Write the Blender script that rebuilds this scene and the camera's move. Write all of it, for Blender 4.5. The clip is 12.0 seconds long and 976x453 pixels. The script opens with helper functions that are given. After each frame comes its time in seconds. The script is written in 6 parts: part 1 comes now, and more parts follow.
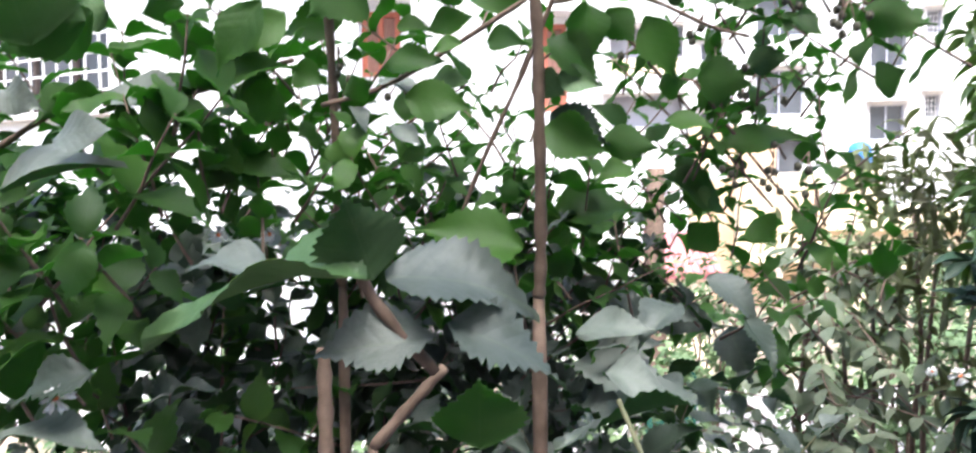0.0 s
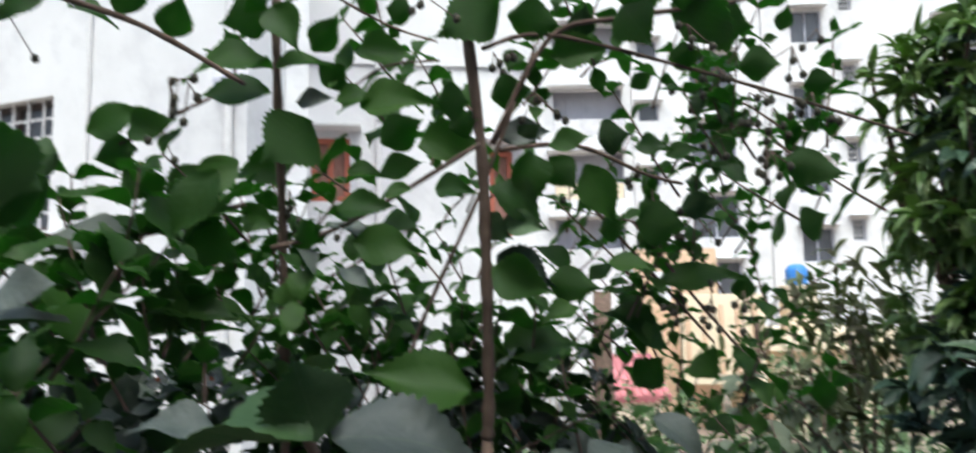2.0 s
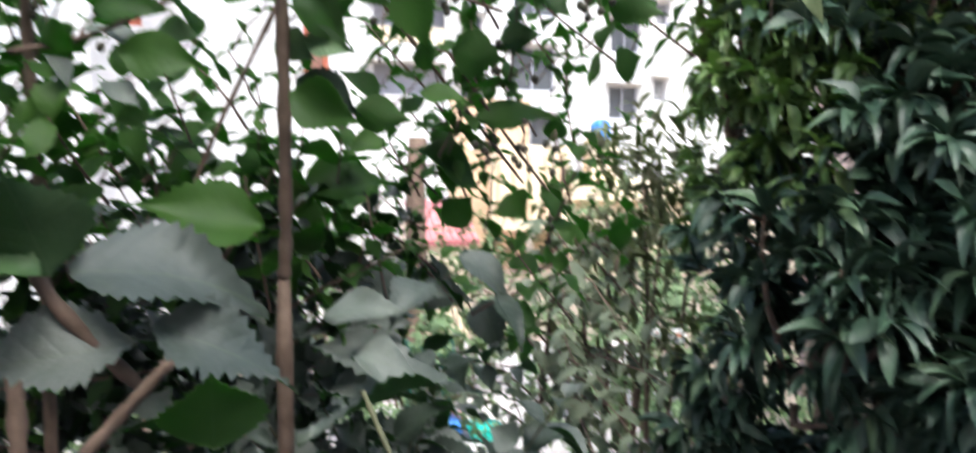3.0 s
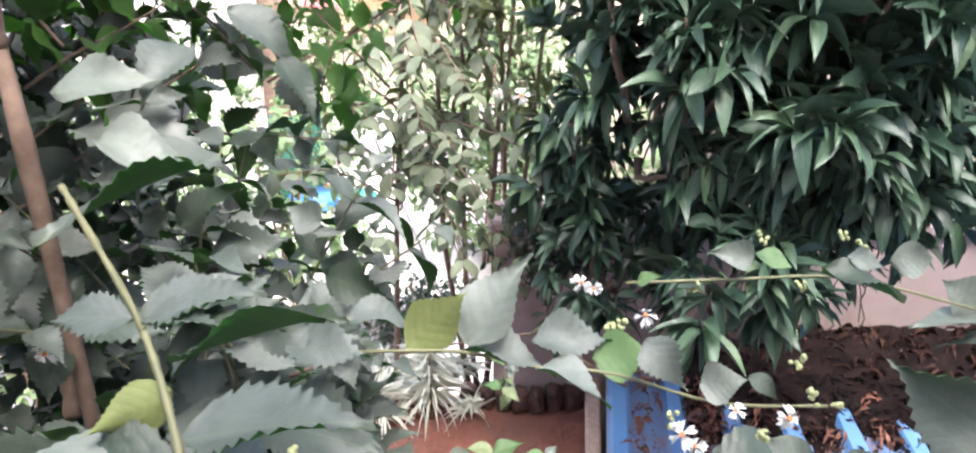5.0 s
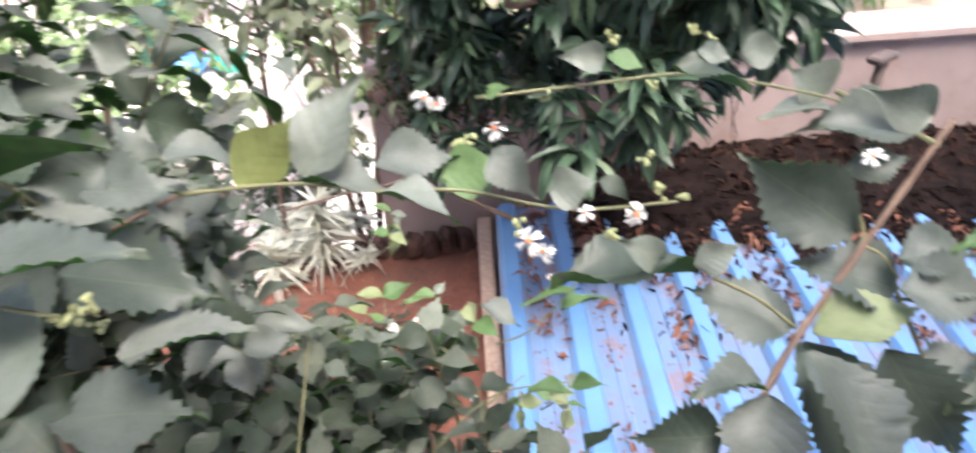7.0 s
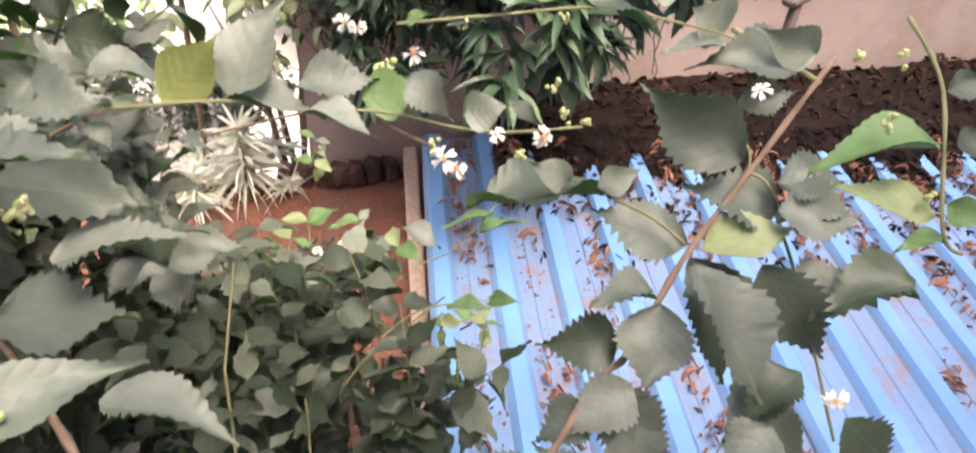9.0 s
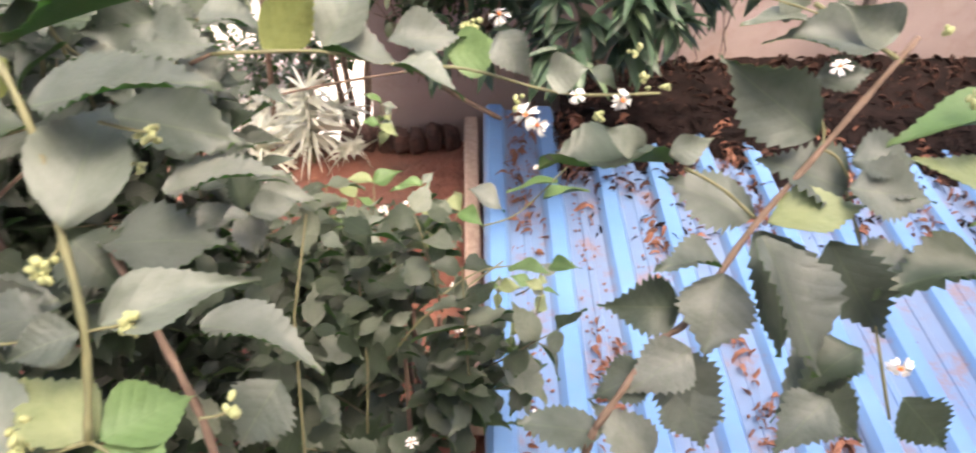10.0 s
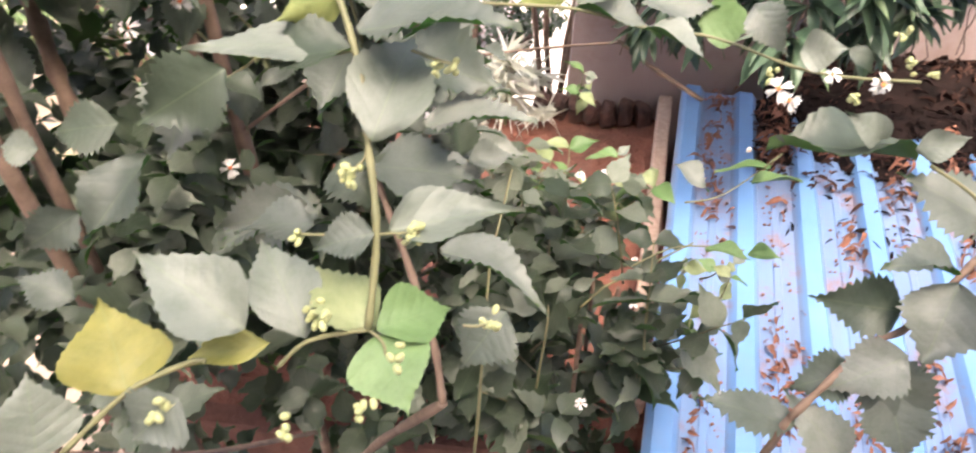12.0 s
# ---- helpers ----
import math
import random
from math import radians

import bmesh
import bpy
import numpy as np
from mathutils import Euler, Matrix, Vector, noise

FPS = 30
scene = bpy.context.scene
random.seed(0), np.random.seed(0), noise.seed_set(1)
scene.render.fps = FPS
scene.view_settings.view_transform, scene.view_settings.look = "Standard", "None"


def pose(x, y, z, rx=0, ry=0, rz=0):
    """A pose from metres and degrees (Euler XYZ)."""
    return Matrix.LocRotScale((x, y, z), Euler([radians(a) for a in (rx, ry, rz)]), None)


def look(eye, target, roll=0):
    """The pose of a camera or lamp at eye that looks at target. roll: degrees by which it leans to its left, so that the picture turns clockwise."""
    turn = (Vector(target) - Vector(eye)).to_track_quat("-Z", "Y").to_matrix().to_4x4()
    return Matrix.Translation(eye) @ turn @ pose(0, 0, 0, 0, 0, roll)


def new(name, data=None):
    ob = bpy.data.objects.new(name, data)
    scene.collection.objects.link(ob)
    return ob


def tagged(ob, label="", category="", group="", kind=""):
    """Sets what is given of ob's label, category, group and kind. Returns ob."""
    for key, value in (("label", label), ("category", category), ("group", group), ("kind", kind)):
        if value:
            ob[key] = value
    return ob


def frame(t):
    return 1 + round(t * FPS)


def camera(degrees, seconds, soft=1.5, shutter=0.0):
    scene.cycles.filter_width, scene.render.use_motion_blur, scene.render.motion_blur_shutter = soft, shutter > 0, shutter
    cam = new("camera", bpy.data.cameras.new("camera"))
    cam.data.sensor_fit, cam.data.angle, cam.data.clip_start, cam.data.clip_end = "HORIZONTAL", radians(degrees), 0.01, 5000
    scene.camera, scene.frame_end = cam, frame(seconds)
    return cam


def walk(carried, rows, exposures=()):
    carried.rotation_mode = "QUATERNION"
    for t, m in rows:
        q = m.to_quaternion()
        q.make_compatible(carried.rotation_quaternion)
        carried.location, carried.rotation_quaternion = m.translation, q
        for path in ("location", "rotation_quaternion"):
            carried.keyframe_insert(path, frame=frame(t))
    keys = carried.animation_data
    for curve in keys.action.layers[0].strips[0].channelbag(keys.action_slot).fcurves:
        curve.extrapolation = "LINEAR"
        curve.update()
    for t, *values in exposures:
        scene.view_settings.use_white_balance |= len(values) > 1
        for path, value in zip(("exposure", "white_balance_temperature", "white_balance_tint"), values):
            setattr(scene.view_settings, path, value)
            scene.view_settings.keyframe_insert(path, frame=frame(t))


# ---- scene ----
cam = camera(66.0, 12.0, soft=2.0, shutter=0.55)
PATH = [
    (0, (-0.016, -0.176, 3.231), (0.018, 1.821, 3.119), -0.6),
    (0.5, (-0.017, -0.185, 3.24), (0.086, 1.812, 3.3), -1.3),
    (1, (-0.019, -0.195, 3.259), (0.088, 1.778, 3.567), -1.3),
    (1.5, (-0.021, -0.194, 3.259), (0.034, 1.781, 3.571), -1.0),
    (2, (-0.016, -0.191, 3.254), (0.159, 1.79, 3.463), -0.9),
    (2.5, (0.003, -0.159, 3.246), (0.404, 1.8, 3.295), 0.1),
    (3, (0.006, -0.13, 3.238), (0.653, 1.752, 3.042), 1.1),
    (3.5, (0.013, -0.101, 3.224), (0.829, 1.675, 2.801), 2.6),
    (3.7, (0.021, -0.104, 3.197), (0.871, 1.642, 2.717), 2.4),
    (5.3, (0.14, -0.066, 3.213), (1.014, 1.527, 2.379), -0.5),
    (5.5, (0.146, -0.066, 3.207), (1.017, 1.513, 2.344), -1.2),
    (6, (0.157, -0.063, 3.192), (1.056, 1.44, 2.226), -1.2),
    (6.5, (0.165, -0.07, 3.179), (1.09, 1.354, 2.122), -1.2),
    (7, (0.178, -0.073, 3.165), (1.187, 1.233, 2.036), -0.5),
    (7.2, (0.187, -0.08, 3.162), (1.263, 1.166, 2.027), -0.0),
    (8.8, (0.161, -0.113, 3.184), (1.269, 1.017, 1.961), 3.6),
    (9, (0.155, -0.116, 3.184), (1.246, 0.983, 1.919), 4.5),
    (9.5, (0.14, -0.123, 3.18), (1.219, 0.947, 1.88), 6.1),
    (10, (0.117, -0.127, 3.186), (1.081, 1.023, 1.864), 4.6),
    (10.5, (0.102, -0.123, 3.187), (0.969, 1.093, 1.856), 3.4),
    (11, (0.084, -0.119, 3.186), (0.825, 1.173, 1.851), 2.2),
    (11.5, (0.066, -0.119, 3.187), (0.727, 1.201, 1.838), 1.7),
    (12, (0.053, -0.124, 3.187), (0.622, 1.199, 1.8), 1.1),
]
EXPOSURES = [(0, 1.85, 5950, 7), (0.6, 1.35, 5900, 4), (1.2, 0.4, 5850, 0), (2.5, 0.75, 5900, 2), (3.7, 1.92, 6150, 9), (5.5, 2.45, 6250, 13), (7.2, 2.45, 6700, 13), (9.5, 2.45, 7700, 15), (12, 2.72, 7500, 16)]
walk(cam, [(t, look(eye, target, roll)) for t, eye, target, roll in PATH], EXPOSURES)

# ---- light and air ----
world = bpy.data.worlds.new("world")
scene.world = world
world.use_nodes = True
wn = world.node_tree.nodes
sky = wn.new("ShaderNodeTexSky")
sky.sky_type, sky.sun_disc = "NISHITA", False
sky.sun_elevation, sky.sun_rotation = radians(60), radians(179)
sky.air_density, sky.dust_density, sky.ozone_density = 1.0, 6.0, 1.0
world.node_tree.links.new(sky.outputs["Color"], wn["Background"].inputs["Color"])
wn["Background"].inputs["Strength"].default_value = 0.15
sun = new("sun", bpy.data.lights.new("sun", "SUN"))
sun.data.energy, sun.data.angle, sun.data.color = 2.0, radians(40), (1.0, 0.99, 0.96)
sun.matrix_world = look((0.1, -8.08, 14), (0, 0, 0))


# ---- materials ----
def material(name):
    m = bpy.data.materials.new(name)
    m.use_nodes = True
    return m, m.node_tree.nodes, m.node_tree.links, m.node_tree.nodes["Principled BSDF"]


def ramp_between(nodes, links, fac, stops):
    r = nodes.new("ShaderNodeValToRGB")
    els = r.color_ramp.elements
    els[0].position, els[0].color = stops[0][0], (*stops[0][1], 1)
    els[1].position, els[1].color = stops[-1][0], (*stops[-1][1], 1)
    for p, c in stops[1:-1]:
        e = els.new(p)
        e.color = (*c, 1)
    links.new(fac, r.inputs["Fac"])
    return r.outputs["Color"]


def noise_of(nodes, links, scale, detail=4.0, rough=0.6, coord="Object", stretch=None):
    tc = nodes.new("ShaderNodeTexCoord")
    n = nodes.new("ShaderNodeTexNoise")
    n.inputs["Scale"].default_value = scale
    n.inputs["Detail"].default_value = detail
    n.inputs["Roughness"].default_value = rough
    src = tc.outputs[coord]
    if stretch:
        mp = nodes.new("ShaderNodeMapping")
        mp.inputs["Scale"].default_value = stretch
        links.new(src, mp.inputs["Vector"])
        src = mp.outputs["Vector"]
    links.new(src, n.inputs["Vector"])
    return n.outputs["Fac"]


def mixed(nodes, links, a, b, fac, blend="MIX"):
    m = nodes.new("ShaderNodeMix")
    m.data_type, m.blend_type = "RGBA", blend
    for socket, v in ((m.inputs[0], fac), (m.inputs[6], a), (m.inputs[7], b)):
        if hasattr(v, "links"):
            links.new(v, socket)
        else:
            socket.default_value = v if isinstance(v, float) else (*v, 1)
    return m.outputs[2]


def bumped(nodes, links, shader, height, strength, distance=0.01):
    b = nodes.new("ShaderNodeBump")
    b.inputs["Strength"].default_value = strength
    b.inputs["Distance"].default_value = distance
    links.new(height, b.inputs["Height"])
    links.new(b.outputs["Normal"], shader.inputs["Normal"])


def surface(name, stops, scale=8.0, rough=0.8, bump=0.2, fine=60.0, metal=0.0, stretch=None, stain=None, stain_scale=1.5, distance=0.005, gloss=0.5):
    """A rough stuff: large stains and fine grain."""
    m, nodes, links, p = material(name)
    a = noise_of(nodes, links, scale, stretch=stretch)
    col = ramp_between(nodes, links, a, stops)
    if stain:
        s = noise_of(nodes, links, stain_scale, 6.0, 0.7)
        sr = ramp_between(nodes, links, s, [(0.5, (0, 0, 0)), (0.68, (1, 1, 1))])
        col = mixed(nodes, links, col, stain, sr)
    links.new(col, p.inputs["Base Color"])
    p.inputs["Roughness"].default_value = rough
    p.inputs["Specular IOR Level"].default_value = gloss
    p.inputs["Metallic"].default_value = metal
    g = noise_of(nodes, links, fine, 3.0)
    bumped(nodes, links, p, g, bump, distance)
    return m


def leaf_stuff(name, stops, rough=0.5, through_green=(0.16, 0.34, 0.05), translucent=0.3, vein=(0.2, 0.28, 0.13), vein_amount=0.14, relief=0.36):
    """A leaf: veins along its own UV, blotches, light coming through."""
    m, nodes, links, p = material(name)
    info = nodes.new("ShaderNodeObjectInfo")
    geo = nodes.new("ShaderNodeNewGeometry")
    rnd = nodes.new("ShaderNodeMath")
    rnd.operation = "ADD"
    links.new(info.outputs["Random"], rnd.inputs[0])
    links.new(geo.outputs["Random Per Island"], rnd.inputs[1])
    fr = nodes.new("ShaderNodeMath")
    fr.operation = "FRACT"
    links.new(rnd.outputs[0], fr.inputs[0])
    col = ramp_between(nodes, links, fr.outputs[0], stops)
    blotch = noise_of(nodes, links, 5.0, 6.0, 0.7, "UV")
    dark = ramp_between(nodes, links, blotch, [(0.28, (0.72, 0.76, 0.7)), (0.5, (0.98, 0.98, 0.97)), (0.74, (1.16, 1.13, 1.12))])
    col = mixed(nodes, links, col, dark, 1.0, "MULTIPLY")
    uv = nodes.new("ShaderNodeUVMap")
    sep = nodes.new("ShaderNodeSeparateXYZ")
    links.new(uv.outputs["UV"], sep.inputs[0])

    def op(kind, a, b=None):
        n = nodes.new("ShaderNodeMath")
        n.operation = kind
        for i, v in enumerate((a, b)):
            if v is None:
                continue
            if hasattr(v, "links"):
                links.new(v, n.inputs[i])
            else:
                n.inputs[i].default_value = v
        return n.outputs[0]

    side = op("ABSOLUTE", op("SUBTRACT", sep.outputs["Y"], 0.5))
    mid = op("LESS_THAN", side, 0.012)
    wave = op("ABSOLUTE", op("SUBTRACT", op("FRACT", op("MULTIPLY", op("SUBTRACT", sep.outputs["X"], op("MULTIPLY", side, 0.55)), 7.5)), 0.5))
    lateral = op("MULTIPLY", op("LESS_THAN", wave, 0.03), 0.4)
    veins = op("MULTIPLY", op("MAXIMUM", mid, lateral), vein_amount)
    col = mixed(nodes, links, col, vein, veins)
    links.new(col, p.inputs["Base Color"])
    p.inputs["Roughness"].default_value = rough
    p.inputs["Specular IOR Level"].default_value = 0.45
    quilt = op("SUBTRACT", 0.25, op("MULTIPLY", wave, wave))
    height = op("ADD", op("MULTIPLY", quilt, 1.5), op("MULTIPLY", blotch, 1.6))
    bumped(nodes, links, p, height, relief, 0.002)
    t = nodes.new("ShaderNodeBsdfTranslucent")
    t.inputs["Color"].default_value = (*through_green, 1)
    mx = nodes.new("ShaderNodeMixShader")
    mx.inputs[0].default_value = translucent
    links.new(p.outputs[0], mx.inputs[1])
    links.new(t.outputs[0], mx.inputs[2])
    links.new(mx.outputs[0], nodes["Material Output"].inputs["Surface"])
    return m


# Grey of the sky's sheen is mixed into this leaf's base colour.
LEAF_TOP = leaf_stuff("jasmine_leaf_upper", [(0.0, (0.038, 0.056, 0.036)), (0.4, (0.08, 0.098, 0.085)), (0.75, (0.118, 0.138, 0.121)), (1.0, (0.175, 0.192, 0.172))], 0.44, (0.06, 0.2, 0.03), 0.22)
# Same jasmine leaf made greener: light from behind put into the colour.
LEAF_BACKLIT = leaf_stuff("backlit_leaf_upper", [(0.0, (0.03, 0.072, 0.012)), (0.5, (0.052, 0.125, 0.018)), (1.0, (0.088, 0.185, 0.03))], 0.5, (0.16, 0.37, 0.07), 0.56)
LEAF_BACKLIT_LOW = leaf_stuff("backlit_leaf_underside", [(0.0, (0.045, 0.1, 0.022)), (1.0, (0.068, 0.13, 0.035))], 0.75, (0.15, 0.35, 0.07), 0.56)
LEAF_LOW = leaf_stuff("jasmine_leaf_underside", [(0.0, (0.055, 0.105, 0.035)), (1.0, (0.075, 0.13, 0.05))], 0.75, (0.05, 0.24, 0.02), 0.4)
LEAF_YOUNG = leaf_stuff("young_leaf", [(0.0, (0.075, 0.15, 0.05)), (1.0, (0.13, 0.22, 0.09))], 0.5, (0.14, 0.26, 0.05), 0.25)
LEAF_YELLOW = leaf_stuff("yellowing_leaf", [(0.0, (0.19, 0.19, 0.045)), (1.0, (0.22, 0.21, 0.06))], 0.5, (0.26, 0.27, 0.05), 0.25)
LEAF_PALE = leaf_stuff("pale_leaf", [(0.0, (0.125, 0.148, 0.125)), (1.0, (0.17, 0.192, 0.165))], 0.45, (0.2, 0.36, 0.1), 0.15)
LEAF_OLIVE = leaf_stuff("olive_underside", [(0.0, (0.16, 0.19, 0.06)), (1.0, (0.2, 0.23, 0.08))], 0.7, (0.2, 0.3, 0.05), 0.25)
LEAF_VARIED = leaf_stuff("pale_green_leaf", [(0.0, (0.2, 0.25, 0.12)), (1.0, (0.24, 0.28, 0.15))], 0.5, (0.25, 0.36, 0.1), 0.25)
MANGO_TOP = leaf_stuff("mango_leaf_upper", [(0.0, (0.02, 0.044, 0.028)), (0.6, (0.046, 0.088, 0.056)), (0.9, (0.08, 0.135, 0.082)), (1.0, (0.13, 0.2, 0.1))], 0.4, (0.06, 0.2, 0.04), 0.15, (0.16, 0.24, 0.12), 0.6)
BUSH_TOP = leaf_stuff("bush_leaf_upper", [(0.0, (0.016, 0.028, 0.016)), (0.45, (0.045, 0.06, 0.042)), (0.8, (0.085, 0.104, 0.08)), (1.0, (0.17, 0.195, 0.155))], 0.45, (0.05, 0.2, 0.03), 0.25)
MANGO_PALE = leaf_stuff("young_mango_leaf", [(0.0, (0.13, 0.21, 0.08)), (0.6, (0.19, 0.29, 0.1)), (1.0, (0.28, 0.38, 0.14))], 0.36, (0.3, 0.48, 0.1), 0.42, (0.24, 0.32, 0.15), 0.6)
MANGO_LOW = leaf_stuff("mango_leaf_underside", [(0.0, (0.05, 0.085, 0.055)), (1.0, (0.075, 0.115, 0.075))], 0.6, (0.06, 0.18, 0.04), 0.12, (0.2, 0.26, 0.14), 0.6)
SAPLING_LEAF = leaf_stuff("sapling_leaf", [(0.0, (0.15, 0.18, 0.125)), (1.0, (0.24, 0.27, 0.18))], 0.5, (0.2, 0.32, 0.09), 0.35)
OLIVE_LEAF = leaf_stuff("thin_olive_leaf", [(0.0, (0.07, 0.055, 0.03)), (0.4, (0.13, 0.135, 0.065)), (0.6, (0.17, 0.2, 0.09)), (1.0, (0.26, 0.3, 0.14))], 0.5, (0.24, 0.32, 0.09), 0.4)
FAR_LEAF = leaf_stuff("far_leaf", [(0.0, (0.12, 0.19, 0.09)), (0.5, (0.18, 0.26, 0.13)), (1.0, (0.26, 0.34, 0.18))], 0.6, (0.22, 0.38, 0.1), 0.35)
DRY_LEAF = surface("dry_leaf", [(0.3, (0.1, 0.045, 0.03)), (0.55, (0.24, 0.1, 0.065)), (0.8, (0.4, 0.2, 0.14))], 14.0, 0.85, 0.3)
# Dead leaves, their brown lowered to hold the shade at the roof's end.
DEAD_LEAF_SHADE = surface("dead_leaf_shade_brown", [(0.3, (0.024, 0.012, 0.011)), (0.6, (0.052, 0.026, 0.02)), (0.8, (0.125, 0.062, 0.044))], 14.0, 0.9, 0.3, gloss=0.15)
DRY_BLADE = surface("withered_blade", [(0.3, (0.07, 0.04, 0.034)), (0.7, (0.2, 0.115, 0.095))], 14.0, 0.85, 0.3)
# Rotted leaves, coloured near black so they carry the mango's shade too.
ROT_SHADE = surface("rot_and_shade", [(0.3, (0.005, 0.004, 0.004)), (0.7, (0.02, 0.012, 0.011))], 14.0, 0.95, 0.3, gloss=0.08)
SPIDER_LEAF = leaf_stuff("variegated_blade", [(0.0, (0.8, 0.81, 0.75)), (1.0, (0.9, 0.9, 0.87))], 0.5, (0.85, 0.87, 0.75), 0.35, (0.45, 0.55, 0.35), 0.5)
STEM_BROWN = surface("brown_bark", [(0.3, (0.1, 0.065, 0.045)), (0.7, (0.2, 0.135, 0.1))], 30.0, 0.85, 0.4, 250.0, distance=0.002)
STEM_GREEN = surface("green_stem", [(0.3, (0.11, 0.115, 0.055)), (0.7, (0.17, 0.165, 0.08))], 40.0, 0.6, 0.2, 300.0, distance=0.001)
PETAL = surface("white_petal", [(0.3, (0.78, 0.77, 0.73)), (0.7, (0.88, 0.87, 0.84))], 60.0, 0.6, 0.1, 300.0, distance=0.001)
TUBE = surface("orange_tube", [(0.3, (0.7, 0.16, 0.05)), (0.7, (0.8, 0.25, 0.08))], 60.0, 0.6, 0.1)
BUD = surface("green_bud", [(0.3, (0.24, 0.27, 0.11)), (0.7, (0.36, 0.38, 0.19))], 90.0, 0.6, 0.2, 300.0, distance=0.001)
FRUIT = surface("seed_capsule", [(0.3, (0.035, 0.04, 0.025)), (0.7, (0.09, 0.075, 0.045))], 90.0, 0.7, 0.3, 300.0, distance=0.001)
WHITEWASH = surface("whitewashed_plaster", [(0.3, (0.66, 0.65, 0.655)), (0.7, (0.74, 0.73, 0.735))], 1.2, 0.9, 0.15, 40.0, stain=(0.54, 0.53, 0.545), stain_scale=0.5)
CONCRETE = surface("weathered_concrete", [(0.3, (0.42, 0.41, 0.4)), (0.7, (0.56, 0.55, 0.53))], 2.0, 0.9, 0.3, 40.0)
PINK_PLASTER = surface("dusty_pink_plaster", [(0.3, (0.34, 0.265, 0.255)), (0.7, (0.42, 0.335, 0.325))], 3.0, 0.9, 0.2, 60.0, stain=(0.3, 0.2, 0.17), stain_scale=2.2)
YELLOW_PLASTER = surface("peach_plaster", [(0.3, (0.64, 0.44, 0.29)), (0.7, (0.73, 0.54, 0.38))], 1.5, 0.9, 0.2, 40.0)
CREAM_PLASTER = surface("cream_plaster", [(0.3, (0.72, 0.6, 0.42)), (0.7, (0.8, 0.69, 0.52))], 1.5, 0.9, 0.2, 40.0)
RED_WOOD = surface("red_painted_wood", [(0.3, (0.36, 0.09, 0.05)), (0.7, (0.48, 0.15, 0.09))], 4.0, 0.6, 0.2, 80.0, stretch=(6, 6, 1))
SHUTTER = surface("faded_brown_shutter", [(0.3, (0.2, 0.1, 0.075)), (0.7, (0.32, 0.17, 0.13))], 5.0, 0.7, 0.3, 60.0, stretch=(8, 8, 1))
GLASS_DARK = surface("dark_window_glass", [(0.3, (0.06, 0.065, 0.08)), (0.7, (0.12, 0.125, 0.14))], 0.8, 0.15, 0.02, 3.0)
GREY_PAINT = surface("grey_paint", [(0.3, (0.42, 0.43, 0.5)), (0.7, (0.5, 0.51, 0.58))], 1.5, 0.8, 0.1)
WHITE_IRON = surface("white_painted_iron", [(0.3, (0.6, 0.58, 0.58)), (0.7, (0.7, 0.68, 0.68))], 20.0, 0.5, 0.1)
DARK_IRON = surface("dark_rusty_iron", [(0.3, (0.05, 0.04, 0.04)), (0.7, (0.1, 0.07, 0.06))], 20.0, 0.7, 0.2)
SOIL = surface("red_soil", [(0.25, (0.13, 0.05, 0.035)), (0.55, (0.22, 0.085, 0.058)), (0.8, (0.31, 0.14, 0.1))], 6.0, 0.95, 0.7, 45.0, stain=(0.12, 0.06, 0.045), stain_scale=3.0, distance=0.02)
EARTH = surface("dry_earth", [(0.3, (0.2, 0.15, 0.11)), (0.7, (0.36, 0.29, 0.23))], 1.0, 0.95, 0.6, 20.0, stain=(0.1, 0.12, 0.06), stain_scale=0.6, distance=0.03)
PALE_LITTER = surface("pale_petal_litter", [(0.35, (0.16, 0.11, 0.09)), (0.5, (0.5, 0.44, 0.41)), (0.7, (0.72, 0.68, 0.65))], 38.0, 0.95, 0.6, 90.0, stain=(0.2, 0.13, 0.1), stain_scale=7.0, distance=0.02)
PAVING = surface("pale_paving", [(0.3, (0.5, 0.46, 0.45)), (0.7, (0.6, 0.56, 0.55))], 1.5, 0.9, 0.3, 30.0, stain=(0.4, 0.36, 0.33), stain_scale=0.8)
PLANK = surface("weathered_plank", [(0.3, (0.4, 0.28, 0.22)), (0.7, (0.58, 0.44, 0.36))], 6.0, 0.85, 0.4, 60.0, stretch=(8, 8, 1))
BRICK = surface("old_brick", [(0.3, (0.1, 0.045, 0.035)), (0.7, (0.22, 0.1, 0.075))], 8.0, 0.95, 0.6, 60.0, distance=0.01)
CLOD = surface("dark_broken_brick", [(0.3, (0.03, 0.017, 0.014)), (0.7, (0.11, 0.05, 0.04))], 18.0, 0.95, 0.8, 60.0, distance=0.015)
GREEN_PAINT = surface("green_painted_sheet", [(0.3, (0.008, 0.06, 0.042)), (0.7, (0.016, 0.09, 0.062))], 3.0, 0.6, 0.1)
BLUE_PLASTIC = surface("blue_plastic", [(0.3, (0.05, 0.2, 0.6)), (0.7, (0.08, 0.28, 0.7))], 3.0, 0.5, 0.1)
TURQUOISE = surface("turquoise_plastic", [(0.3, (0.0, 0.4, 0.32)), (0.7, (0.02, 0.5, 0.4))], 3.0, 0.5, 0.1)
RED_PLASTIC = surface("red_plastic", [(0.3, (0.6, 0.05, 0.04)), (0.7, (0.7, 0.09, 0.07))], 3.0, 0.5, 0.1)
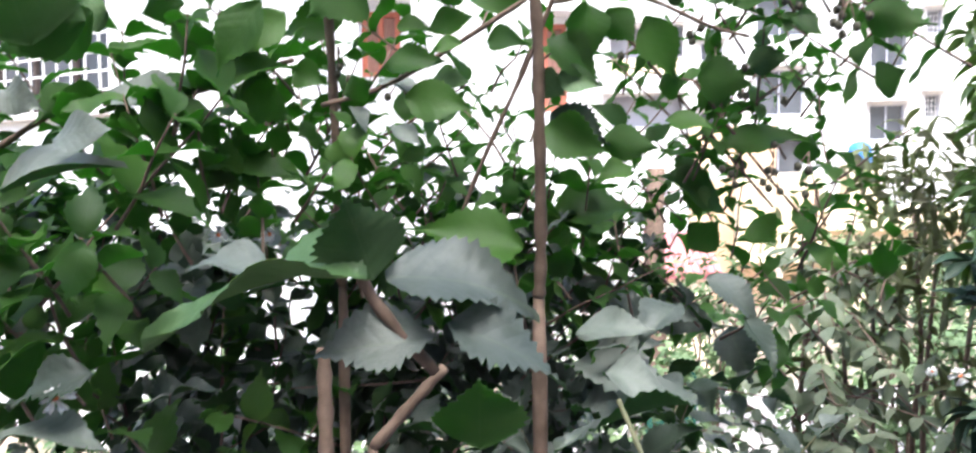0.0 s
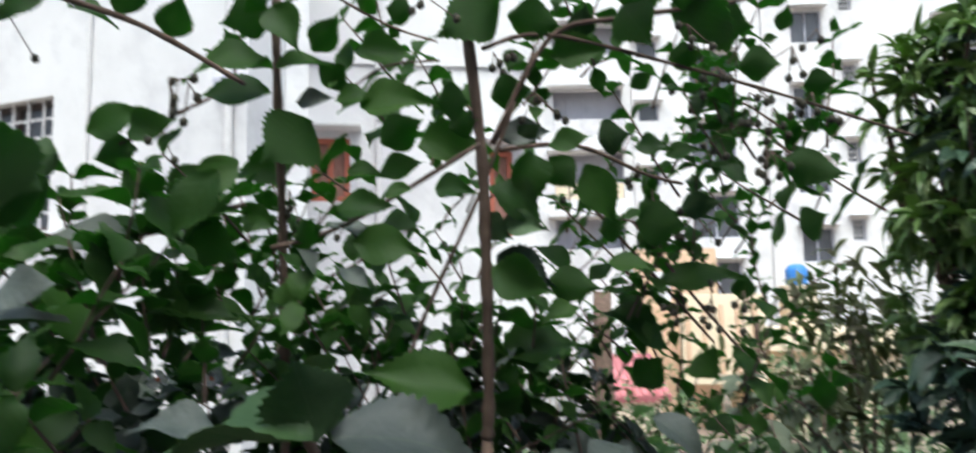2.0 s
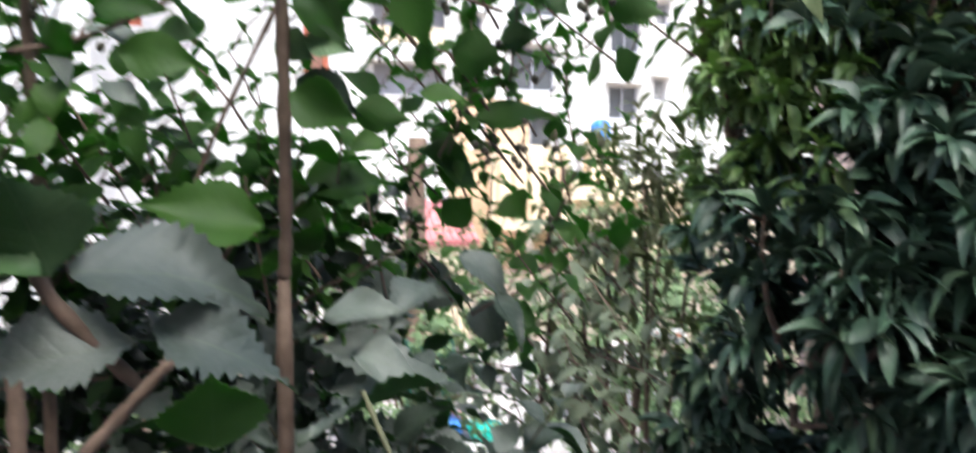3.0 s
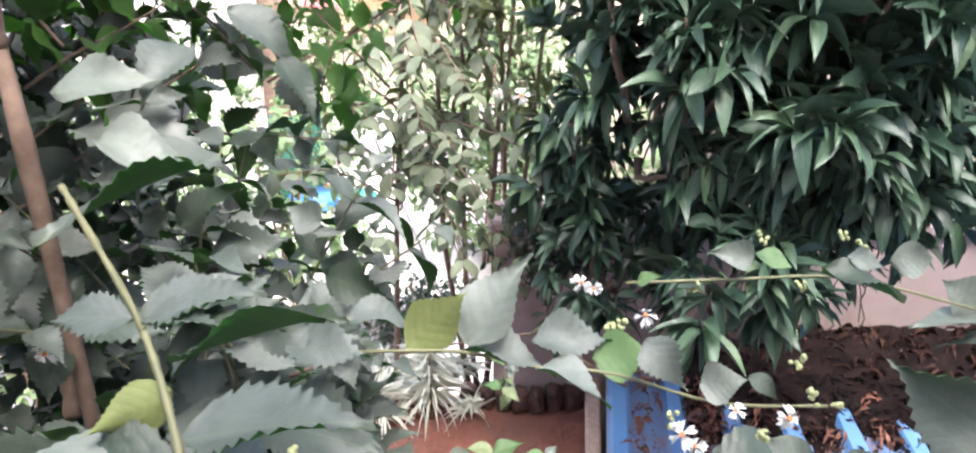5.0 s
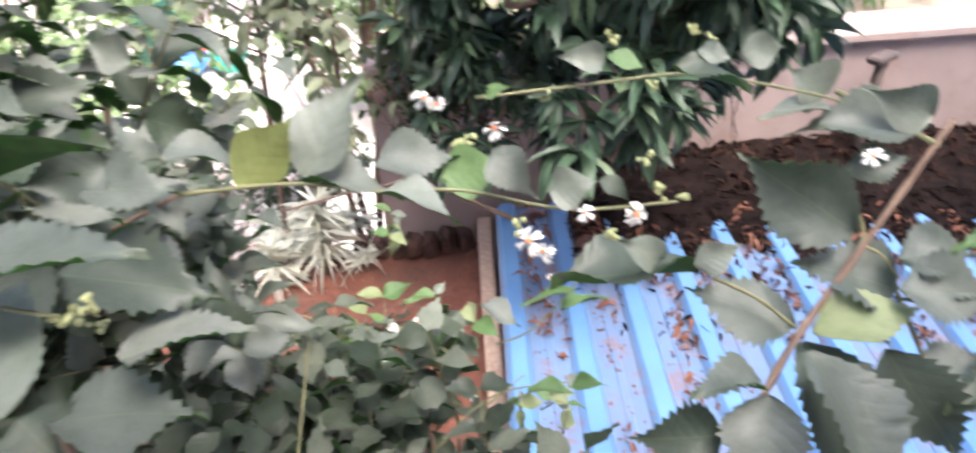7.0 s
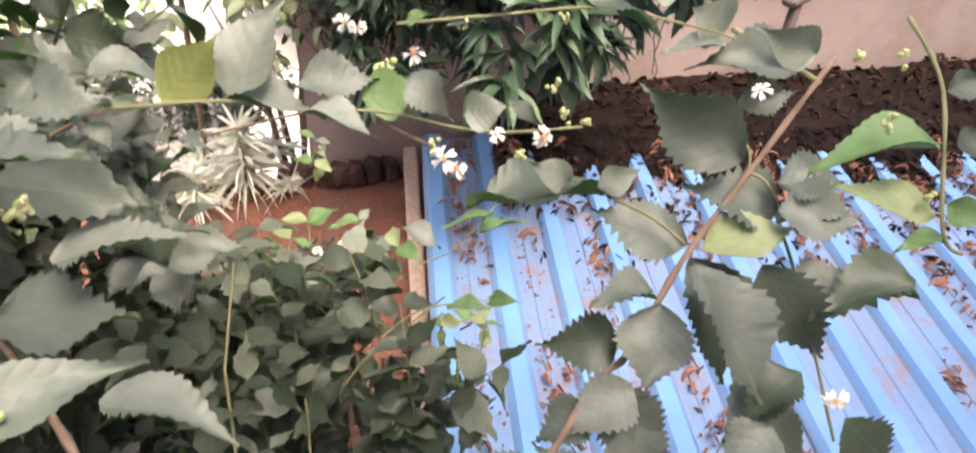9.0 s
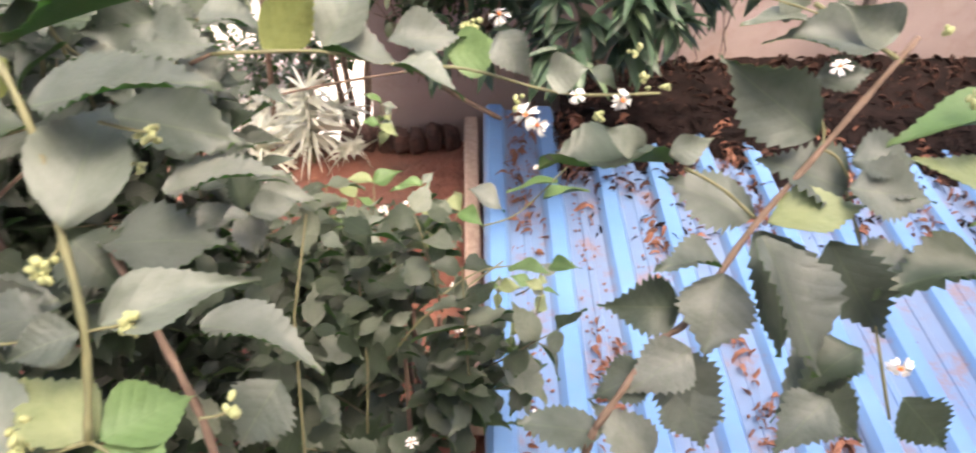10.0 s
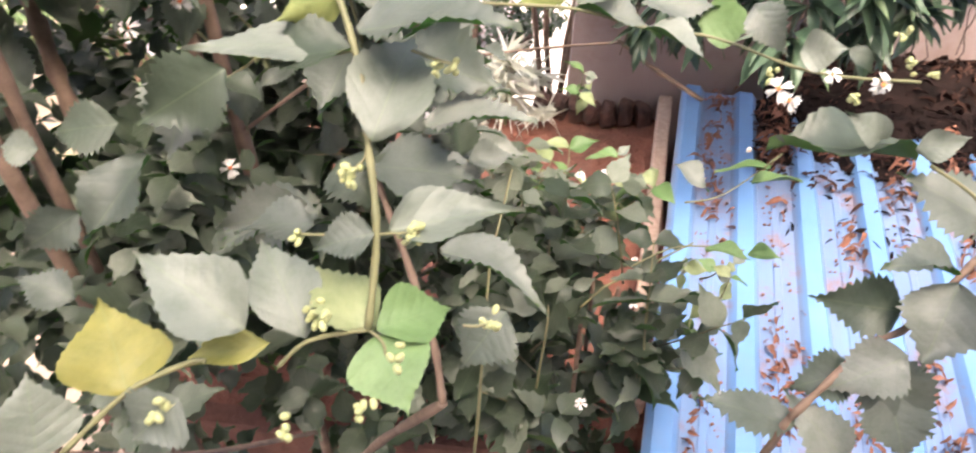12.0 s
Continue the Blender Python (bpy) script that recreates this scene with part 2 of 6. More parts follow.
PINK_TILE = surface("pink_roof_tile", [(0.3, (0.5, 0.17, 0.18)), (0.7, (0.62, 0.26, 0.27))], 5.0, 0.85, 0.3)


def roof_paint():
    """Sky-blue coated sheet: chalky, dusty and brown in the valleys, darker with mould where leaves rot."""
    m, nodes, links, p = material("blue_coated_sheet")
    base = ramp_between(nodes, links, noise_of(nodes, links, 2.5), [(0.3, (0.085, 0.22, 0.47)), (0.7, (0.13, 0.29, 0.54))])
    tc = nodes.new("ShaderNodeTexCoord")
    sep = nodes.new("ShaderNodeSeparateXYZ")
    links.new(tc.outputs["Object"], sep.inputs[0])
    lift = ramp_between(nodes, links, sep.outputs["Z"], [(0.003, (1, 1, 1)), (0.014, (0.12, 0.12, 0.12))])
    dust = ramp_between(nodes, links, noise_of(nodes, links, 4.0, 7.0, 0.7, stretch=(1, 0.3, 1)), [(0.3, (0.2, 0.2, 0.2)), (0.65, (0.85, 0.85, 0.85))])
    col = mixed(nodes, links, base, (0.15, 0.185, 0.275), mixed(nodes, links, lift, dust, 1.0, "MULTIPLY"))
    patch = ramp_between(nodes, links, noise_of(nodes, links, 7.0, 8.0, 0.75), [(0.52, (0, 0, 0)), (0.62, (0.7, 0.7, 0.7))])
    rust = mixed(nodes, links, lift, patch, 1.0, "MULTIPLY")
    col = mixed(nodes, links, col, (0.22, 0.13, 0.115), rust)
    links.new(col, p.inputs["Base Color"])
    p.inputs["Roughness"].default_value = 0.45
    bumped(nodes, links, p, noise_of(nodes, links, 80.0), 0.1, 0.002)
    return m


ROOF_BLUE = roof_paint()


# ---- building blocks ----
def part(name, bm, mat, parent=None, label=""):
    me = bpy.data.meshes.new(name)
    bm.to_mesh(me)
    bm.free()
    for q in (mat if isinstance(mat, (list, tuple)) else (mat,)):
        me.materials.append(q)
    ob = new(name, me)
    ob.parent = parent
    return tagged(ob, label)


def thing(name, place, label, category, group="", kind="", turn=0.0):
    ob = new(name)
    ob.matrix_world = pose(*place, 0, 0, turn)
    return tagged(ob, label, category, group, kind)


def box(bm, x0, x1, y0, y1, z0, z1, bevel=0.0, m=None):
    r = bmesh.ops.create_cube(bm, size=1.0, matrix=(m or Matrix()) @ Matrix.LocRotScale(((x0 + x1) / 2, (y0 + y1) / 2, (z0 + z1) / 2), None, (x1 - x0, y1 - y0, z1 - z0)))
    if bevel:
        edges = list({e for v in r["verts"] for e in v.link_edges})
        bmesh.ops.bevel(bm, geom=edges, offset=bevel, segments=1, affect="EDGES", profile=0.5)


def boxed(*args, bevel=0.0, m=None):
    bm = bmesh.new()
    box(bm, *args, bevel=bevel, m=m)
    return bm


def tube(bm, points, radii, sides=7):
    """A bent tapered rod through points."""
    pts = [Vector(p) for p in points]
    rings = []
    side = None
    for i, p in enumerate(pts):
        way = (pts[min(i + 1, len(pts) - 1)] - pts[max(i - 1, 0)]).normalized()
        ref = side if side is not None else (Vector((1, 0, 0)) if abs(way.x) < 0.8 else Vector((0, 1, 0)))
        a = (ref - way * ref.dot(way)).normalized()
        side = a
        b = way.cross(a)
        r = radii[i] if isinstance(radii, (list, tuple)) else radii
        rings.append([bm.verts.new(p + (a * math.cos(k * math.tau / sides) + b * math.sin(k * math.tau / sides)) * r) for k in range(sides)])
    for lo, hi in zip(rings, rings[1:]):
        for k in range(sides):
            f = bm.faces.new((lo[k], lo[(k + 1) % sides], hi[(k + 1) % sides], hi[k]))
            f.smooth = True
    bm.faces.new(list(reversed(rings[0])))
    bm.faces.new(rings[-1])


def bent(a, b, sag=0.0, steps=7, wob=0.0, rng=random):
    """Points from a to b, sagging, slightly crooked."""
    a, b = Vector(a), Vector(b)
    out = []
    for i in range(steps):
        u = i / (steps - 1)
        p = a.lerp(b, u)
        p.z -= sag * 4 * u * (1 - u)
        if 0 < i < steps - 1:
            p += Vector((rng.uniform(-wob, wob), rng.uniform(-wob, wob), rng.uniform(-wob, wob)))
        out.append(p)
    return out


def rod(a, b, r0, r1, sag=0.0, wob=0.0, steps=7, rng=random):
    bm = bmesh.new()
    tube(bm, bent(a, b, sag, steps, wob, rng), [r0 + (r1 - r0) * i / (steps - 1) for i in range(steps)])
    return bm


def outline(u, shape, peak, taper):
    """Half width of a leaf at u along its length."""
    if shape == "ovate":
        if u < peak:
            return 0.5 * math.sin(0.5 * math.pi * (u / peak) ** 0.92) ** 0.9
        k = (u - peak) / (1 - peak)
        return 0.5 * (taper * 0.5 * (1 + math.cos(math.pi * k)) + (1 - taper) * (1 - k ** 1.3))
    if shape == "lance":
        return 0.5 * math.sin(math.pi * u ** 0.85) ** 0.8
    if shape == "blade":
        return 0.5 * (1 - u) ** 0.6 * min(1, u * 8 + 0.4)
    return 0.5 * math.sin(math.pi * u ** 0.75) ** 0.62


def leaf_blade(steps, teeth, droop, fold, twist, seed, shape="ovate", fine=True):
    """Unit leaf along +x, half a unit wide at y = +-0.5, upper sheet and underside; returns verts, faces, material ids, uvs.
    Teeth point to the tip and differ in size from side to side; the margin waves and the tip swings sideways."""
    rng = random.Random(seed)
    verts, faces, mats, uvs = [], [], [], []
    columns = (-1.0, -0.55, 0.0, 0.55, 1.0) if fine else (-1.0, 0.0, 1.0)
    n = len(columns)
    rows = []
    ph, swing = rng.uniform(0, 6), rng.uniform(-0.14, 0.14) if shape == "ovate" else rng.uniform(-0.05, 0.05)
    peak, taper = rng.uniform(0.3, 0.43), rng.uniform(0.6, 1.0)
    wave = rng.uniform(0.03, 0.075) if shape == "ovate" else 0.028
    coarse = rng.uniform(0.6, 1.2)
    tooth = [[teeth * coarse * rng.uniform(0.45, 1.0) * (1.9 if rng.random() < 0.16 else 1.0) for _ in range(steps)] for _ in range(2)]
    for i in range(steps + 1):
        u = i / steps
        w = max(outline(u, shape, peak, taper), 0.004)
        bend = -droop * (0.6 * u * u + 0.4 * u ** 4)
        row = []
        for s in columns:
            ww, du = w, 0.0
            if teeth and abs(s) == 1.0 and 0.06 < u < 0.97:
                size = tooth[0 if s < 0 else 1][i // 2] * min(1.0, 0.35 + w * 1.6)
                ww += 0.75 * size if i % 2 else -0.75 * size
                du = (0.42 if i % 2 else 0.0) / steps + 0.5 * (tooth[1 if s < 0 else 0][i // 2] / max(teeth, 1e-6) - 0.8) / steps
            y = ww * s + swing * u * u * 0.7
            z = bend + fold * abs(s) * w * 0.9 + wave * math.sin(ph + 8 * u + 2.3 * s) * abs(s) + twist * s * w * u
            row.append((u + du - 0.12 * droop * u * u, y, z, u, 0.5 + 0.5 * s * min(1, w / 0.5)))
        rows.append(row)
    for li, dz in enumerate((0.0, -0.004)):
        start = len(verts)
        for row in rows:
            for x, y, z, u, v in row:
                verts.append((x, y, z + dz))
        for i in range(steps):
            for k in range(n - 1):
                a = start + i * n + k
                quad = (a, a + n, a + n + 1, a + 1) if li == 0 else (a, a + 1, a + n + 1, a + n)
                faces.append(quad)
                mats.append(li)
                r = rows
                cor = [(i, k), (i + 1, k), (i + 1, k + 1), (i, k + 1)] if li == 0 else [(i, k), (i, k + 1), (i + 1, k + 1), (i + 1, k)]
                uvs.extend((r[p][q][3], r[p][q][4]) for p, q in cor)
    return verts, faces, mats, uvs


def blade_mesh(name, data, mats):
    verts, faces, ids, uvs = data
    me = bpy.data.meshes.new(name)
    me.from_pydata(verts, [], faces)
    layer = me.uv_layers.new(name="UVMap")
    layer.data.foreach_set("uv", [c for uv in uvs for c in uv])
    me.polygons.foreach_set("material_index", ids)
    me.polygons.foreach_set("use_smooth", [True] * len(faces))
    for q in mats:
        me.materials.append(q)
    me.update()
    return me


def leaf_pose(base, tip, width, turn):
    """The pose that lays a unit leaf from base to tip, its upper side turned about its length away from straight up."""
    base, tip = Vector(base), Vector(tip)
    x = tip - base
    n = x.length
    x.normalize()
    up = Vector((0, 0, 1)) if abs(x.z) < 0.97 else Vector((0, -1, 0.2))
    z = (up - x * up.dot(x)).normalized()
    z = (Matrix.Rotation(radians(turn), 3, x) @ z).normalized()
    y = z.cross(x)
    m = Matrix((x * n, y * width, z * n)).transposed().to_4x4()
    m.translation = base
    return m


class Leaves:
    """Lays leaves on one plant: the first `single` as parts of their own, the rest in one mass."""

    def __init__(self, plant, variants, single, word="leaf", mass_label=""):
        self.plant, self.variants, self.left, self.word, self.mass_label = plant, variants, single, word, mass_label
        self.v, self.f, self.i, self.uv = [], [], [], []
        self.n = 0

    def lay(self, m, own=None):
        data, me = self.variants[self.n % len(self.variants)]
        self.n += 1
        if own is not None or self.left > 0:
            ob = new(self.word, own or me)
            ob.parent = self.plant
            ob.matrix_local = self.plant.matrix_world.inverted() @ m
            if own is None:
                self.left -= 1
            return ob
        m = self.plant.matrix_world.inverted() @ m
        verts, faces, ids, uvs = data
        k = len(self.v)
        self.v.extend((m @ Vector(p))[:] for p in verts)
        self.f.extend(tuple(k + q for q in f) for f in faces)
        self.i.extend(ids)
        self.uv.extend(uvs)

    def close(self, mats):
        if self.v:
            ob = new("foliage", blade_mesh("foliage", (self.v, self.f, self.i, self.uv), mats))
            ob.parent = self.plant
            tagged(ob, self.mass_label, kind="stuff")


def variants_of(name, mats, n, steps, teeth, shape, droop=0.25, fold=0.25, seed=1, fine=False):
    rng = random.Random(seed)
    out = []
    for k in range(n):
        data = leaf_blade(steps, teeth, droop * rng.uniform(0.2, 1.6), fold * rng.uniform(0.3, 1.3), rng.uniform(-0.5, 0.5), seed * 31 + k, shape, fine)
        out.append((data, blade_mesh(name, data, mats)))
    return out



def facade(x0, x1, z0, z1, holes, thick):
    """A wall from y = 0 back to y = thick, with holes (x0, x1, z0, z1) right through it."""
    bm = bmesh.new()
    xs = sorted({x0, x1, *(v for h in holes for v in h[:2])})
    zs = sorted({z0, z1, *(v for h in holes for v in h[2:])})

    def solid(i, k):
        if not (0 <= i < len(xs) - 1 and 0 <= k < len(zs) - 1):
            return False
        cx, cz = (xs[i] + xs[i + 1]) / 2, (zs[k] + zs[k + 1]) / 2
        return not any(h[0] < cx < h[1] and h[2] < cz < h[3] for h in holes)

    def face(*pts):
        bm.faces.new([bm.verts.new(p) for p in pts])

    for i in range(len(xs) - 1):
        for k in range(len(zs) - 1):
            if not solid(i, k):
                continue
            a, b, c, d = xs[i], xs[i + 1], zs[k], zs[k + 1]
            face((a, 0, c), (b, 0, c), (b, 0, d), (a, 0, d))
            face((b, thick, c), (a, thick, c), (a, thick, d), (b, thick, d))
            if not solid(i - 1, k):
                face((a, thick, c), (a, 0, c), (a, 0, d), (a, thick, d))
            if not solid(i + 1, k):
                face((b, 0, c), (b, thick, c), (b, thick, d), (b, 0, d))
            if not solid(i, k - 1):
                face((a, thick, c), (b, thick, c), (b, 0, c), (a, 0, c))
            if not solid(i, k + 1):
                face((a, 0, d), (b, 0, d), (b, thick, d), (a, thick, d))
    bmesh.ops.remove_doubles(bm, verts=bm.verts, dist=0.0005)
    return bm


def window(parent, x0, x1, z0, z1, y=0.12, frame_mat=None, bars=(0, 0), bar_mat=None, shade=True, sash=2, width=0.06, pane_mat=None):
    """A framed window in a hole: frame, panes, iron bars and a concrete sunshade over it."""
    bm = bmesh.new()
    for a, b, c, d in ((x0, x1, z0, z0 + width), (x0, x1, z1 - width, z1), (x0, x0 + width, z0 + width, z1 - width), (x1 - width, x1, z0 + width, z1 - width)):
        box(bm, a, b, y, y + 0.07, c, d, 0.006)
    for k in range(1, sash):
        x = x0 + (x1 - x0) * k / sash
        box(bm, x - width / 2, x + width / 2, y, y + 0.06, z0 + width, z1 - width, 0.006)
    fr = part("window_frame", bm, frame_mat or GREY_PAINT, parent)
    for k in range(sash):
        a, b = x0 + (x1 - x0) * k / sash, x0 + (x1 - x0) * (k + 1) / sash
        part("pane", boxed(a + 0.01, b - 0.01, y + 0.075, y + 0.09, z0 + 0.01, z1 - 0.01), pane_mat or GLASS_DARK, fr)
    if bars[0] or bars[1]:
        bm = bmesh.new()
        for k in range(1, bars[0] + 1):
            x = x0 + (x1 - x0) * k / (bars[0] + 1)
            box(bm, x - 0.013, x + 0.013, y - 0.06, y - 0.04, z0, z1)
        for k in range(1, bars[1] + 1):
            z = z0 + (z1 - z0) * k / (bars[1] + 1)
            box(bm, x0, x1, y - 0.038, y - 0.02, z - 0.013, z + 0.013)
        part("grille", bm, bar_mat or WHITE_IRON, parent)
    if shade:
        part("sunshade", boxed(x0 - 0.2, x1 + 0.2, -0.45, -0.003, z1 + 0.12, z1 + 0.2, bevel=0.01), WHITEWASH, parent)


# ---- ground and setting ----
bm = bmesh.new()
bmesh.ops.create_grid(bm, x_segments=60, y_segments=60, size=1.0)
for v in bm.verts:
    k = Vector((v.co.x, v.co.y))
    far = max(abs(k.x), abs(k.y))
    v.co.x, v.co.y = k.x * (6 + 900 * far ** 6), k.y * (6 + 900 * far ** 6) + 6
    v.co.z = 0.03 * noise.noise(Vector((v.co.x * 0.7, v.co.y * 0.7, 0))) if far < 0.8 else 0.0
ground = tagged(part("ground", bm, EARTH), "dry brown earth yard with scattered weeds", "ground", kind="structure")

pave = thing("pavement", (2.6, 7.0, 0.0), "pale concrete paving slabs in the yard", "pavement", kind="structure", turn=-14)
slab = None
for i in range(7):
    for k in range(11):
        if slab is None:
            slab = boxed(-0.39, 0.39, -0.39, 0.39, 0.02, 0.075, bevel=0.012)
            slab = part("slab", slab, PAVING, pave)
            src = slab.data
        else:
            slab = new("slab", src)
            slab.parent = pave
        slab.location = (-2.4 + i * 0.8, -3.6 + k * 0.8, 0.004 * ((i * 7 + k * 3) % 5))

# Unseen wall behind the camera, tall enough to hold back southern light.
blocking_wall_south = tagged(part("blocking_wall_south", facade(-8, 9, 0, 7.2, [], 0.25), CONCRETE), "plain unseen house wall added behind the camera to block light", "wall", kind="structure")
blocking_wall_south.matrix_world = pose(0, -2.15, 0)

# boundary wall beyond the shed
bw = thing("boundary_wall", (2.73, 1.5, 0), "dusty pink plastered boundary wall with a coping", "wall", kind="structure", turn=-28.4)
part("wall_panel", facade(-1.5, 6.0, 0, 2.07, [], 0.16), PINK_PLASTER, bw)
part("coping", boxed(-1.53, 6.02, -0.03, 0.2, 2.073, 2.125, bevel=0.012), PINK_PLASTER, bw)

# raised bed with red soil, left of the shed
bed = thing("planting_bed", (2.73, 1.5, 0), "raised bed of bare red soil behind a weathered plank edge", "planting bed", kind="structure", turn=-28.4)
bm = bmesh.new()
bmesh.ops.create_grid(bm, x_segments=30, y_segments=30, size=0.5, matrix=Matrix.Translation((0, 0, 0)))
for v in bm.verts:
    x, y = v.co.x, v.co.y
    v.co = Vector((-1.98 + x * 1.72, -0.8 + y * 1.56, 1.3 + 0.05 * noise.noise(Vector((x * 5, y * 5, 3))) + 0.015 * noise.noise(Vector((x * 22, y * 22, 5)))))
part("soil", bm, SOIL, bed, "bare red soil")
bm = bmesh.new()
bmesh.ops.create_grid(bm, x_segments=16, y_segments=16, size=0.5)
for v in bm.verts:
    x, y = v.co.x, v.co.y
    v.co = Vector((-2.32 + x * 1.04, 0.45 + y * 0.94, 1.3 + 0.04 * noise.noise(Vector((x * 5, y * 5, 9)))))
part("soil", bm, PALE_LITTER, bed, "soil strewn with pale fallen petals")
part("retaining_wall", boxed(-2.84, -1.8, 0.0, 0.92, 0.0, 1.22, bevel=0.01), BRICK, bed)
part("retaining_wall", boxed(-2.84, -1.13, -1.6, 0.0, 0.0, 1.22, bevel=0.01), BRICK, bed)
part("plank", boxed(-0.028, 0.028, -0.78, 0.78, -0.012, 0.045, bevel=0.006, m=Matrix.Translation((-1.18, -0.74, 1.37)) @ Matrix.Rotation(radians(-7.0), 4, "Z")), PLANK, bed, "weathered pinkish wooden plank edge")
rb = random.Random(5)
brick = None
for i in range(7):
    m = pose(-1.6 + i * 0.07, -0.045 + rb.uniform(-0.012, 0.012), 1.355 + rb.uniform(-0.012, 0.012), rb.uniform(-14, 14), rb.uniform(-14, 14), 90 + rb.choice((0, 180)) + rb.uniform(-16, 16))
    if brick is None:
        bm = boxed(-0.045, 0.045, -0.03, 0.03, -0.045, 0.045, bevel=0.012)
        for v in bm.verts:
            v.co += Vector((rb.uniform(-1, 1), rb.uniform(-1, 1), rb.uniform(-1, 1))) * 0.009
        brick = part("brick", bm, CLOD, bed)
        brick.matrix_local = m
    else:
        b2 = new("brick", brick.data)
        b2.parent = bed
        b2.matrix_local = m

# ---- shed with the blue sheet roof ----
shed = thing("shed", (1.69, 1.80, 1.6), "low shed with a faded sky-blue ribbed metal sheet roof", "shed", turn=-36.5)
PITCH, HIGH = 0.19, 0.024


def sheet(x0, ribs, y0, y1):
    """A ribbed metal sheet, its ribs along y."""
    prof = []
    for k in range(ribs + 1):
        c = x0 + k * PITCH
        prof += [(c - 0.042, 0.0), (c - 0.023, HIGH), (c + 0.023, HIGH), (c + 0.042, 0.0)]
        if k < ribs:
            prof += [(c + 0.083, 0.0), (c + 0.086, 0.003), (c + 0.104, 0.003), (c + 0.107, 0.0)]
    bm = bmesh.new()
    rows = 14
    grid = []
    for dz in (0.0, -0.0025):
        for j in range(rows + 1):
            y = y0 + (y1 - y0) * j / rows
            grid.append([bm.verts.new((x, y, z + dz + 0.003 * math.sin(3 * y + x * 2))) for x, z in prof])
    n = len(prof)
    for layer in (0, 1):
        for j in range(rows):
            lo, hi = grid[layer * (rows + 1) + j], grid[layer * (rows + 1) + j + 1]
            for k in range(n - 1):
                q = (lo[k], lo[k + 1], hi[k + 1], hi[k])
                bm.faces.new(q if layer == 0 else tuple(reversed(q)))
    return bm


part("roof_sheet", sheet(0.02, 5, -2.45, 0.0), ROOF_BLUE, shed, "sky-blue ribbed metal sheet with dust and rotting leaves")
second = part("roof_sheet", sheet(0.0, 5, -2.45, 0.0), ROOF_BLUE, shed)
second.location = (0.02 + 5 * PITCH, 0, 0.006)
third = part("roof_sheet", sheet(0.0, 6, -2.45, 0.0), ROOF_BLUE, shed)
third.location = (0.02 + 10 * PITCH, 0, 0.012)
part("shed_wall", boxed(0.06, 3.1, -2.4, -2.3, -1.6, -0.02), BRICK, shed)
part("shed_wall", boxed(0.06, 0.16, -2.3, -0.1, -1.6, -0.02), BRICK, shed)
part("shed_wall", boxed(0.06, 3.1, -0.16, -0.06, -1.6, -0.02), BRICK, shed)

# litter on the roof
LITTER = variants_of("dry_leaf", (DRY_LEAF, DRY_LEAF), 6, 5, 0.02, "lance", 1.0, 0.7, 9)
litter = thing("leaf_litter", (1.69, 1.80, 1.6), "brown fallen leaves and twigs rotting in the roof valleys", "leaf litter", kind="stuff", turn=-36.5)
heap = Leaves(litter, LITTER, 0, mass_label="fallen dry leaves")
rl = random.Random(11)
for i in range(130):
    k = rl.randrange(0, 16)
    y0 = -rl.random() ** 1.25 * 2.3
    x0 = 0.02 + (k + rl.uniform(0.35, 0.7)) * PITCH
    many = rl.randrange(6, 26) if y0 < -0.55 else rl.randrange(18, 34)
    reach = rl.uniform(0.03, 0.14)
    for q in range(many):
        x, y = x0 + rl.gauss(0, 0.02), y0 + rl.gauss(0, reach)
        if not -2.42 < y < -0.02:
            continue
        z = 0.007 + rl.uniform(0, 0.012 if y < -0.5 else 0.05) + k * 0.0012
        n = rl.uniform(0.014, 0.058)
        m = litter.matrix_world @ pose(x, y, z, rl.uniform(-30, 30), rl.uniform(-25, 25), rl.uniform(0, 360)) @ Matrix.Diagonal((n, n * rl.uniform(0.12, 0.4), n, 1))
        heap.lay(m)
heap.close((DRY_LEAF, DRY_LEAF))


def mound(x, y):
    """Height of the leaf mould over the roof's plane at its high end; it also stands for the shade there."""
    reach = 0.4 + 0.26 * noise.noise(Vector((x * 3.1, 0, 2))) + 0.12 * noise.noise(Vector((x * 11, 0, 5)))
    rise = max(0.0, 1 + y / reach) * min(1.0, max(0.0, x - 0.2) * 3)
    return -0.004 + 0.07 * rise + (0.02 * noise.noise(Vector((x * 16, y * 16, 1))) if rise else 0.0)


bm = bmesh.new()
bmesh.ops.create_grid(bm, x_segments=120, y_segments=30, size=0.5)
for v in bm.verts:
    x, y = 1.65 + v.co.x * 2.9, -0.36 + v.co.y * 0.7
    v.co = Vector((x, y, mound(x, y)))
part("rot_shade_heap", bm, ROT_SHADE, litter, "mound of rotted leaves, blackened to stand for shade")


def bank(x, v):
    """A point of the leaf bank between the roof's high end and the boundary wall, v from 0 at the roof to 1 at the wall."""
    y = -0.03 + v * (0.27 + 0.13 * x)
    return Vector((x, y, 0.02 + 0.05 * v * v + 0.03 * noise.noise(Vector((x * 7, y * 7, 4))) + 0.012 * noise.noise(Vector((x * 25, y * 25, 8)))))


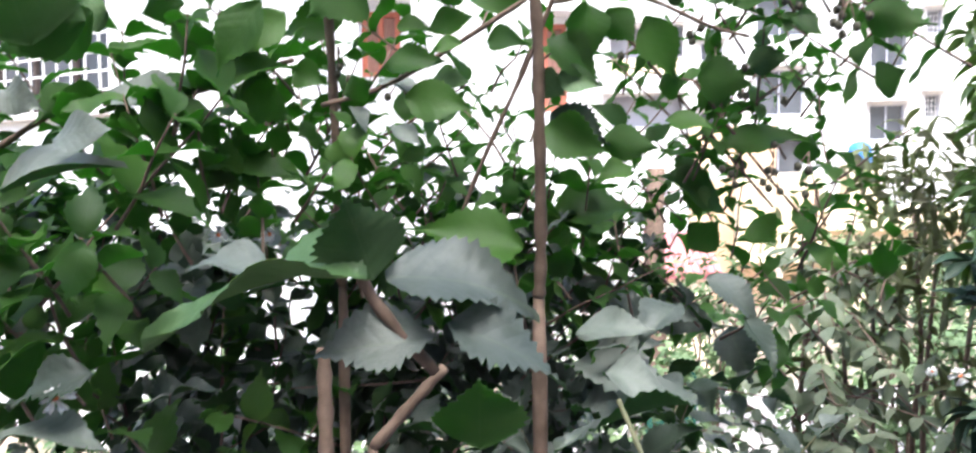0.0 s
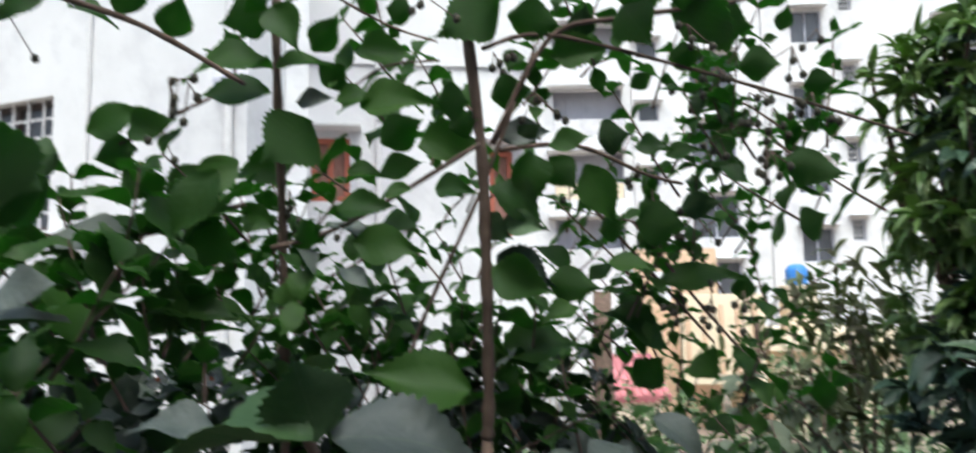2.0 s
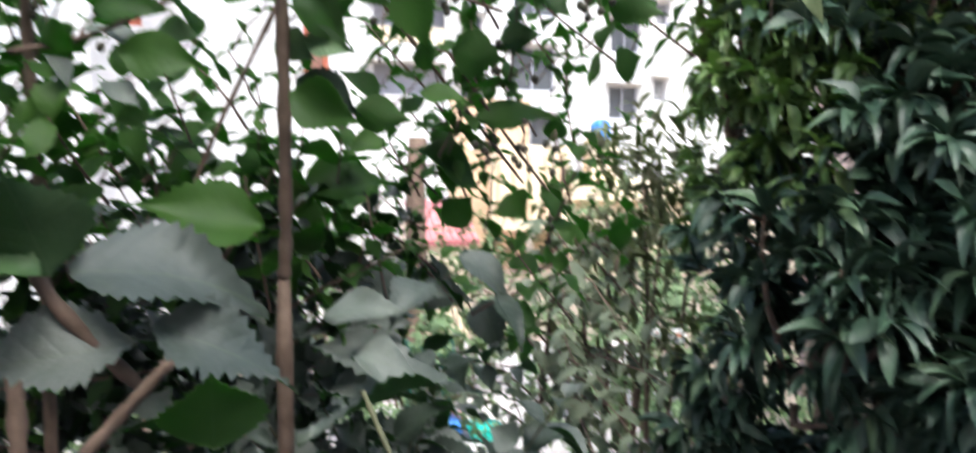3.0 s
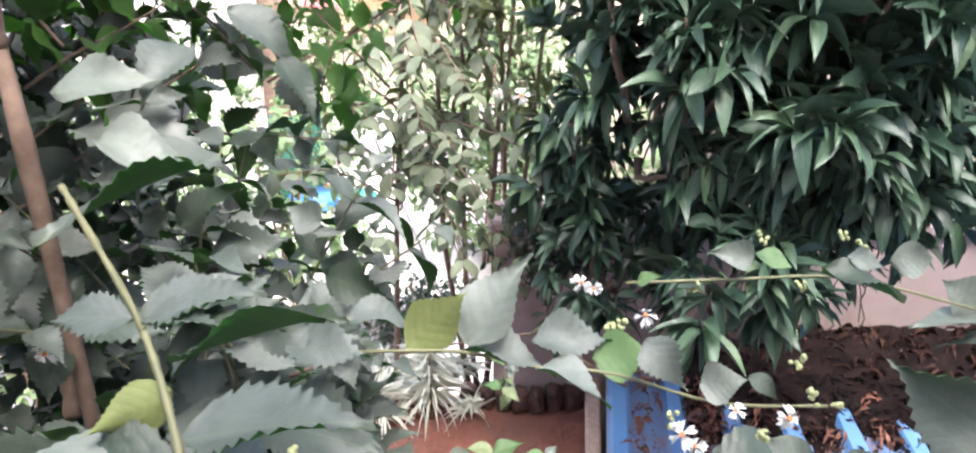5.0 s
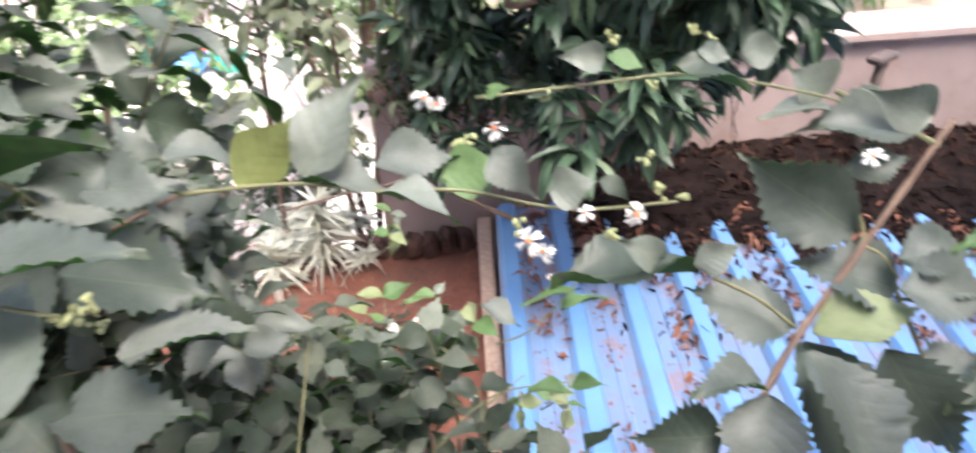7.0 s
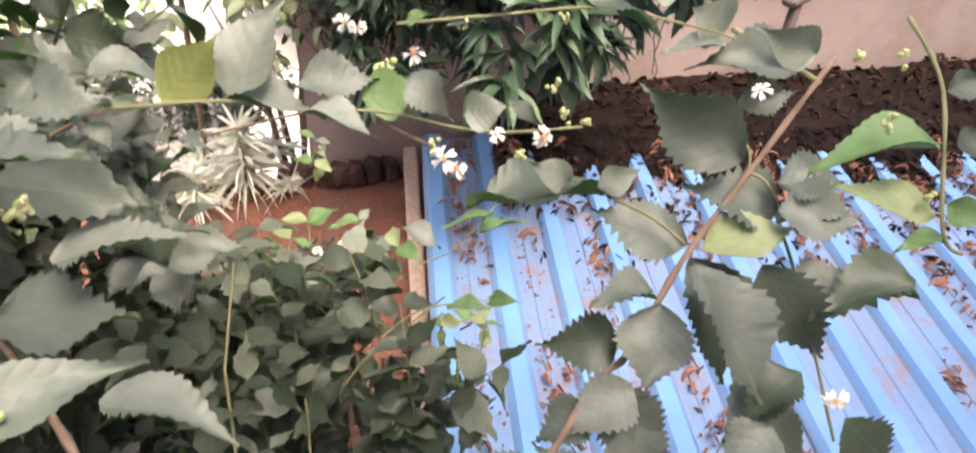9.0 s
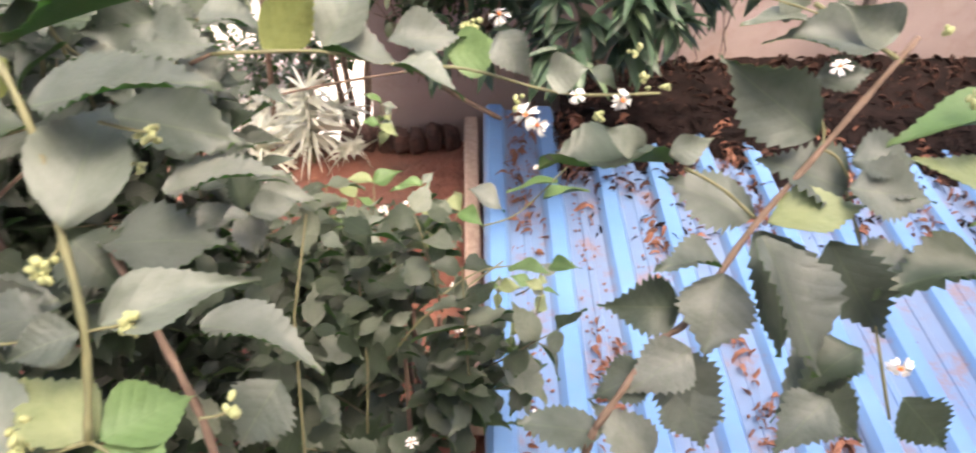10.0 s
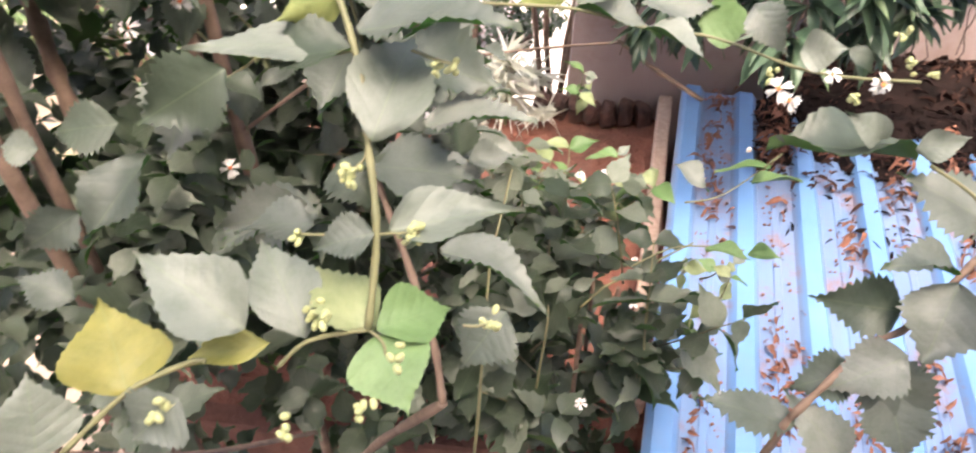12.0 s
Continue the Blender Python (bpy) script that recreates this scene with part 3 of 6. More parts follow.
bm = bmesh.new()
bmesh.ops.create_grid(bm, x_segments=90, y_segments=14, size=0.5)
for v in bm.verts:
    v.co = bank(1.72 + v.co.x * 2.9, v.co.y + 0.5)
part("leaf_bank", bm, ROT_SHADE, litter, "bank of rotted leaves against the wall, blackened for shade")
drift = Leaves(litter, variants_of("dead_leaf", (DEAD_LEAF_SHADE, DEAD_LEAF_SHADE), 5, 5, 0.02, "lance", 1.0, 0.7, 19), 0, mass_label="brown dead leaves piled against the wall, darkened for shade")
for i in range(700):
    x, v = rl.uniform(0.32, 3.1), rl.random() ** 0.5
    n = rl.uniform(0.025, 0.07)
    drift.lay(litter.matrix_world @ Matrix.Translation(bank(x, v) + Vector((0, 0, 0.004))) @ pose(0, 0, 0, rl.uniform(-35, 35), rl.uniform(-50, 25), rl.uniform(0, 360)) @ Matrix.Diagonal((n, n * rl.uniform(0.15, 0.34), n, 1)))
# these cover the bright ribs where the roof's end lies in shade
for i in range(900):
    x, y = rl.uniform(0.22, 3.1), -0.12 - abs(rl.gauss(0, 0.2))
    n = rl.uniform(0.02, 0.06)
    drift.lay(litter.matrix_world @ pose(x, y, 0.026 + rl.uniform(0, 0.008), rl.uniform(-14, 14), rl.uniform(-14, 14), rl.uniform(0, 360)) @ Matrix.Diagonal((n, n * rl.uniform(0.18, 0.42), n * 0.5, 1)))
drift.close((DEAD_LEAF_SHADE, DEAD_LEAF_SHADE))
rot = Leaves(litter, variants_of("rotten_shade_leaf", (ROT_SHADE, ROT_SHADE), 5, 4, 0.02, "lance", 0.4, 0.3, 10), 0, mass_label="heap of rotting leaves, coloured dark for shade as well")
for i in range(4200):
    x, y = rl.uniform(0.3, 3.0), -rl.random() ** 1.3 * 0.75 - 0.02
    if rl.random() > min(1.0, x * 1.2) or (mound(x, y) < 0.01 and rl.random() > 0.3):
        continue
    n = rl.uniform(0.015, 0.055)
    rot.lay(litter.matrix_world @ pose(x, y, max(0.006, mound(x, y)) + rl.uniform(0, 0.008), rl.uniform(-18, 18), rl.uniform(-18, 18), rl.uniform(0, 360)) @ Matrix.Diagonal((n, n * rl.uniform(0.15, 0.42), n, 1)))
rot.close((ROT_SHADE, ROT_SHADE))
crumbs = bmesh.new()
for i in range(420):
    k = rl.choice((0, 0, 1, 1, 2, 3, 4))
    x, y, s = 0.02 + (k + rl.choice((0.35, 0.4, 0.62))) * PITCH + rl.gauss(0, 0.012), -rl.uniform(0.2, 2.2), rl.uniform(0.002, 0.005)
    box(crumbs, -s, s, -s * 0.7, s * 0.7, 0, s, m=pose(x, y, 0.005, 0, 0, rl.uniform(0, 90)))
part("crumbs", crumbs, DRY_LEAF, litter, "dark crumbs of rotted leaf")["kind"] = "stuff"

# short capped bar before the wall, added for the dark drainpipe stain on it
post = thing("stain_post", (3.07, 1.17, 1.54), "dark capped bar standing for the drainpipe stain on the wall", "post")
part("post_shaft", rod((0, 0, -1.54), (0.01, 0.0, 0.5), 0.026, 0.024), DARK_IRON, post)
part("post_cap", boxed(-0.07, 0.07, -0.03, 0.03, 0.5, 0.53, bevel=0.008), DARK_IRON, post)

# ---- white apartment block far off ----
block = thing("apartment_building", (6, 34.5, 0), "white four-storey apartment block with grey windows", "building", turn=-8)
holes = [(0.25, 3.5, z, z + 2.15) for z in (11.25, 8.15, 5.05, 14.4)]
wide = [(6.7, 8.75, z, z + 2.0) for z in (9.7, 6.2, 13.0, 16.2, 3.1)]
mid = [(4.28, 5.22, z, z + 0.8) for z in (11.8, 8.7, 5.6, 14.9)]
tall = [(11.55, 13.0, z, z + 1.55) for z in (11.7, 8.2, 15.4, 5.0)]
small = [(13.85, 14.45, z, z + 1.0) for z in (13.25, 5.95, 9.6, 16.9)] + [(18.2, 19.6, z, z + 1.5) for z in (5.0, 8.3, 11.6, 14.9)]
part("wall", facade(-5.0, 26, 0, 20.5, holes + wide + mid + tall + small, 0.35), WHITEWASH, block)
part("wall", boxed(-5.0, 26, 0.75, 0.95, 0, 20.5), GREY_PAINT, block)
part("roof", boxed(-5.2, 26.2, -0.3, 12, 20.5, 20.8), CONCRETE, block)
for h in wide:
    window(block, *h, y=0.15, sash=2)
for h in mid + tall:
    window(block, *h, y=0.15, sash=1 if h in mid else 2)
for h in small:
    window(block, *h, y=0.15, sash=1, bars=(3, 3))
for i, h in enumerate(holes):
    part("balcony_slab", boxed(h[0] - 0.35, h[1] + 0.1, -0.7, -0.003, h[3] + 0.05, h[3] + 0.3, bevel=0.02), WHITEWASH, block)
    door = part("door", boxed(h[0] + 0.65, h[0] + 1.5, 0.68, 0.747, h[2] + 0.05, h[2] + 1.9, bevel=0.01), GREY_PAINT, block)
    part("balcony_parapet", boxed(h[0] + 0.02, h[1] - 0.02, 0.05, 0.17, h[2] + 0.003, h[2] + 0.75, bevel=0.02), CREAM_PLASTER if i == 1 else WHITEWASH, block)
part("downpipe", rod((4.0, -0.08, 0.2), (4.0, -0.08, 20.2), 0.06, 0.06), WHITE_IRON, block)
part("downpipe", rod((10.2, -0.08, 0.2), (10.2, -0.08, 20.2), 0.06, 0.06), WHITE_IRON, block)

# ---- white house with the grilled window ----
house = thing("house", (-3.8, 8.6, 0), "white plastered house with a grilled window", "house", turn=-27.2)
hole = (-3.0, -0.6, 4.2, 5.8)
part("wall", facade(-7, 2.25, 0, 12, [hole], 0.25), WHITEWASH, house)
part("wall", boxed(1.95, 2.25, 0.25, 0.6, 0, 12), WHITEWASH, house)
bm = bmesh.new()
rim = [bm.verts.new(p) for p in ((-7.2, -0.2, 12), (2.4, -0.2, 12), (2.4, 0.8, 12), (-3.0, 7.0, 12), (-7.2, 7.0, 12))]
top = bmesh.ops.extrude_face_region(bm, geom=[bm.faces.new(rim)])["geom"]
bmesh.ops.translate(bm, vec=(0, 0, 0.2), verts=[v for v in top if isinstance(v, bmesh.types.BMVert)])
bmesh.ops.recalc_face_normals(bm, faces=bm.faces)
part("roof", bm, CONCRETE, house)
part("wall", boxed(0.0, 8.22, -0.25, 0.0, 0, 11.995, m=Matrix.Translation((2.25, 0.61, 0)) @ Matrix.Rotation(math.atan2(6.2, -5.3), 4, "Z")), WHITEWASH, house)
window(house, *hole, y=0.14, bars=(8, 6), frame_mat=DARK_IRON, sash=3, shade=False)
part("sill", boxed(-3.1, -0.45, -0.12, 0.13, 4.1, 4.18, bevel=0.01), WHITEWASH, house)
part("downpipe", rod((0.0, -0.04, 0.1), (0.0, -0.04, 11.9), 0.02, 0.02), WHITE_IRON, house)
part("downpipe", rod((2.05, -0.06, 0.1), (2.05, -0.06, 11.9), 0.05, 0.05), WHITE_IRON, house)
part("pipe_clamp", boxed(1.9, 2.2, -0.14, -0.003, 5.55, 5.65, bevel=0.01), GREY_PAINT, house)

# ---- wing with the red windows ----
wing = thing("house_wing", (-3.4, 13, 0), "white house wing with red-framed windows", "house", turn=2.9)
red = [(1.45, 2.12, 5.12, 6.25), (4.62, 5.05, 4.5, 6.05)]
part("wall", facade(-5.5, 5.3, 0, 13, red, 0.3), WHITEWASH, wing)
part("wall", boxed(5.05, 5.3, 0.3, 7, 0, 13), WHITEWASH, wing)
part("roof", boxed(-3.6, 5.45, -0.2, 7, 13, 13.2), CONCRETE, wing)
for h in red:
    window(wing, *h, y=0.04, frame_mat=RED_WOOD, sash=2 if h[0] < 3 else 1, width=0.09, pane_mat=SHUTTER)
part("downpipe", rod((2.62, -0.07, 0.1), (2.62, -0.07, 12.9), 0.06, 0.06), WHITE_IRON, wing)
part("string_course", boxed(-3.5, 5.3, -0.06, -0.003, 7.6, 7.75, bevel=0.01), WHITEWASH, wing)

# ---- small yellow house, roofs and yard things ----
yellow = thing("cottage", (2, 20, 0), "small yellow plastered house with a cream terrace roof", "house", turn=-5.7)
part("wall", facade(3.7, 5.9, 0, 4.7, [(4.2, 4.7, 3.3, 4.1)], 0.25), YELLOW_PLASTER, yellow)
part("wall", boxed(5.62, 5.9, 0.25, 4, 0, 4.7), YELLOW_PLASTER, yellow)
part("terrace_parapet", boxed(4.6, 6.7, -1.2, -0.95, 1.2, 3.45, bevel=0.02), CREAM_PLASTER, yellow)
for k in range(5):
    part("pilaster", boxed(4.7 + k * 0.42, 4.82 + k * 0.42, -1.26, -1.203, 1.5, 3.2, bevel=0.01), YELLOW_PLASTER, yellow)
part("terrace_roof", boxed(6.7, 10.6, -1.4, 3, 2.0, 2.5, bevel=0.03), CREAM_PLASTER, yellow)
part("wall", boxed(6.9, 10.4, -1.0, 2.6, 0, 1.997), CREAM_PLASTER, yellow)
part("tank_stand", boxed(7.4, 8.15, -1.0, -0.3, 2.503, 3.65, bevel=0.02), CREAM_PLASTER, yellow)
tank = thing("water_tank", (9.67, 18.6, 3.65), "blue plastic water tank on the terrace", "water tank")
bm = bmesh.new()
tube(bm, [(0, 0, 0), (0, 0, 0.1), (0, 0, 0.25), (0, 0, 0.4), (0, 0, 0.5), (0, 0, 0.55)], [0.26, 0.28, 0.27, 0.28, 0.2, 0.1], 20)
part("tank_body", bm, BLUE_PLASTIC, tank)
pink = thing("outhouse", (3.45, 12, 0), "low outhouse with a pink tiled roof", "outhouse", turn=-4)
part("wall", boxed(-0.4, 0.4, 0, 1.2, 0, 1.75), CREAM_PLASTER, pink)
for k in range(9):
    bm = bmesh.new()
    tube(bm, [(-0.48 + k * 0.12, -0.15, 1.72), (-0.48 + k * 0.12, 1.25, 2.3)], [0.07, 0.07], 8)
    part("roof_tile", bm, PINK_TILE, pink)
fence = thing("fence", (1.65, 10, 0), "grey fence of close upright slats", "fence")
for k in range(12):
    part("slat", boxed(-0.5 + k * 0.09, -0.43 + k * 0.09, -0.02, 0.02, 0, 2.3 + 0.03 * (k % 3), bevel=0.004), CONCRETE, fence)
part("rail", boxed(-0.55, 0.6, 0.023, 0.06, 1.8, 1.88), CONCRETE, fence)
gate = thing("gate", (2.2, 8.1, 0), "dark green painted sheet metal gate", "gate", turn=8)
part("gate_sheet", boxed(-0.3, 0.2, -0.01, 0.01, 0.05, 1.05), GREEN_PAINT, gate)
part("gate_frame", boxed(0.2, 0.25, -0.025, 0.025, 0, 1.1, bevel=0.005), GREEN_PAINT, gate)
part("gate_frame", boxed(-0.35, -0.3, -0.025, 0.025, 0, 1.1, bevel=0.005), GREEN_PAINT, gate)
palm = thing("tree_stump", (2.12, 8.8, 0), "brown bare tree trunk beside the gate", "tree")
part("trunk", rod((0, 0, 0), (0.05, 0.05, 3.4), 0.16, 0.11, wob=0.03), STEM_BROWN, palm)


def basin(name, place, mat, label, r):
    t = thing(name, place, label, "basin")
    bm = bmesh.new()
    tube(bm, [(0, 0, 0), (0, 0, 0.02), (0, 0, 0.14), (0, 0, 0.15), (0, 0, 0.13), (0, 0, 0.03)], [r * 0.7, r * 0.75, r, r * 1.05, r * 0.95, r * 0.7], 20)
    part("bowl", bm, mat, t)
    return t


basin("basin", (2.2, 7.7, 0.09), BLUE_PLASTIC, "blue plastic basin on the paving", 0.28)
basin("basin", (2.62, 7.5, 0.09), TURQUOISE, "turquoise plastic basin on the paving", 0.2)
basin("bucket", (2.45, 7.9, 0.09), RED_PLASTIC, "small red plastic bucket on the paving", 0.09)

# hanging roots and dry plants by the boundary wall
for k in range(7):
    x = -0.55 + 0.09 * k + 0.03 * math.sin(k * 5)
    root = part("root", rod((x, -0.05, 2.12), (x + 0.05 * math.sin(k * 3), -0.06, 1.62 + 0.05 * (k % 3)), 0.004, 0.002, sag=0.0, wob=0.02, steps=9, rng=rl), DARK_IRON, bw, "thin dark hanging root")
DRY_BLADES = variants_of("dry_blade", (DRY_BLADE, DRY_BLADE), 4, 6, 0.0, "blade", 0.5, 0.4, 41)


def dry_plant(place, n, size):
    t = thing("dry_plant", place, "withered red-brown plant at the foot of the wall", "plant", "withered plants by the wall")
    m = Leaves(t, DRY_BLADES, n, "blade")
    for k in range(n):
        a = rl.uniform(0, math.tau)
        d = Vector((math.cos(a), math.sin(a), rl.uniform(0.2, 1.6))).normalized()
        m.lay(leaf_pose(place, Vector(place) + d * size * rl.uniform(0.6, 1.1), rl.uniform(0.007, 0.014), rl.uniform(-20, 20)))


for u, s in ((0.12, 0.1), (0.3, 0.11), (0.55, 0.09), (0.95, 0.11), (1.3, 0.1), (0.2, 0.07), (0.75, 0.08)):
    dry_plant((2.73 + 0.88 * u - 0.05, 1.5 - 0.475 * u - 0.07, 1.6), 22, s)

# terrace beyond the wall
terrace = thing("terrace", (2.73, 1.5, 0), "earthen terrace with weeds behind the boundary wall", "terrace", kind="structure", turn=-28.4)
part("terrace_floor", boxed(0.3, 7, 0.22, 5.0, 0, 1.85, bevel=0.01), EARTH, terrace)
part("terrace_step", boxed(0.6, 7, 3.2, 5.0, 1.853, 2.15, bevel=0.01), PINK_PLASTER, terrace)
part("terrace_back_wall", boxed(0.3, 7, 5.0, 5.2, 0, 4.4), PINK_PLASTER, terrace)
part("pillar", boxed(1.3, 1.55, 3.0, 3.19, 1.853, 4.4, bevel=0.01), WHITEWASH, terrace)

# ---- jasmine shrub ----
shrub = thing("jasmine_shrub", (0.06, 0.78, 0.0), "tall jasmine shrub with rough grey-green toothed leaves and small white flowers", "shrub")
JASMINE = variants_of("leaf", (LEAF_TOP, LEAF_LOW), 12, 26, 0.084, "ovate", 0.28, 0.32, 3, True)
OWN = {}
BACKLIT = variants_of("leaf", (LEAF_BACKLIT, LEAF_BACKLIT_LOW), 9, 14, 0.045, "ovate", 0.3, 0.28, 8)
for word, pair, notch in (("LEAF_BACKLIT", (LEAF_BACKLIT, LEAF_BACKLIT_LOW), 0.036), ("LEAF_PALE", (LEAF_PALE, LEAF_LOW), 0.017), ("LEAF_YOUNG", (LEAF_YOUNG, LEAF_YOUNG), 0.016), ("LEAF_YELLOW", (LEAF_YELLOW, LEAF_YELLOW), 0.004), ("LEAF_OLIVE", (LEAF_TOP, LEAF_OLIVE), 0.02), ("LEAF_VARIED", (LEAF_VARIED, LEAF_LOW), 0.04)):
    OWN[word] = variants_of("leaf", pair, 9 if word == "LEAF_BACKLIT" else 5, 26, notch, "ovate", 0.2, 0.32, 6, True)
crown = Leaves(shrub, JASMINE, 300, mass_label="crowded jasmine leaves")
count = {"n": 0}


def leaf(base, tip, width, turn, own=""):
    m = leaf_pose(base, tip, width, turn)
    count["n"] += 1
    if own:
        return crown.lay(m, OWN[own][count["n"] % len(OWN[own])][1])
    return crown.lay(m)


def into(bm, plant):
    bm.transform(plant.matrix_world.inverted())
    return bm


def stalk(*args):
    """A branch through the points given; then its end radii and its bark."""
    pts, (r0, r1, mat) = [Vector(p) for p in args[:-3]], args[-3:]
    fine = []
    for i in range(len(pts) - 1):
        a, b, c, d = pts[max(i - 1, 0)], pts[i], pts[i + 1], pts[min(i + 2, len(pts) - 1)]
        for k in range(5):
            u = k / 5
            fine.append(0.5 * ((2 * b) + (c - a) * u + (2 * a - 5 * b + 4 * c - d) * u * u + (3 * b - a - 3 * c + d) * u ** 3))
    fine.append(pts[-1])
    n = len(fine) - 1
    bm = bmesh.new()
    tube(bm, fine, [(r0 + (r1 - r0) * i / n) * (1 + 0.18 * math.sin(i * 2.4)) for i in range(n + 1)], 8)
    return part("branch", into(bm, shrub), mat, shrub)


def flower_mesh(seed, curl):
    bm = bmesh.new()
    rng = random.Random(seed)
    for k in range(6):
        a = k * math.tau / 6 + rng.uniform(-0.25, 0.25)
        long = rng.uniform(0.65, 1.1)
        c, s = math.cos(a), math.sin(a)
        ring = []
        for u, w, z in ((0.1, 0.06, 0.02), (0.4 * long, 0.13, 0.16), (0.75 * long, 0.25, 0.12), (1.0 * long, 0.2, -0.06), (0.84 * long, 0.0, 0.0)):
            ring.append((u * (1 - 0.25 * abs(curl)), w, z + curl * u * u + rng.uniform(-0.12, 0.12)))
        loop = [(u, w, z) for u, w, z in ring[:-1]] + [(ring[-1][0], 0.02, ring[-1][2])] + [(u, -w, z - 0.05) for u, w, z in reversed(ring[:-1])]
        vs = [bm.verts.new((u * c - w * s, u * s + w * c, z)) for u, w, z in loop]
        f = bm.faces.new(vs)
        bmesh.ops.solidify(bm, geom=[f], thickness=0.03)
    me = bpy.data.meshes.new("flower")
    bm.to_mesh(me)
    bm.free()
    me.materials.append(PETAL)
    bm = bmesh.new()
    tube(bm, [(0, 0, -0.55), (0, 0, -0.2), (0, 0, 0.06), (0, 0, 0.16)], [0.06, 0.08, 0.17, 0.12], 8)
    tb = bpy.data.meshes.new("flower_tube")
    bm.to_mesh(tb)
    bm.free()
    tb.materials.append(TUBE)
    return me, tb


FLOWERS = [flower_mesh(8, 0.0), flower_mesh(9, -0.55), flower_mesh(10, 0.45), flower_mesh(12, -0.3)]
fl = random.Random(21)


def flower(place, way, size):
    q = (Vector(way) + Vector((fl.uniform(-0.5, 0.5), fl.uniform(-0.5, 0.5), fl.uniform(-0.2, 0.5)))).to_track_quat("Z", "Y")
    bloom, neck = fl.choice(FLOWERS)
    ob = new("flower", bloom)
    ob.parent = shrub
    ob.matrix_local = shrub.matrix_world.inverted() @ Matrix.LocRotScale(place, q, (size, size * fl.uniform(0.8, 1), size)) @ pose(0, 0, 0, 0, 0, fl.uniform(0, 50))
    tagged(ob, "white jasmine flower with an orange heart")
    tb = new("flower_tube", neck)
    tb.parent = ob


def ball_mesh(name, mat, rx, rz, seed):
    bm = bmesh.new()
    rng = random.Random(seed)
    bmesh.ops.create_icosphere(bm, subdivisions=2, radius=1.0)
    for v in bm.verts:
        v.co = Vector((v.co.x * rx, v.co.y * rx, v.co.z * rz)) * rng.uniform(0.92, 1.06)
    for f in bm.faces:
        f.smooth = True
    me = bpy.data.meshes.new(name)
    bm.to_mesh(me)
    bm.free()
    me.materials.append(mat)
    return me


BUD_BALL = ball_mesh("bud", BUD, 0.0022, 0.0034, 4)
CAPSULE = ball_mesh("seed_capsule", FRUIT, 0.0048, 0.0058, 5)


def bud_cluster(place):
    for k in range(5):
        ob = new("bud", BUD_BALL)
        ob.parent = shrub
        p = Vector(place) + Vector((fl.gauss(0, 0.0028), fl.gauss(0, 0.0028), fl.gauss(0, 0.0028)))
        ob.matrix_local = shrub.matrix_world.inverted() @ Matrix.LocRotScale(p, Euler((fl.uniform(-1, 1), fl.uniform(-1, 1), 0)), (1, 1, 1))


def capsules(place):
    p = Vector(place)
    for k in range(fl.randrange(2, 5)):
        ob = new("seed_capsule", CAPSULE)
        ob.parent = shrub
        q = p + Vector((fl.gauss(0, 0.014), fl.gauss(0, 0.014), fl.gauss(0, 0.012)))
        ob.location = q - shrub.matrix_world.translation
        part("fruit_stalk", into(rod(q, p + Vector((0, 0.0, 0.02)), 0.0007, 0.0009, steps=3), shrub), STEM_BROWN, shrub)


stalk((-0.577, 0.668, 3.672), (-0.440, 0.673, 3.618), (-0.332, 0.676, 3.579), (-0.221, 0.683, 3.515), 0.0045, 0.003, STEM_BROWN)
leaf((-0.449, 0.690, 3.639), (-0.465, 0.678, 3.678), 0.051, 70, "LEAF_BACKLIT")
leaf((-0.381, 0.657, 3.606), (-0.391, 0.622, 3.662), 0.071, 35, "LEAF_BACKLIT")
leaf((-0.444, 0.674, 3.617), (-0.509, 0.663, 3.583), 0.044, -86, "LEAF_BACKLIT")
leaf((-0.495, 0.673, 3.613), (-0.517, 0.652, 3.622), 0.021, 67, "LEAF_BACKLIT")
leaf((-0.522, 0.692, 3.591), (-0.550, 0.687, 3.564), 0.024, 88, "LEAF_BACKLIT")
leaf((-0.369, 0.691, 3.598), (-0.338, 0.673, 3.663), 0.044, -48, "LEAF_BACKLIT")
leaf((-0.426, 0.693, 3.608), (-0.367, 0.687, 3.593), 0.036, 35, "LEAF_BACKLIT")
leaf((-0.308, 0.681, 3.567), (-0.282, 0.657, 3.613), 0.044, -28, "LEAF_BACKLIT")
stalk((-0.201, 0.749, 3.733), (-0.202, 0.777, 3.553), (-0.198, 0.803, 3.389), (-0.198, 0.829, 3.225), (-0.198, 0.850, 3.094), 0.0055, 0.0065, STEM_BROWN)
leaf((-0.211, 0.751, 3.685), (-0.287, 0.732, 3.666), 0.048, -68, "LEAF_BACKLIT")
leaf((-0.213, 0.782, 3.642), (-0.278, 0.778, 3.623), 0.060, 68, "LEAF_BACKLIT")
leaf((-0.202, 0.746, 3.636), (-0.169, 0.725, 3.569), 0.050, 61, "LEAF_BACKLIT")
leaf((-0.214, 0.748, 3.632), (-0.232, 0.716, 3.649), 0.042, 44, "LEAF_BACKLIT")
leaf((-0.212, 0.765, 3.574), (-0.319, 0.744, 3.560), 0.065, -49, "LEAF_BACKLIT")
leaf((-0.213, 0.794, 3.536), (-0.310, 0.783, 3.543), 0.058, -63, "LEAF_BACKLIT")
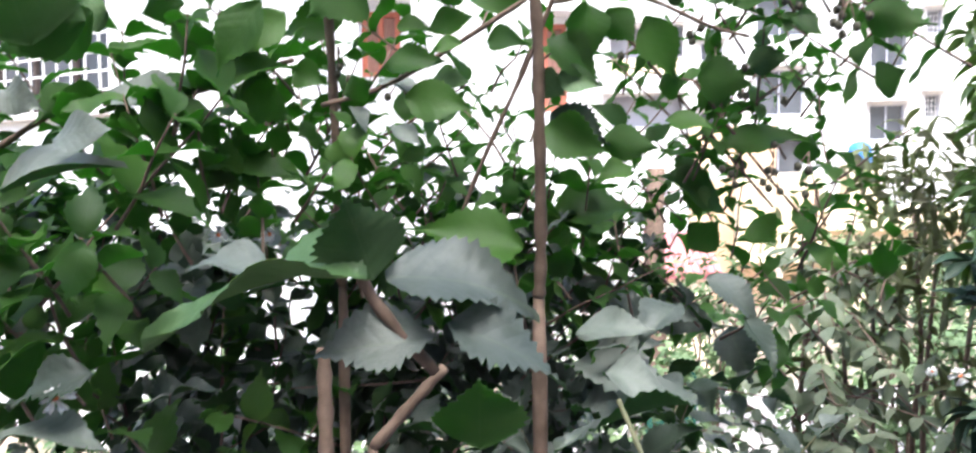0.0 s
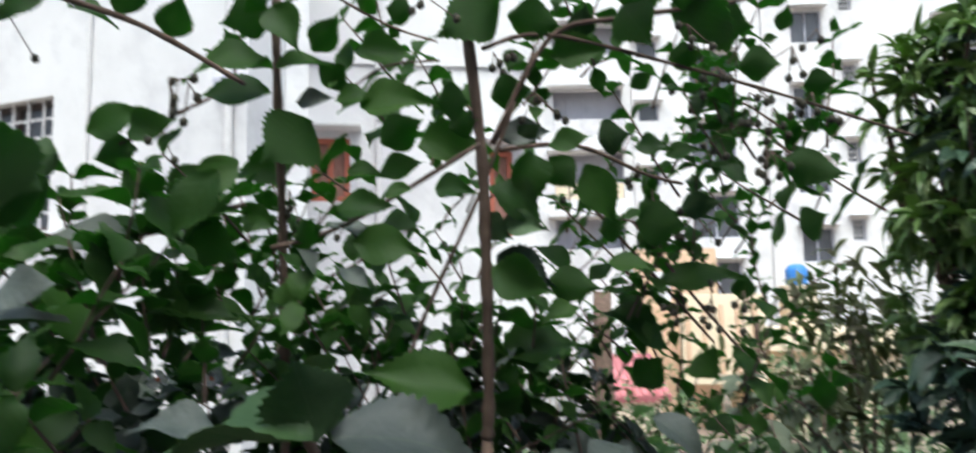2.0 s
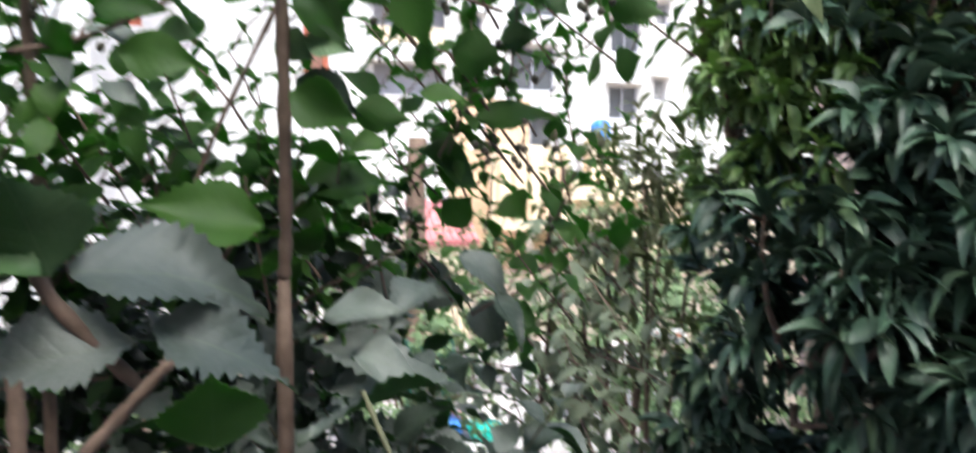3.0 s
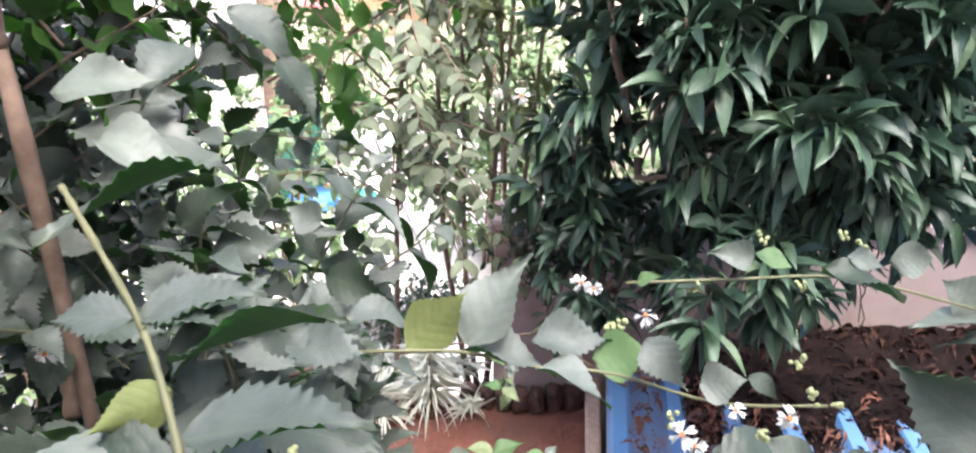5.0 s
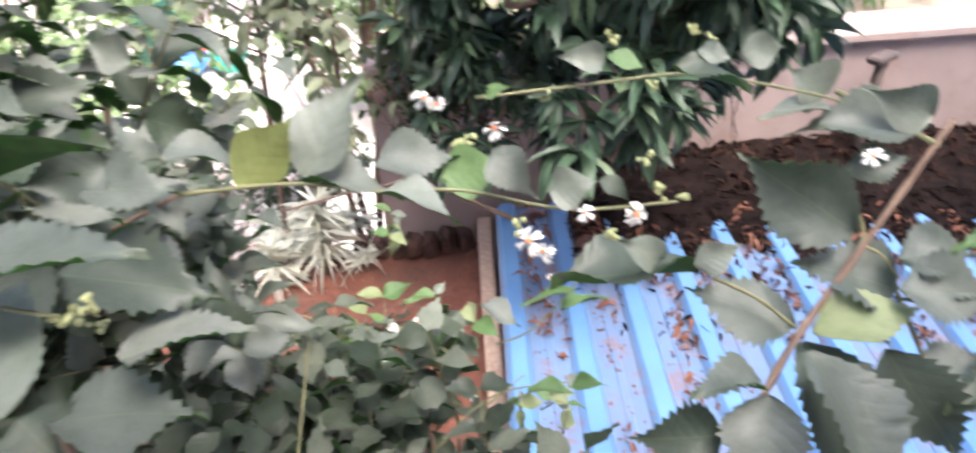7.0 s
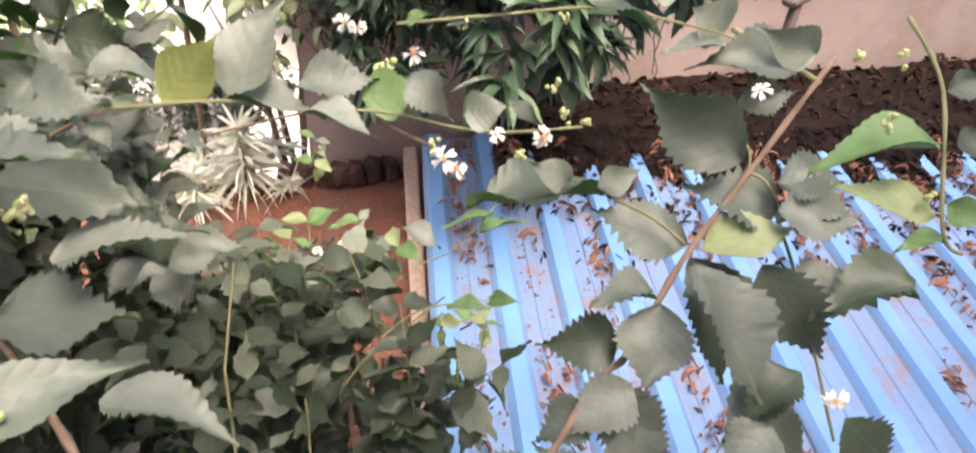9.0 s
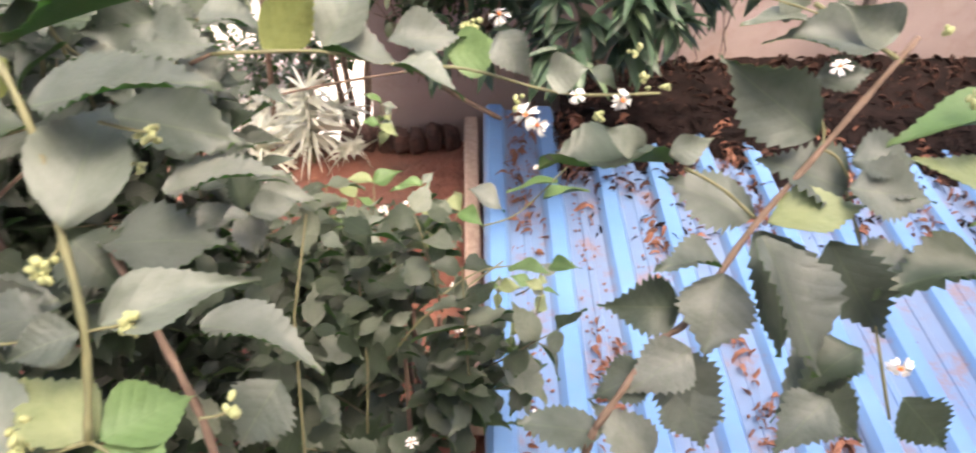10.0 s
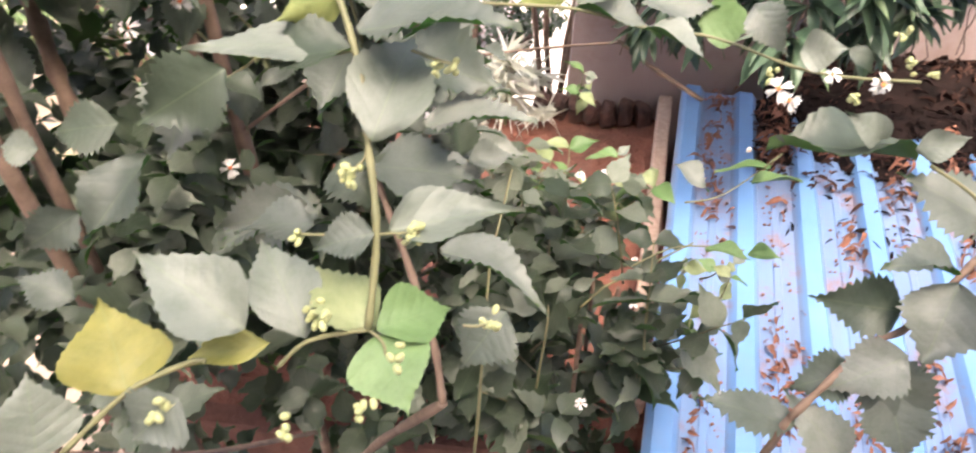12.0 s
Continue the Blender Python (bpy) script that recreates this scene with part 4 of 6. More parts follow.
leaf((-0.199, 0.771, 3.699), (-0.143, 0.766, 3.656), 0.064, -79, "LEAF_BACKLIT")
leaf((-0.145, 0.773, 3.671), (-0.072, 0.759, 3.680), 0.044, 59, "LEAF_BACKLIT")
leaf((-0.157, 0.777, 3.587), (-0.117, 0.753, 3.630), 0.043, -49, "LEAF_BACKLIT")
leaf((-0.104, 0.787, 3.590), (-0.019, 0.775, 3.593), 0.051, 74, "LEAF_BACKLIT")
leaf((-0.146, 0.793, 3.548), (-0.111, 0.777, 3.573), 0.047, -58, "LEAF_BACKLIT")
leaf((-0.200, 0.763, 3.561), (-0.131, 0.734, 3.564), 0.044, 50, "LEAF_BACKLIT")
leaf((-0.097, 0.762, 3.642), (-0.067, 0.741, 3.654), 0.038, -52, "LEAF_BACKLIT")
leaf((-0.061, 0.774, 3.646), (-0.019, 0.763, 3.637), 0.039, -71, "LEAF_BACKLIT")
leaf((-0.044, 0.780, 3.609), (-0.061, 0.768, 3.622), 0.017, 53, "LEAF_BACKLIT")
leaf((-0.177, 0.780, 3.519), (-0.133, 0.756, 3.525), 0.030, 81, "LEAF_PALE")
leaf((-0.128, 0.778, 3.522), (-0.069, 0.755, 3.524), 0.038, 60, "LEAF_BACKLIT")
leaf((-0.094, 0.766, 3.510), (0.004, 0.733, 3.517), 0.061, 55, "LEAF_BACKLIT")
leaf((-0.071, 0.797, 3.471), (-0.008, 0.777, 3.500), 0.055, -70, "LEAF_BACKLIT")
leaf((-0.071, 0.789, 3.431), (-0.013, 0.764, 3.442), 0.038, 78, "LEAF_BACKLIT")
leaf((-0.112, 0.791, 3.432), (-0.062, 0.770, 3.424), 0.033, 52, "LEAF_BACKLIT")
leaf((-0.155, 0.770, 3.491), (-0.219, 0.752, 3.427), 0.091, 85, "LEAF_BACKLIT")
leaf((-0.181, 0.811, 3.449), (-0.272, 0.807, 3.433), 0.055, -83, "LEAF_BACKLIT")
stalk((-0.143, 0.758, 3.665), (-0.060, 0.763, 3.620), (0.006, 0.764, 3.598), 0.002, 0.0015, STEM_BROWN)
stalk((-0.111, 0.778, 3.535), (-0.061, 0.771, 3.567), (0.009, 0.768, 3.575), 0.002, 0.0015, STEM_BROWN)
stalk((-0.364, 0.698, 3.445), (-0.304, 0.691, 3.478), (-0.259, 0.686, 3.499), 0.003, 0.002, STEM_BROWN)
leaf((-0.401, 0.697, 3.461), (-0.328, 0.674, 3.485), 0.048, 80, "LEAF_BACKLIT")
leaf((-0.351, 0.682, 3.457), (-0.291, 0.652, 3.472), 0.040, 85, "LEAF_BACKLIT")
leaf((-0.396, 0.706, 3.432), (-0.330, 0.687, 3.443), 0.046, -71, "LEAF_BACKLIT")
leaf((-0.328, 0.705, 3.420), (-0.368, 0.697, 3.378), 0.046, 78, "LEAF_BACKLIT")
leaf((-0.269, 0.707, 3.423), (-0.318, 0.704, 3.363), 0.054, 74, "LEAF_BACKLIT")
leaf((-0.225, 0.677, 3.425), (-0.283, 0.657, 3.372), 0.048, -74, "LEAF_BACKLIT")
leaf((-0.436, 0.711, 3.434), (-0.482, 0.701, 3.432), 0.046, 80, "LEAF_YOUNG")
stalk((-0.582, 0.730, 3.280), (-0.470, 0.718, 3.337), (-0.358, 0.714, 3.339), (-0.223, 0.705, 3.377), 0.004, 0.003, STEM_BROWN)
stalk((-0.194, 0.712, 3.325), (-0.104, 0.705, 3.353), (0.054, 0.686, 3.446), 0.003, 0.003, STEM_BROWN)
leaf((-0.437, 0.703, 3.339), (-0.329, 0.675, 3.335), 0.066, 47, "LEAF_PALE")
leaf((-0.349, 0.719, 3.261), (-0.229, 0.694, 3.263), 0.073, 39, "LEAF_BACKLIT")
leaf((-0.365, 0.735, 3.321), (-0.317, 0.733, 3.275), 0.047, 77, "LEAF_BACKLIT")
leaf((-0.289, 0.704, 3.348), (-0.221, 0.686, 3.309), 0.060, 79, "LEAF_BACKLIT")
leaf((-0.314, 0.690, 3.354), (-0.219, 0.655, 3.370), 0.060, 62, "LEAF_BACKLIT")
leaf((-0.480, 0.708, 3.351), (-0.519, 0.693, 3.307), 0.038, 82, "LEAF_BACKLIT")
leaf((-0.468, 0.703, 3.306), (-0.474, 0.667, 3.347), 0.041, 43, "LEAF_BACKLIT")
leaf((-0.337, 0.717, 3.350), (-0.457, 0.708, 3.329), 0.072, -40, "LEAF_BACKLIT")
leaf((-0.222, 0.702, 3.365), (-0.182, 0.684, 3.344), 0.038, 79, "LEAF_BACKLIT")
leaf((-0.167, 0.705, 3.339), (-0.120, 0.682, 3.350), 0.032, -79, "LEAF_BACKLIT")
leaf((-0.118, 0.698, 3.367), (-0.051, 0.673, 3.378), 0.043, 64, "LEAF_BACKLIT")
leaf((-0.095, 0.687, 3.329), (-0.016, 0.656, 3.318), 0.051, 73, "LEAF_BACKLIT")
leaf((-0.067, 0.713, 3.353), (-0.015, 0.698, 3.358), 0.033, 42, "LEAF_BACKLIT")
leaf((-0.029, 0.692, 3.391), (-0.065, 0.673, 3.385), 0.024, -44, "LEAF_BACKLIT")
leaf((0.000, 0.673, 3.390), (0.045, 0.642, 3.385), 0.033, 57, "LEAF_BACKLIT")
leaf((-0.127, 0.713, 3.354), (-0.067, 0.701, 3.337), 0.038, 25, "LEAF_PALE")
leaf((-0.163, 0.705, 3.324), (-0.131, 0.688, 3.293), 0.028, 9, "LEAF_PALE")
leaf((-0.111, 0.698, 3.301), (-0.073, 0.673, 3.278), 0.030, 23, "LEAF_PALE")
leaf((-0.187, 0.718, 3.280), (-0.162, 0.702, 3.258), 0.030, 62, "LEAF_BACKLIT")
leaf((-0.206, 0.735, 3.304), (-0.227, 0.732, 3.289), 0.027, 87, "LEAF_BACKLIT")
leaf((-0.134, 0.713, 3.243), (-0.110, 0.690, 3.236), 0.030, 74, "LEAF_BACKLIT")
leaf((-0.075, 0.704, 3.271), (-0.102, 0.682, 3.257), 0.022, -76, "LEAF_BACKLIT")
leaf((-0.338, 0.407, 3.269), (-0.283, 0.384, 3.278), 0.036, 60, "LEAF_PALE")
leaf((-0.383, 0.416, 3.229), (-0.286, 0.389, 3.261), 0.062, 36, "LEAF_PALE")
leaf((-0.377, 0.411, 3.307), (-0.344, 0.398, 3.291), 0.030, 67, "LEAF_PALE")
leaf((-0.244, 0.220, 3.305), (-0.253, 0.196, 3.368), 0.069, 50, "LEAF_BACKLIT")
leaf((-0.220, 0.228, 3.319), (-0.291, 0.221, 3.323), 0.043, 83, "LEAF_BACKLIT")
stalk((0.025, 0.678, 3.696), (0.056, 0.714, 3.459), (0.063, 0.737, 3.315), (0.066, 0.763, 3.147), (0.064, 0.773, 3.086), 0.0065, 0.008, STEM_BROWN)
stalk((0.099, 0.706, 3.503), (0.055, 0.725, 3.391), (-0.008, 0.748, 3.255), (-0.036, 0.761, 3.180), (-0.053, 0.773, 3.104), 0.0025, 0.003, STEM_BROWN)
stalk((0.058, 0.697, 3.566), (0.135, 0.692, 3.584), (0.288, 0.693, 3.551), (0.442, 0.695, 3.510), (0.609, 0.698, 3.461), 0.003, 0.002, STEM_BROWN)
stalk((0.079, 0.716, 3.444), (0.172, 0.712, 3.450), (0.263, 0.715, 3.414), (0.310, 0.716, 3.402), 0.003, 0.002, STEM_BROWN)
stalk((0.071, 0.715, 3.452), (0.142, 0.693, 3.580), (0.235, 0.686, 3.605), (0.390, 0.678, 3.629), (0.482, 0.670, 3.665), 0.004, 0.0025, STEM_BROWN)
leaf((0.081, 0.683, 3.621), (-0.008, 0.673, 3.562), 0.070, 77, "LEAF_BACKLIT")
leaf((0.045, 0.701, 3.670), (-0.045, 0.695, 3.680), 0.054, -81, "LEAF_BACKLIT")
leaf((0.090, 0.695, 3.609), (0.160, 0.680, 3.591), 0.051, -70, "LEAF_BACKLIT")
leaf((0.101, 0.701, 3.567), (0.091, 0.691, 3.536), 0.028, -45, "LEAF_BACKLIT")
leaf((0.070, 0.722, 3.513), (0.124, 0.709, 3.525), 0.048, -73, "LEAF_BACKLIT")
leaf((0.144, 0.707, 3.561), (0.219, 0.690, 3.574), 0.046, 90, "LEAF_BACKLIT")
leaf((0.179, 0.700, 3.582), (0.184, 0.680, 3.623), 0.036, -26, "LEAF_PALE")
leaf((0.228, 0.671, 3.615), (0.257, 0.653, 3.557), 0.058, 88, "LEAF_BACKLIT")
leaf((0.216, 0.666, 3.625), (0.297, 0.633, 3.641), 0.062, -67, "LEAF_BACKLIT")
leaf((0.287, 0.672, 3.627), (0.353, 0.645, 3.638), 0.054, -68, "LEAF_BACKLIT")
leaf((0.311, 0.686, 3.576), (0.350, 0.655, 3.635), 0.086, -65, "LEAF_BACKLIT")
leaf((0.342, 0.700, 3.609), (0.401, 0.691, 3.601), 0.072, -68, "LEAF_BACKLIT")
leaf((0.289, 0.692, 3.558), (0.335, 0.674, 3.552), 0.035, -73, "LEAF_BACKLIT")
leaf((0.374, 0.679, 3.545), (0.420, 0.652, 3.540), 0.045, -74, "LEAF_BACKLIT")
leaf((0.460, 0.687, 3.523), (0.495, 0.664, 3.518), 0.039, -76, "LEAF_BACKLIT")
leaf((0.439, 0.697, 3.595), (0.446, 0.682, 3.626), 0.024, -49, "LEAF_BACKLIT")
leaf((0.415, 0.699, 3.584), (0.433, 0.687, 3.585), 0.013, 87, "LEAF_BACKLIT")
leaf((0.494, 0.676, 3.587), (0.489, 0.652, 3.601), 0.017, -58, "LEAF_BACKLIT")
leaf((0.479, 0.721, 3.472), (0.491, 0.711, 3.490), 0.024, -75, "LEAF_BACKLIT")
leaf((0.244, 0.706, 3.523), (0.271, 0.689, 3.537), 0.024, -69, "LEAF_BACKLIT")
leaf((0.003, 0.705, 3.501), (0.047, 0.683, 3.499), 0.047, -75, "LEAF_BACKLIT")
leaf((-0.021, 0.740, 3.454), (0.069, 0.730, 3.467), 0.054, 79, "LEAF_BACKLIT")
leaf((0.018, 0.725, 3.474), (0.056, 0.710, 3.486), 0.040, -72, "LEAF_BACKLIT")
leaf((0.081, 0.729, 3.463), (0.146, 0.717, 3.475), 0.040, 77, "LEAF_PALE")
leaf((0.100, 0.727, 3.454), (0.134, 0.711, 3.478), 0.032, -70, "LEAF_PALE")
leaf((0.139, 0.704, 3.448), (0.187, 0.676, 3.457), 0.033, 71, "LEAF_BACKLIT")
leaf((0.207, 0.729, 3.461), (0.249, 0.720, 3.470), 0.048, -78, "LEAF_PALE")
leaf((0.117, 0.714, 3.443), (0.117, 0.707, 3.361), 0.049, -6, "LEAF_BACKLIT")
leaf((0.144, 0.733, 3.439), (0.181, 0.730, 3.398), 0.044, -79, "LEAF_BACKLIT")
leaf((0.184, 0.703, 3.424), (0.214, 0.688, 3.346), 0.050, 82, "LEAF_BACKLIT")
leaf((0.071, 0.721, 3.402), (0.143, 0.707, 3.357), 0.051, 62, "LEAF_BACKLIT")
leaf((0.085, 0.727, 3.360), (0.139, 0.708, 3.342), 0.035, 87, "LEAF_YOUNG")
leaf((0.056, 0.738, 3.361), (0.096, 0.728, 3.333), 0.040, 90, "LEAF_YOUNG")
leaf((0.068, 0.721, 3.299), (0.141, 0.694, 3.267), 0.058, 87, "LEAF_BACKLIT")
leaf((0.174, 0.756, 3.306), (0.126, 0.747, 3.330), 0.032, -74, "LEAF_BACKLIT")
leaf((0.138, 0.738, 3.283), (0.210, 0.717, 3.274), 0.047, -89, "LEAF_BACKLIT")
leaf((0.203, 0.721, 3.346), (0.235, 0.697, 3.347), 0.037, -84, "LEAF_BACKLIT")
leaf((0.255, 0.739, 3.359), (0.318, 0.728, 3.349), 0.060, -83, "LEAF_BACKLIT")
leaf((0.211, 0.716, 3.304), (0.262, 0.685, 3.301), 0.035, 40, "LEAF_BACKLIT")
leaf((0.038, 0.755, 3.216), (0.006, 0.735, 3.232), 0.031, 77, "LEAF_BACKLIT")
leaf((0.448, 0.721, 3.433), (0.527, 0.711, 3.414), 0.049, -86, "LEAF_BACKLIT")
leaf((0.472, 0.738, 3.348), (0.506, 0.726, 3.361), 0.048, -89, "LEAF_BACKLIT")
leaf((0.315, 0.738, 3.374), (0.367, 0.727, 3.383), 0.036, -85, "LEAF_PALE")
leaf((0.357, 0.713, 3.424), (0.395, 0.697, 3.401), 0.028, 43, "LEAF_BACKLIT")
leaf((0.290, 0.719, 3.438), (0.339, 0.703, 3.446), 0.031, 60, "LEAF_BACKLIT")
leaf((0.242, 0.688, 3.444), (0.276, 0.656, 3.440), 0.028, 54, "LEAF_BACKLIT")
leaf((0.175, 0.734, 3.252), (0.125, 0.713, 3.238), 0.033, -45, "LEAF_BACKLIT")
leaf((0.338, 0.897, 3.280), (0.452, 0.862, 3.308), 0.073, 35, "LEAF_BACKLIT")
leaf((0.249, 0.915, 3.241), (0.376, 0.899, 3.197), 0.065, 30, "LEAF_BACKLIT")
leaf((0.094, 0.933, 3.180), (0.236, 0.905, 3.206), 0.087, 46, "LEAF_BACKLIT")
leaf((0.471, 0.925, 3.255), (0.472, 0.907, 3.301), 0.038, -26, "LEAF_BACKLIT")
leaf((0.385, 0.898, 3.177), (0.406, 0.867, 3.145), 0.055, 62, "LEAF_BACKLIT")
leaf((0.300, 0.924, 3.133), (0.337, 0.889, 3.179), 0.055, -76, "LEAF_BACKLIT")
stalk((0.277, 0.910, 3.268), (0.350, 0.900, 3.320), (0.415, 0.891, 3.364), 0.002, 0.0015, STEM_BROWN)
stalk((0.296, 0.893, 3.375), (0.386, 0.908, 3.266), (0.485, 0.922, 3.156), 0.003, 0.002, STEM_BROWN)
stalk((0.179, 0.883, 3.458), (0.296, 0.900, 3.330), (0.421, 0.918, 3.193), 0.003, 0.002, STEM_BROWN)
leaf((-0.080, 0.294, 3.172), (-0.098, 0.283, 3.231), 0.060, 70)
leaf((-0.074, 0.305, 3.172), (0.027, 0.295, 3.176), 0.060, 23)
leaf((-0.042, 0.298, 3.133), (-0.127, 0.288, 3.130), 0.050, -38)
leaf((-0.034, 0.293, 3.144), (0.046, 0.276, 3.119), 0.050, 46)
leaf((-0.084, 0.292, 3.182), (-0.228, 0.277, 3.168), 0.086, -16, "LEAF_YOUNG")
leaf((-0.145, 0.305, 3.179), (-0.199, 0.298, 3.191), 0.033, -31, "LEAF_PALE")
stalk((-0.097, 0.304, 3.199), (-0.082, 0.302, 3.159), (-0.042, 0.299, 3.111), 0.004, 0.004, STEM_BROWN)
stalk((-0.189, 0.668, 3.048), (-0.188, 0.665, 2.991), (-0.187, 0.660, 2.907), 0.008, 0.009, STEM_BROWN)
stalk((-0.052, 0.665, 3.025), (-0.091, 0.663, 2.983), (-0.134, 0.661, 2.935), 0.006, 0.007, STEM_BROWN)
leaf((0.038, 0.671, 3.158), (-0.094, 0.658, 3.181), 0.080, -61, "LEAF_BACKLIT")
leaf((0.227, 0.638, 2.993), (0.059, 0.611, 2.969), 0.102, -4)
leaf((-0.014, 0.645, 2.938), (-0.013, 0.624, 3.028), 0.106, 180, "LEAF_BACKLIT")
leaf((-0.377, 0.530, 3.057), (-0.460, 0.520, 3.031), 0.051, -38)
leaf((-0.463, 0.523, 3.001), (-0.360, 0.509, 3.013), 0.061, 8, "LEAF_PALE")
leaf((-0.227, 0.252, 3.329), (-0.274, 0.242, 3.304), 0.039, 73, "LEAF_BACKLIT")
leaf((-0.133, 0.249, 3.334), (-0.161, 0.237, 3.295), 0.029, -59, "LEAF_BACKLIT")
stalk((0.102, 0.442, 3.050), (0.110, 0.427, 3.029), (0.128, 0.389, 2.980), (0.134, 0.367, 2.944), 0.0022, 0.0022, STEM_GREEN)
leaf((0.126, 0.383, 2.977), (0.075, 0.404, 2.991), 0.034, -31)
leaf((0.131, 0.396, 2.971), (0.201, 0.367, 2.995), 0.047, 16)
leaf((0.132, 0.378, 2.978), (0.176, 0.345, 2.990), 0.034, 9)
leaf((0.141, 0.362, 2.956), (0.232, 0.317, 2.993), 0.064, -5)
stalk((0.295, 0.480, 2.850), (0.375, 0.436, 2.851), (0.429, 0.400, 2.840), (0.489, 0.364, 2.835), (0.564, 0.311, 2.813), (0.648, 0.264, 2.811), 0.0018, 0.0014, STEM_GREEN)
leaf((0.335, 0.463, 2.853), (0.389, 0.446, 2.904), 0.050, -117, "LEAF_OLIVE")
leaf((0.387, 0.447, 2.848), (0.453, 0.449, 2.928), 0.061, 26, "LEAF_PALE")
leaf((0.437, 0.419, 2.853), (0.500, 0.381, 2.860), 0.044, 18)
leaf((0.381, 0.443, 2.846), (0.453, 0.397, 2.850), 0.050, -6)
leaf((0.423, 0.389, 2.846), (0.470, 0.335, 2.843), 0.043, -9, "LEAF_PALE")
leaf((0.484, 0.389, 2.838), (0.534, 0.361, 2.846), 0.048, 56, "LEAF_YOUNG")
leaf((0.512, 0.354, 2.870), (0.521, 0.307, 2.841), 0.038, 44)
leaf((0.543, 0.315, 2.837), (0.565, 0.283, 2.852), 0.037, 60, "LEAF_PALE")
leaf((0.595, 0.309, 2.832), (0.610, 0.283, 2.823), 0.019, 22)
stalk((0.574, 0.458, 2.861), (0.667, 0.409, 2.865), (0.766, 0.356, 2.868), (0.858, 0.293, 2.846), (0.904, 0.260, 2.831), 0.0018, 0.0014, STEM_GREEN)
leaf((0.690, 0.402, 2.889), (0.641, 0.412, 2.900), 0.031, -69, "LEAF_PALE")
leaf((0.700, 0.411, 2.887), (0.726, 0.378, 2.880), 0.025, 21, "LEAF_YOUNG")
leaf((0.736, 0.357, 2.882), (0.781, 0.293, 2.871), 0.047, 8)
leaf((0.767, 0.355, 2.892), (0.783, 0.319, 2.893), 0.023, 30, "LEAF_PALE")
leaf((0.825, 0.345, 2.878), (0.865, 0.316, 2.884), 0.039, 64, "LEAF_PALE")
leaf((0.900, 0.279, 2.838), (0.862, 0.303, 2.862), 0.061, -82, "LEAF_PALE")
leaf((0.892, 0.273, 2.828), (0.814, 0.304, 2.833), 0.050, 4, "LEAF_PALE")
leaf((0.579, 0.446, 2.865), (0.590, 0.424, 2.882), 0.018, 38, "LEAF_YOUNG")
leaf((0.651, 0.418, 2.861), (0.609, 0.426, 2.865), 0.025, -2)
leaf((0.100, 0.690, 3.055), (0.180, 0.655, 3.080), 0.055, 35, "LEAF_PALE")
leaf((0.225, 0.710, 3.085), (0.160, 0.655, 3.060), 0.052, -12)
leaf((0.265, 0.730, 3.115), (0.325, 0.690, 3.080), 0.046, 20)
leaf((0.305, 0.710, 3.070), (0.335, 0.670, 3.010), 0.044, 10)
leaf((0.125, 0.650, 3.020), (0.200, 0.615, 3.012), 0.050, 25, "LEAF_PALE")
leaf((0.191, 0.736, 2.893), (0.249, 0.701, 2.941), 0.049, 51)
leaf((0.109, 0.793, 2.933), (0.207, 0.719, 2.958), 0.074, 18)
leaf((0.213, 0.719, 2.858), (0.287, 0.677, 2.893), 0.054, 45)
leaf((0.104, 0.842, 2.982), (0.239, 0.743, 2.978), 0.099, 10)
leaf((0.152, 1.162, 2.929), (0.261, 1.106, 2.998), 0.102, -88, "LEAF_PALE")
leaf((0.080, 1.228, 2.925), (0.034, 1.275, 2.996), 0.094, -44, "LEAF_PALE")
leaf((0.291, 1.114, 3.019), (0.371, 1.015, 3.000), 0.082, 70, "LEAF_PALE")
leaf((0.410, 1.076, 2.986), (0.426, 1.005, 2.906), 0.075, 28)
leaf((0.327, 0.680, 2.890), (0.294, 0.695, 2.913), 0.041, -66)
leaf((0.317, 0.644, 2.848), (0.362, 0.584, 2.834), 0.047, 52)
leaf((0.209, 0.661, 2.751), (0.343, 0.594, 2.805), 0.094, 8)
leaf((0.282, 0.662, 2.797), (0.391, 0.605, 2.823), 0.074, 21)
stalk((0.988, 0.187, 2.815), (0.850, 0.180, 2.719), (0.745, 0.175, 2.646), (0.658, 0.160, 2.575), (0.617, 0.165, 2.553), (0.528, 0.153, 2.484), 0.0035, 0.0045, STEM_BROWN)
stalk((0.850, 0.180, 2.719), (0.861, 0.165, 2.712), (0.864, 0.144, 2.695), 0.002, 0.0015, STEM_GREEN)
stalk((0.858, 0.207, 2.749), (0.861, 0.192, 2.736), (0.850, 0.180, 2.719), 0.002, 0.0015, STEM_GREEN)
stalk((0.902, 0.275, 2.840), (0.933, 0.228, 2.817), (0.962, 0.182, 2.794), 0.003, 0.003, STEM_GREEN)
stalk((0.714, 0.256, 2.699), (0.740, 0.220, 2.683), (0.758, 0.181, 2.660), 0.002, 0.002, STEM_GREEN)
stalk((0.857, 0.138, 2.684), (0.842, 0.072, 2.614), (0.804, -0.033, 2.494), 0.002, 0.002, STEM_GREEN)
leaf((0.845, 0.191, 2.734), (0.771, 0.289, 2.804), 0.089, -69)
leaf((0.875, 0.229, 2.771), (0.931, 0.188, 2.791), 0.043, 42)
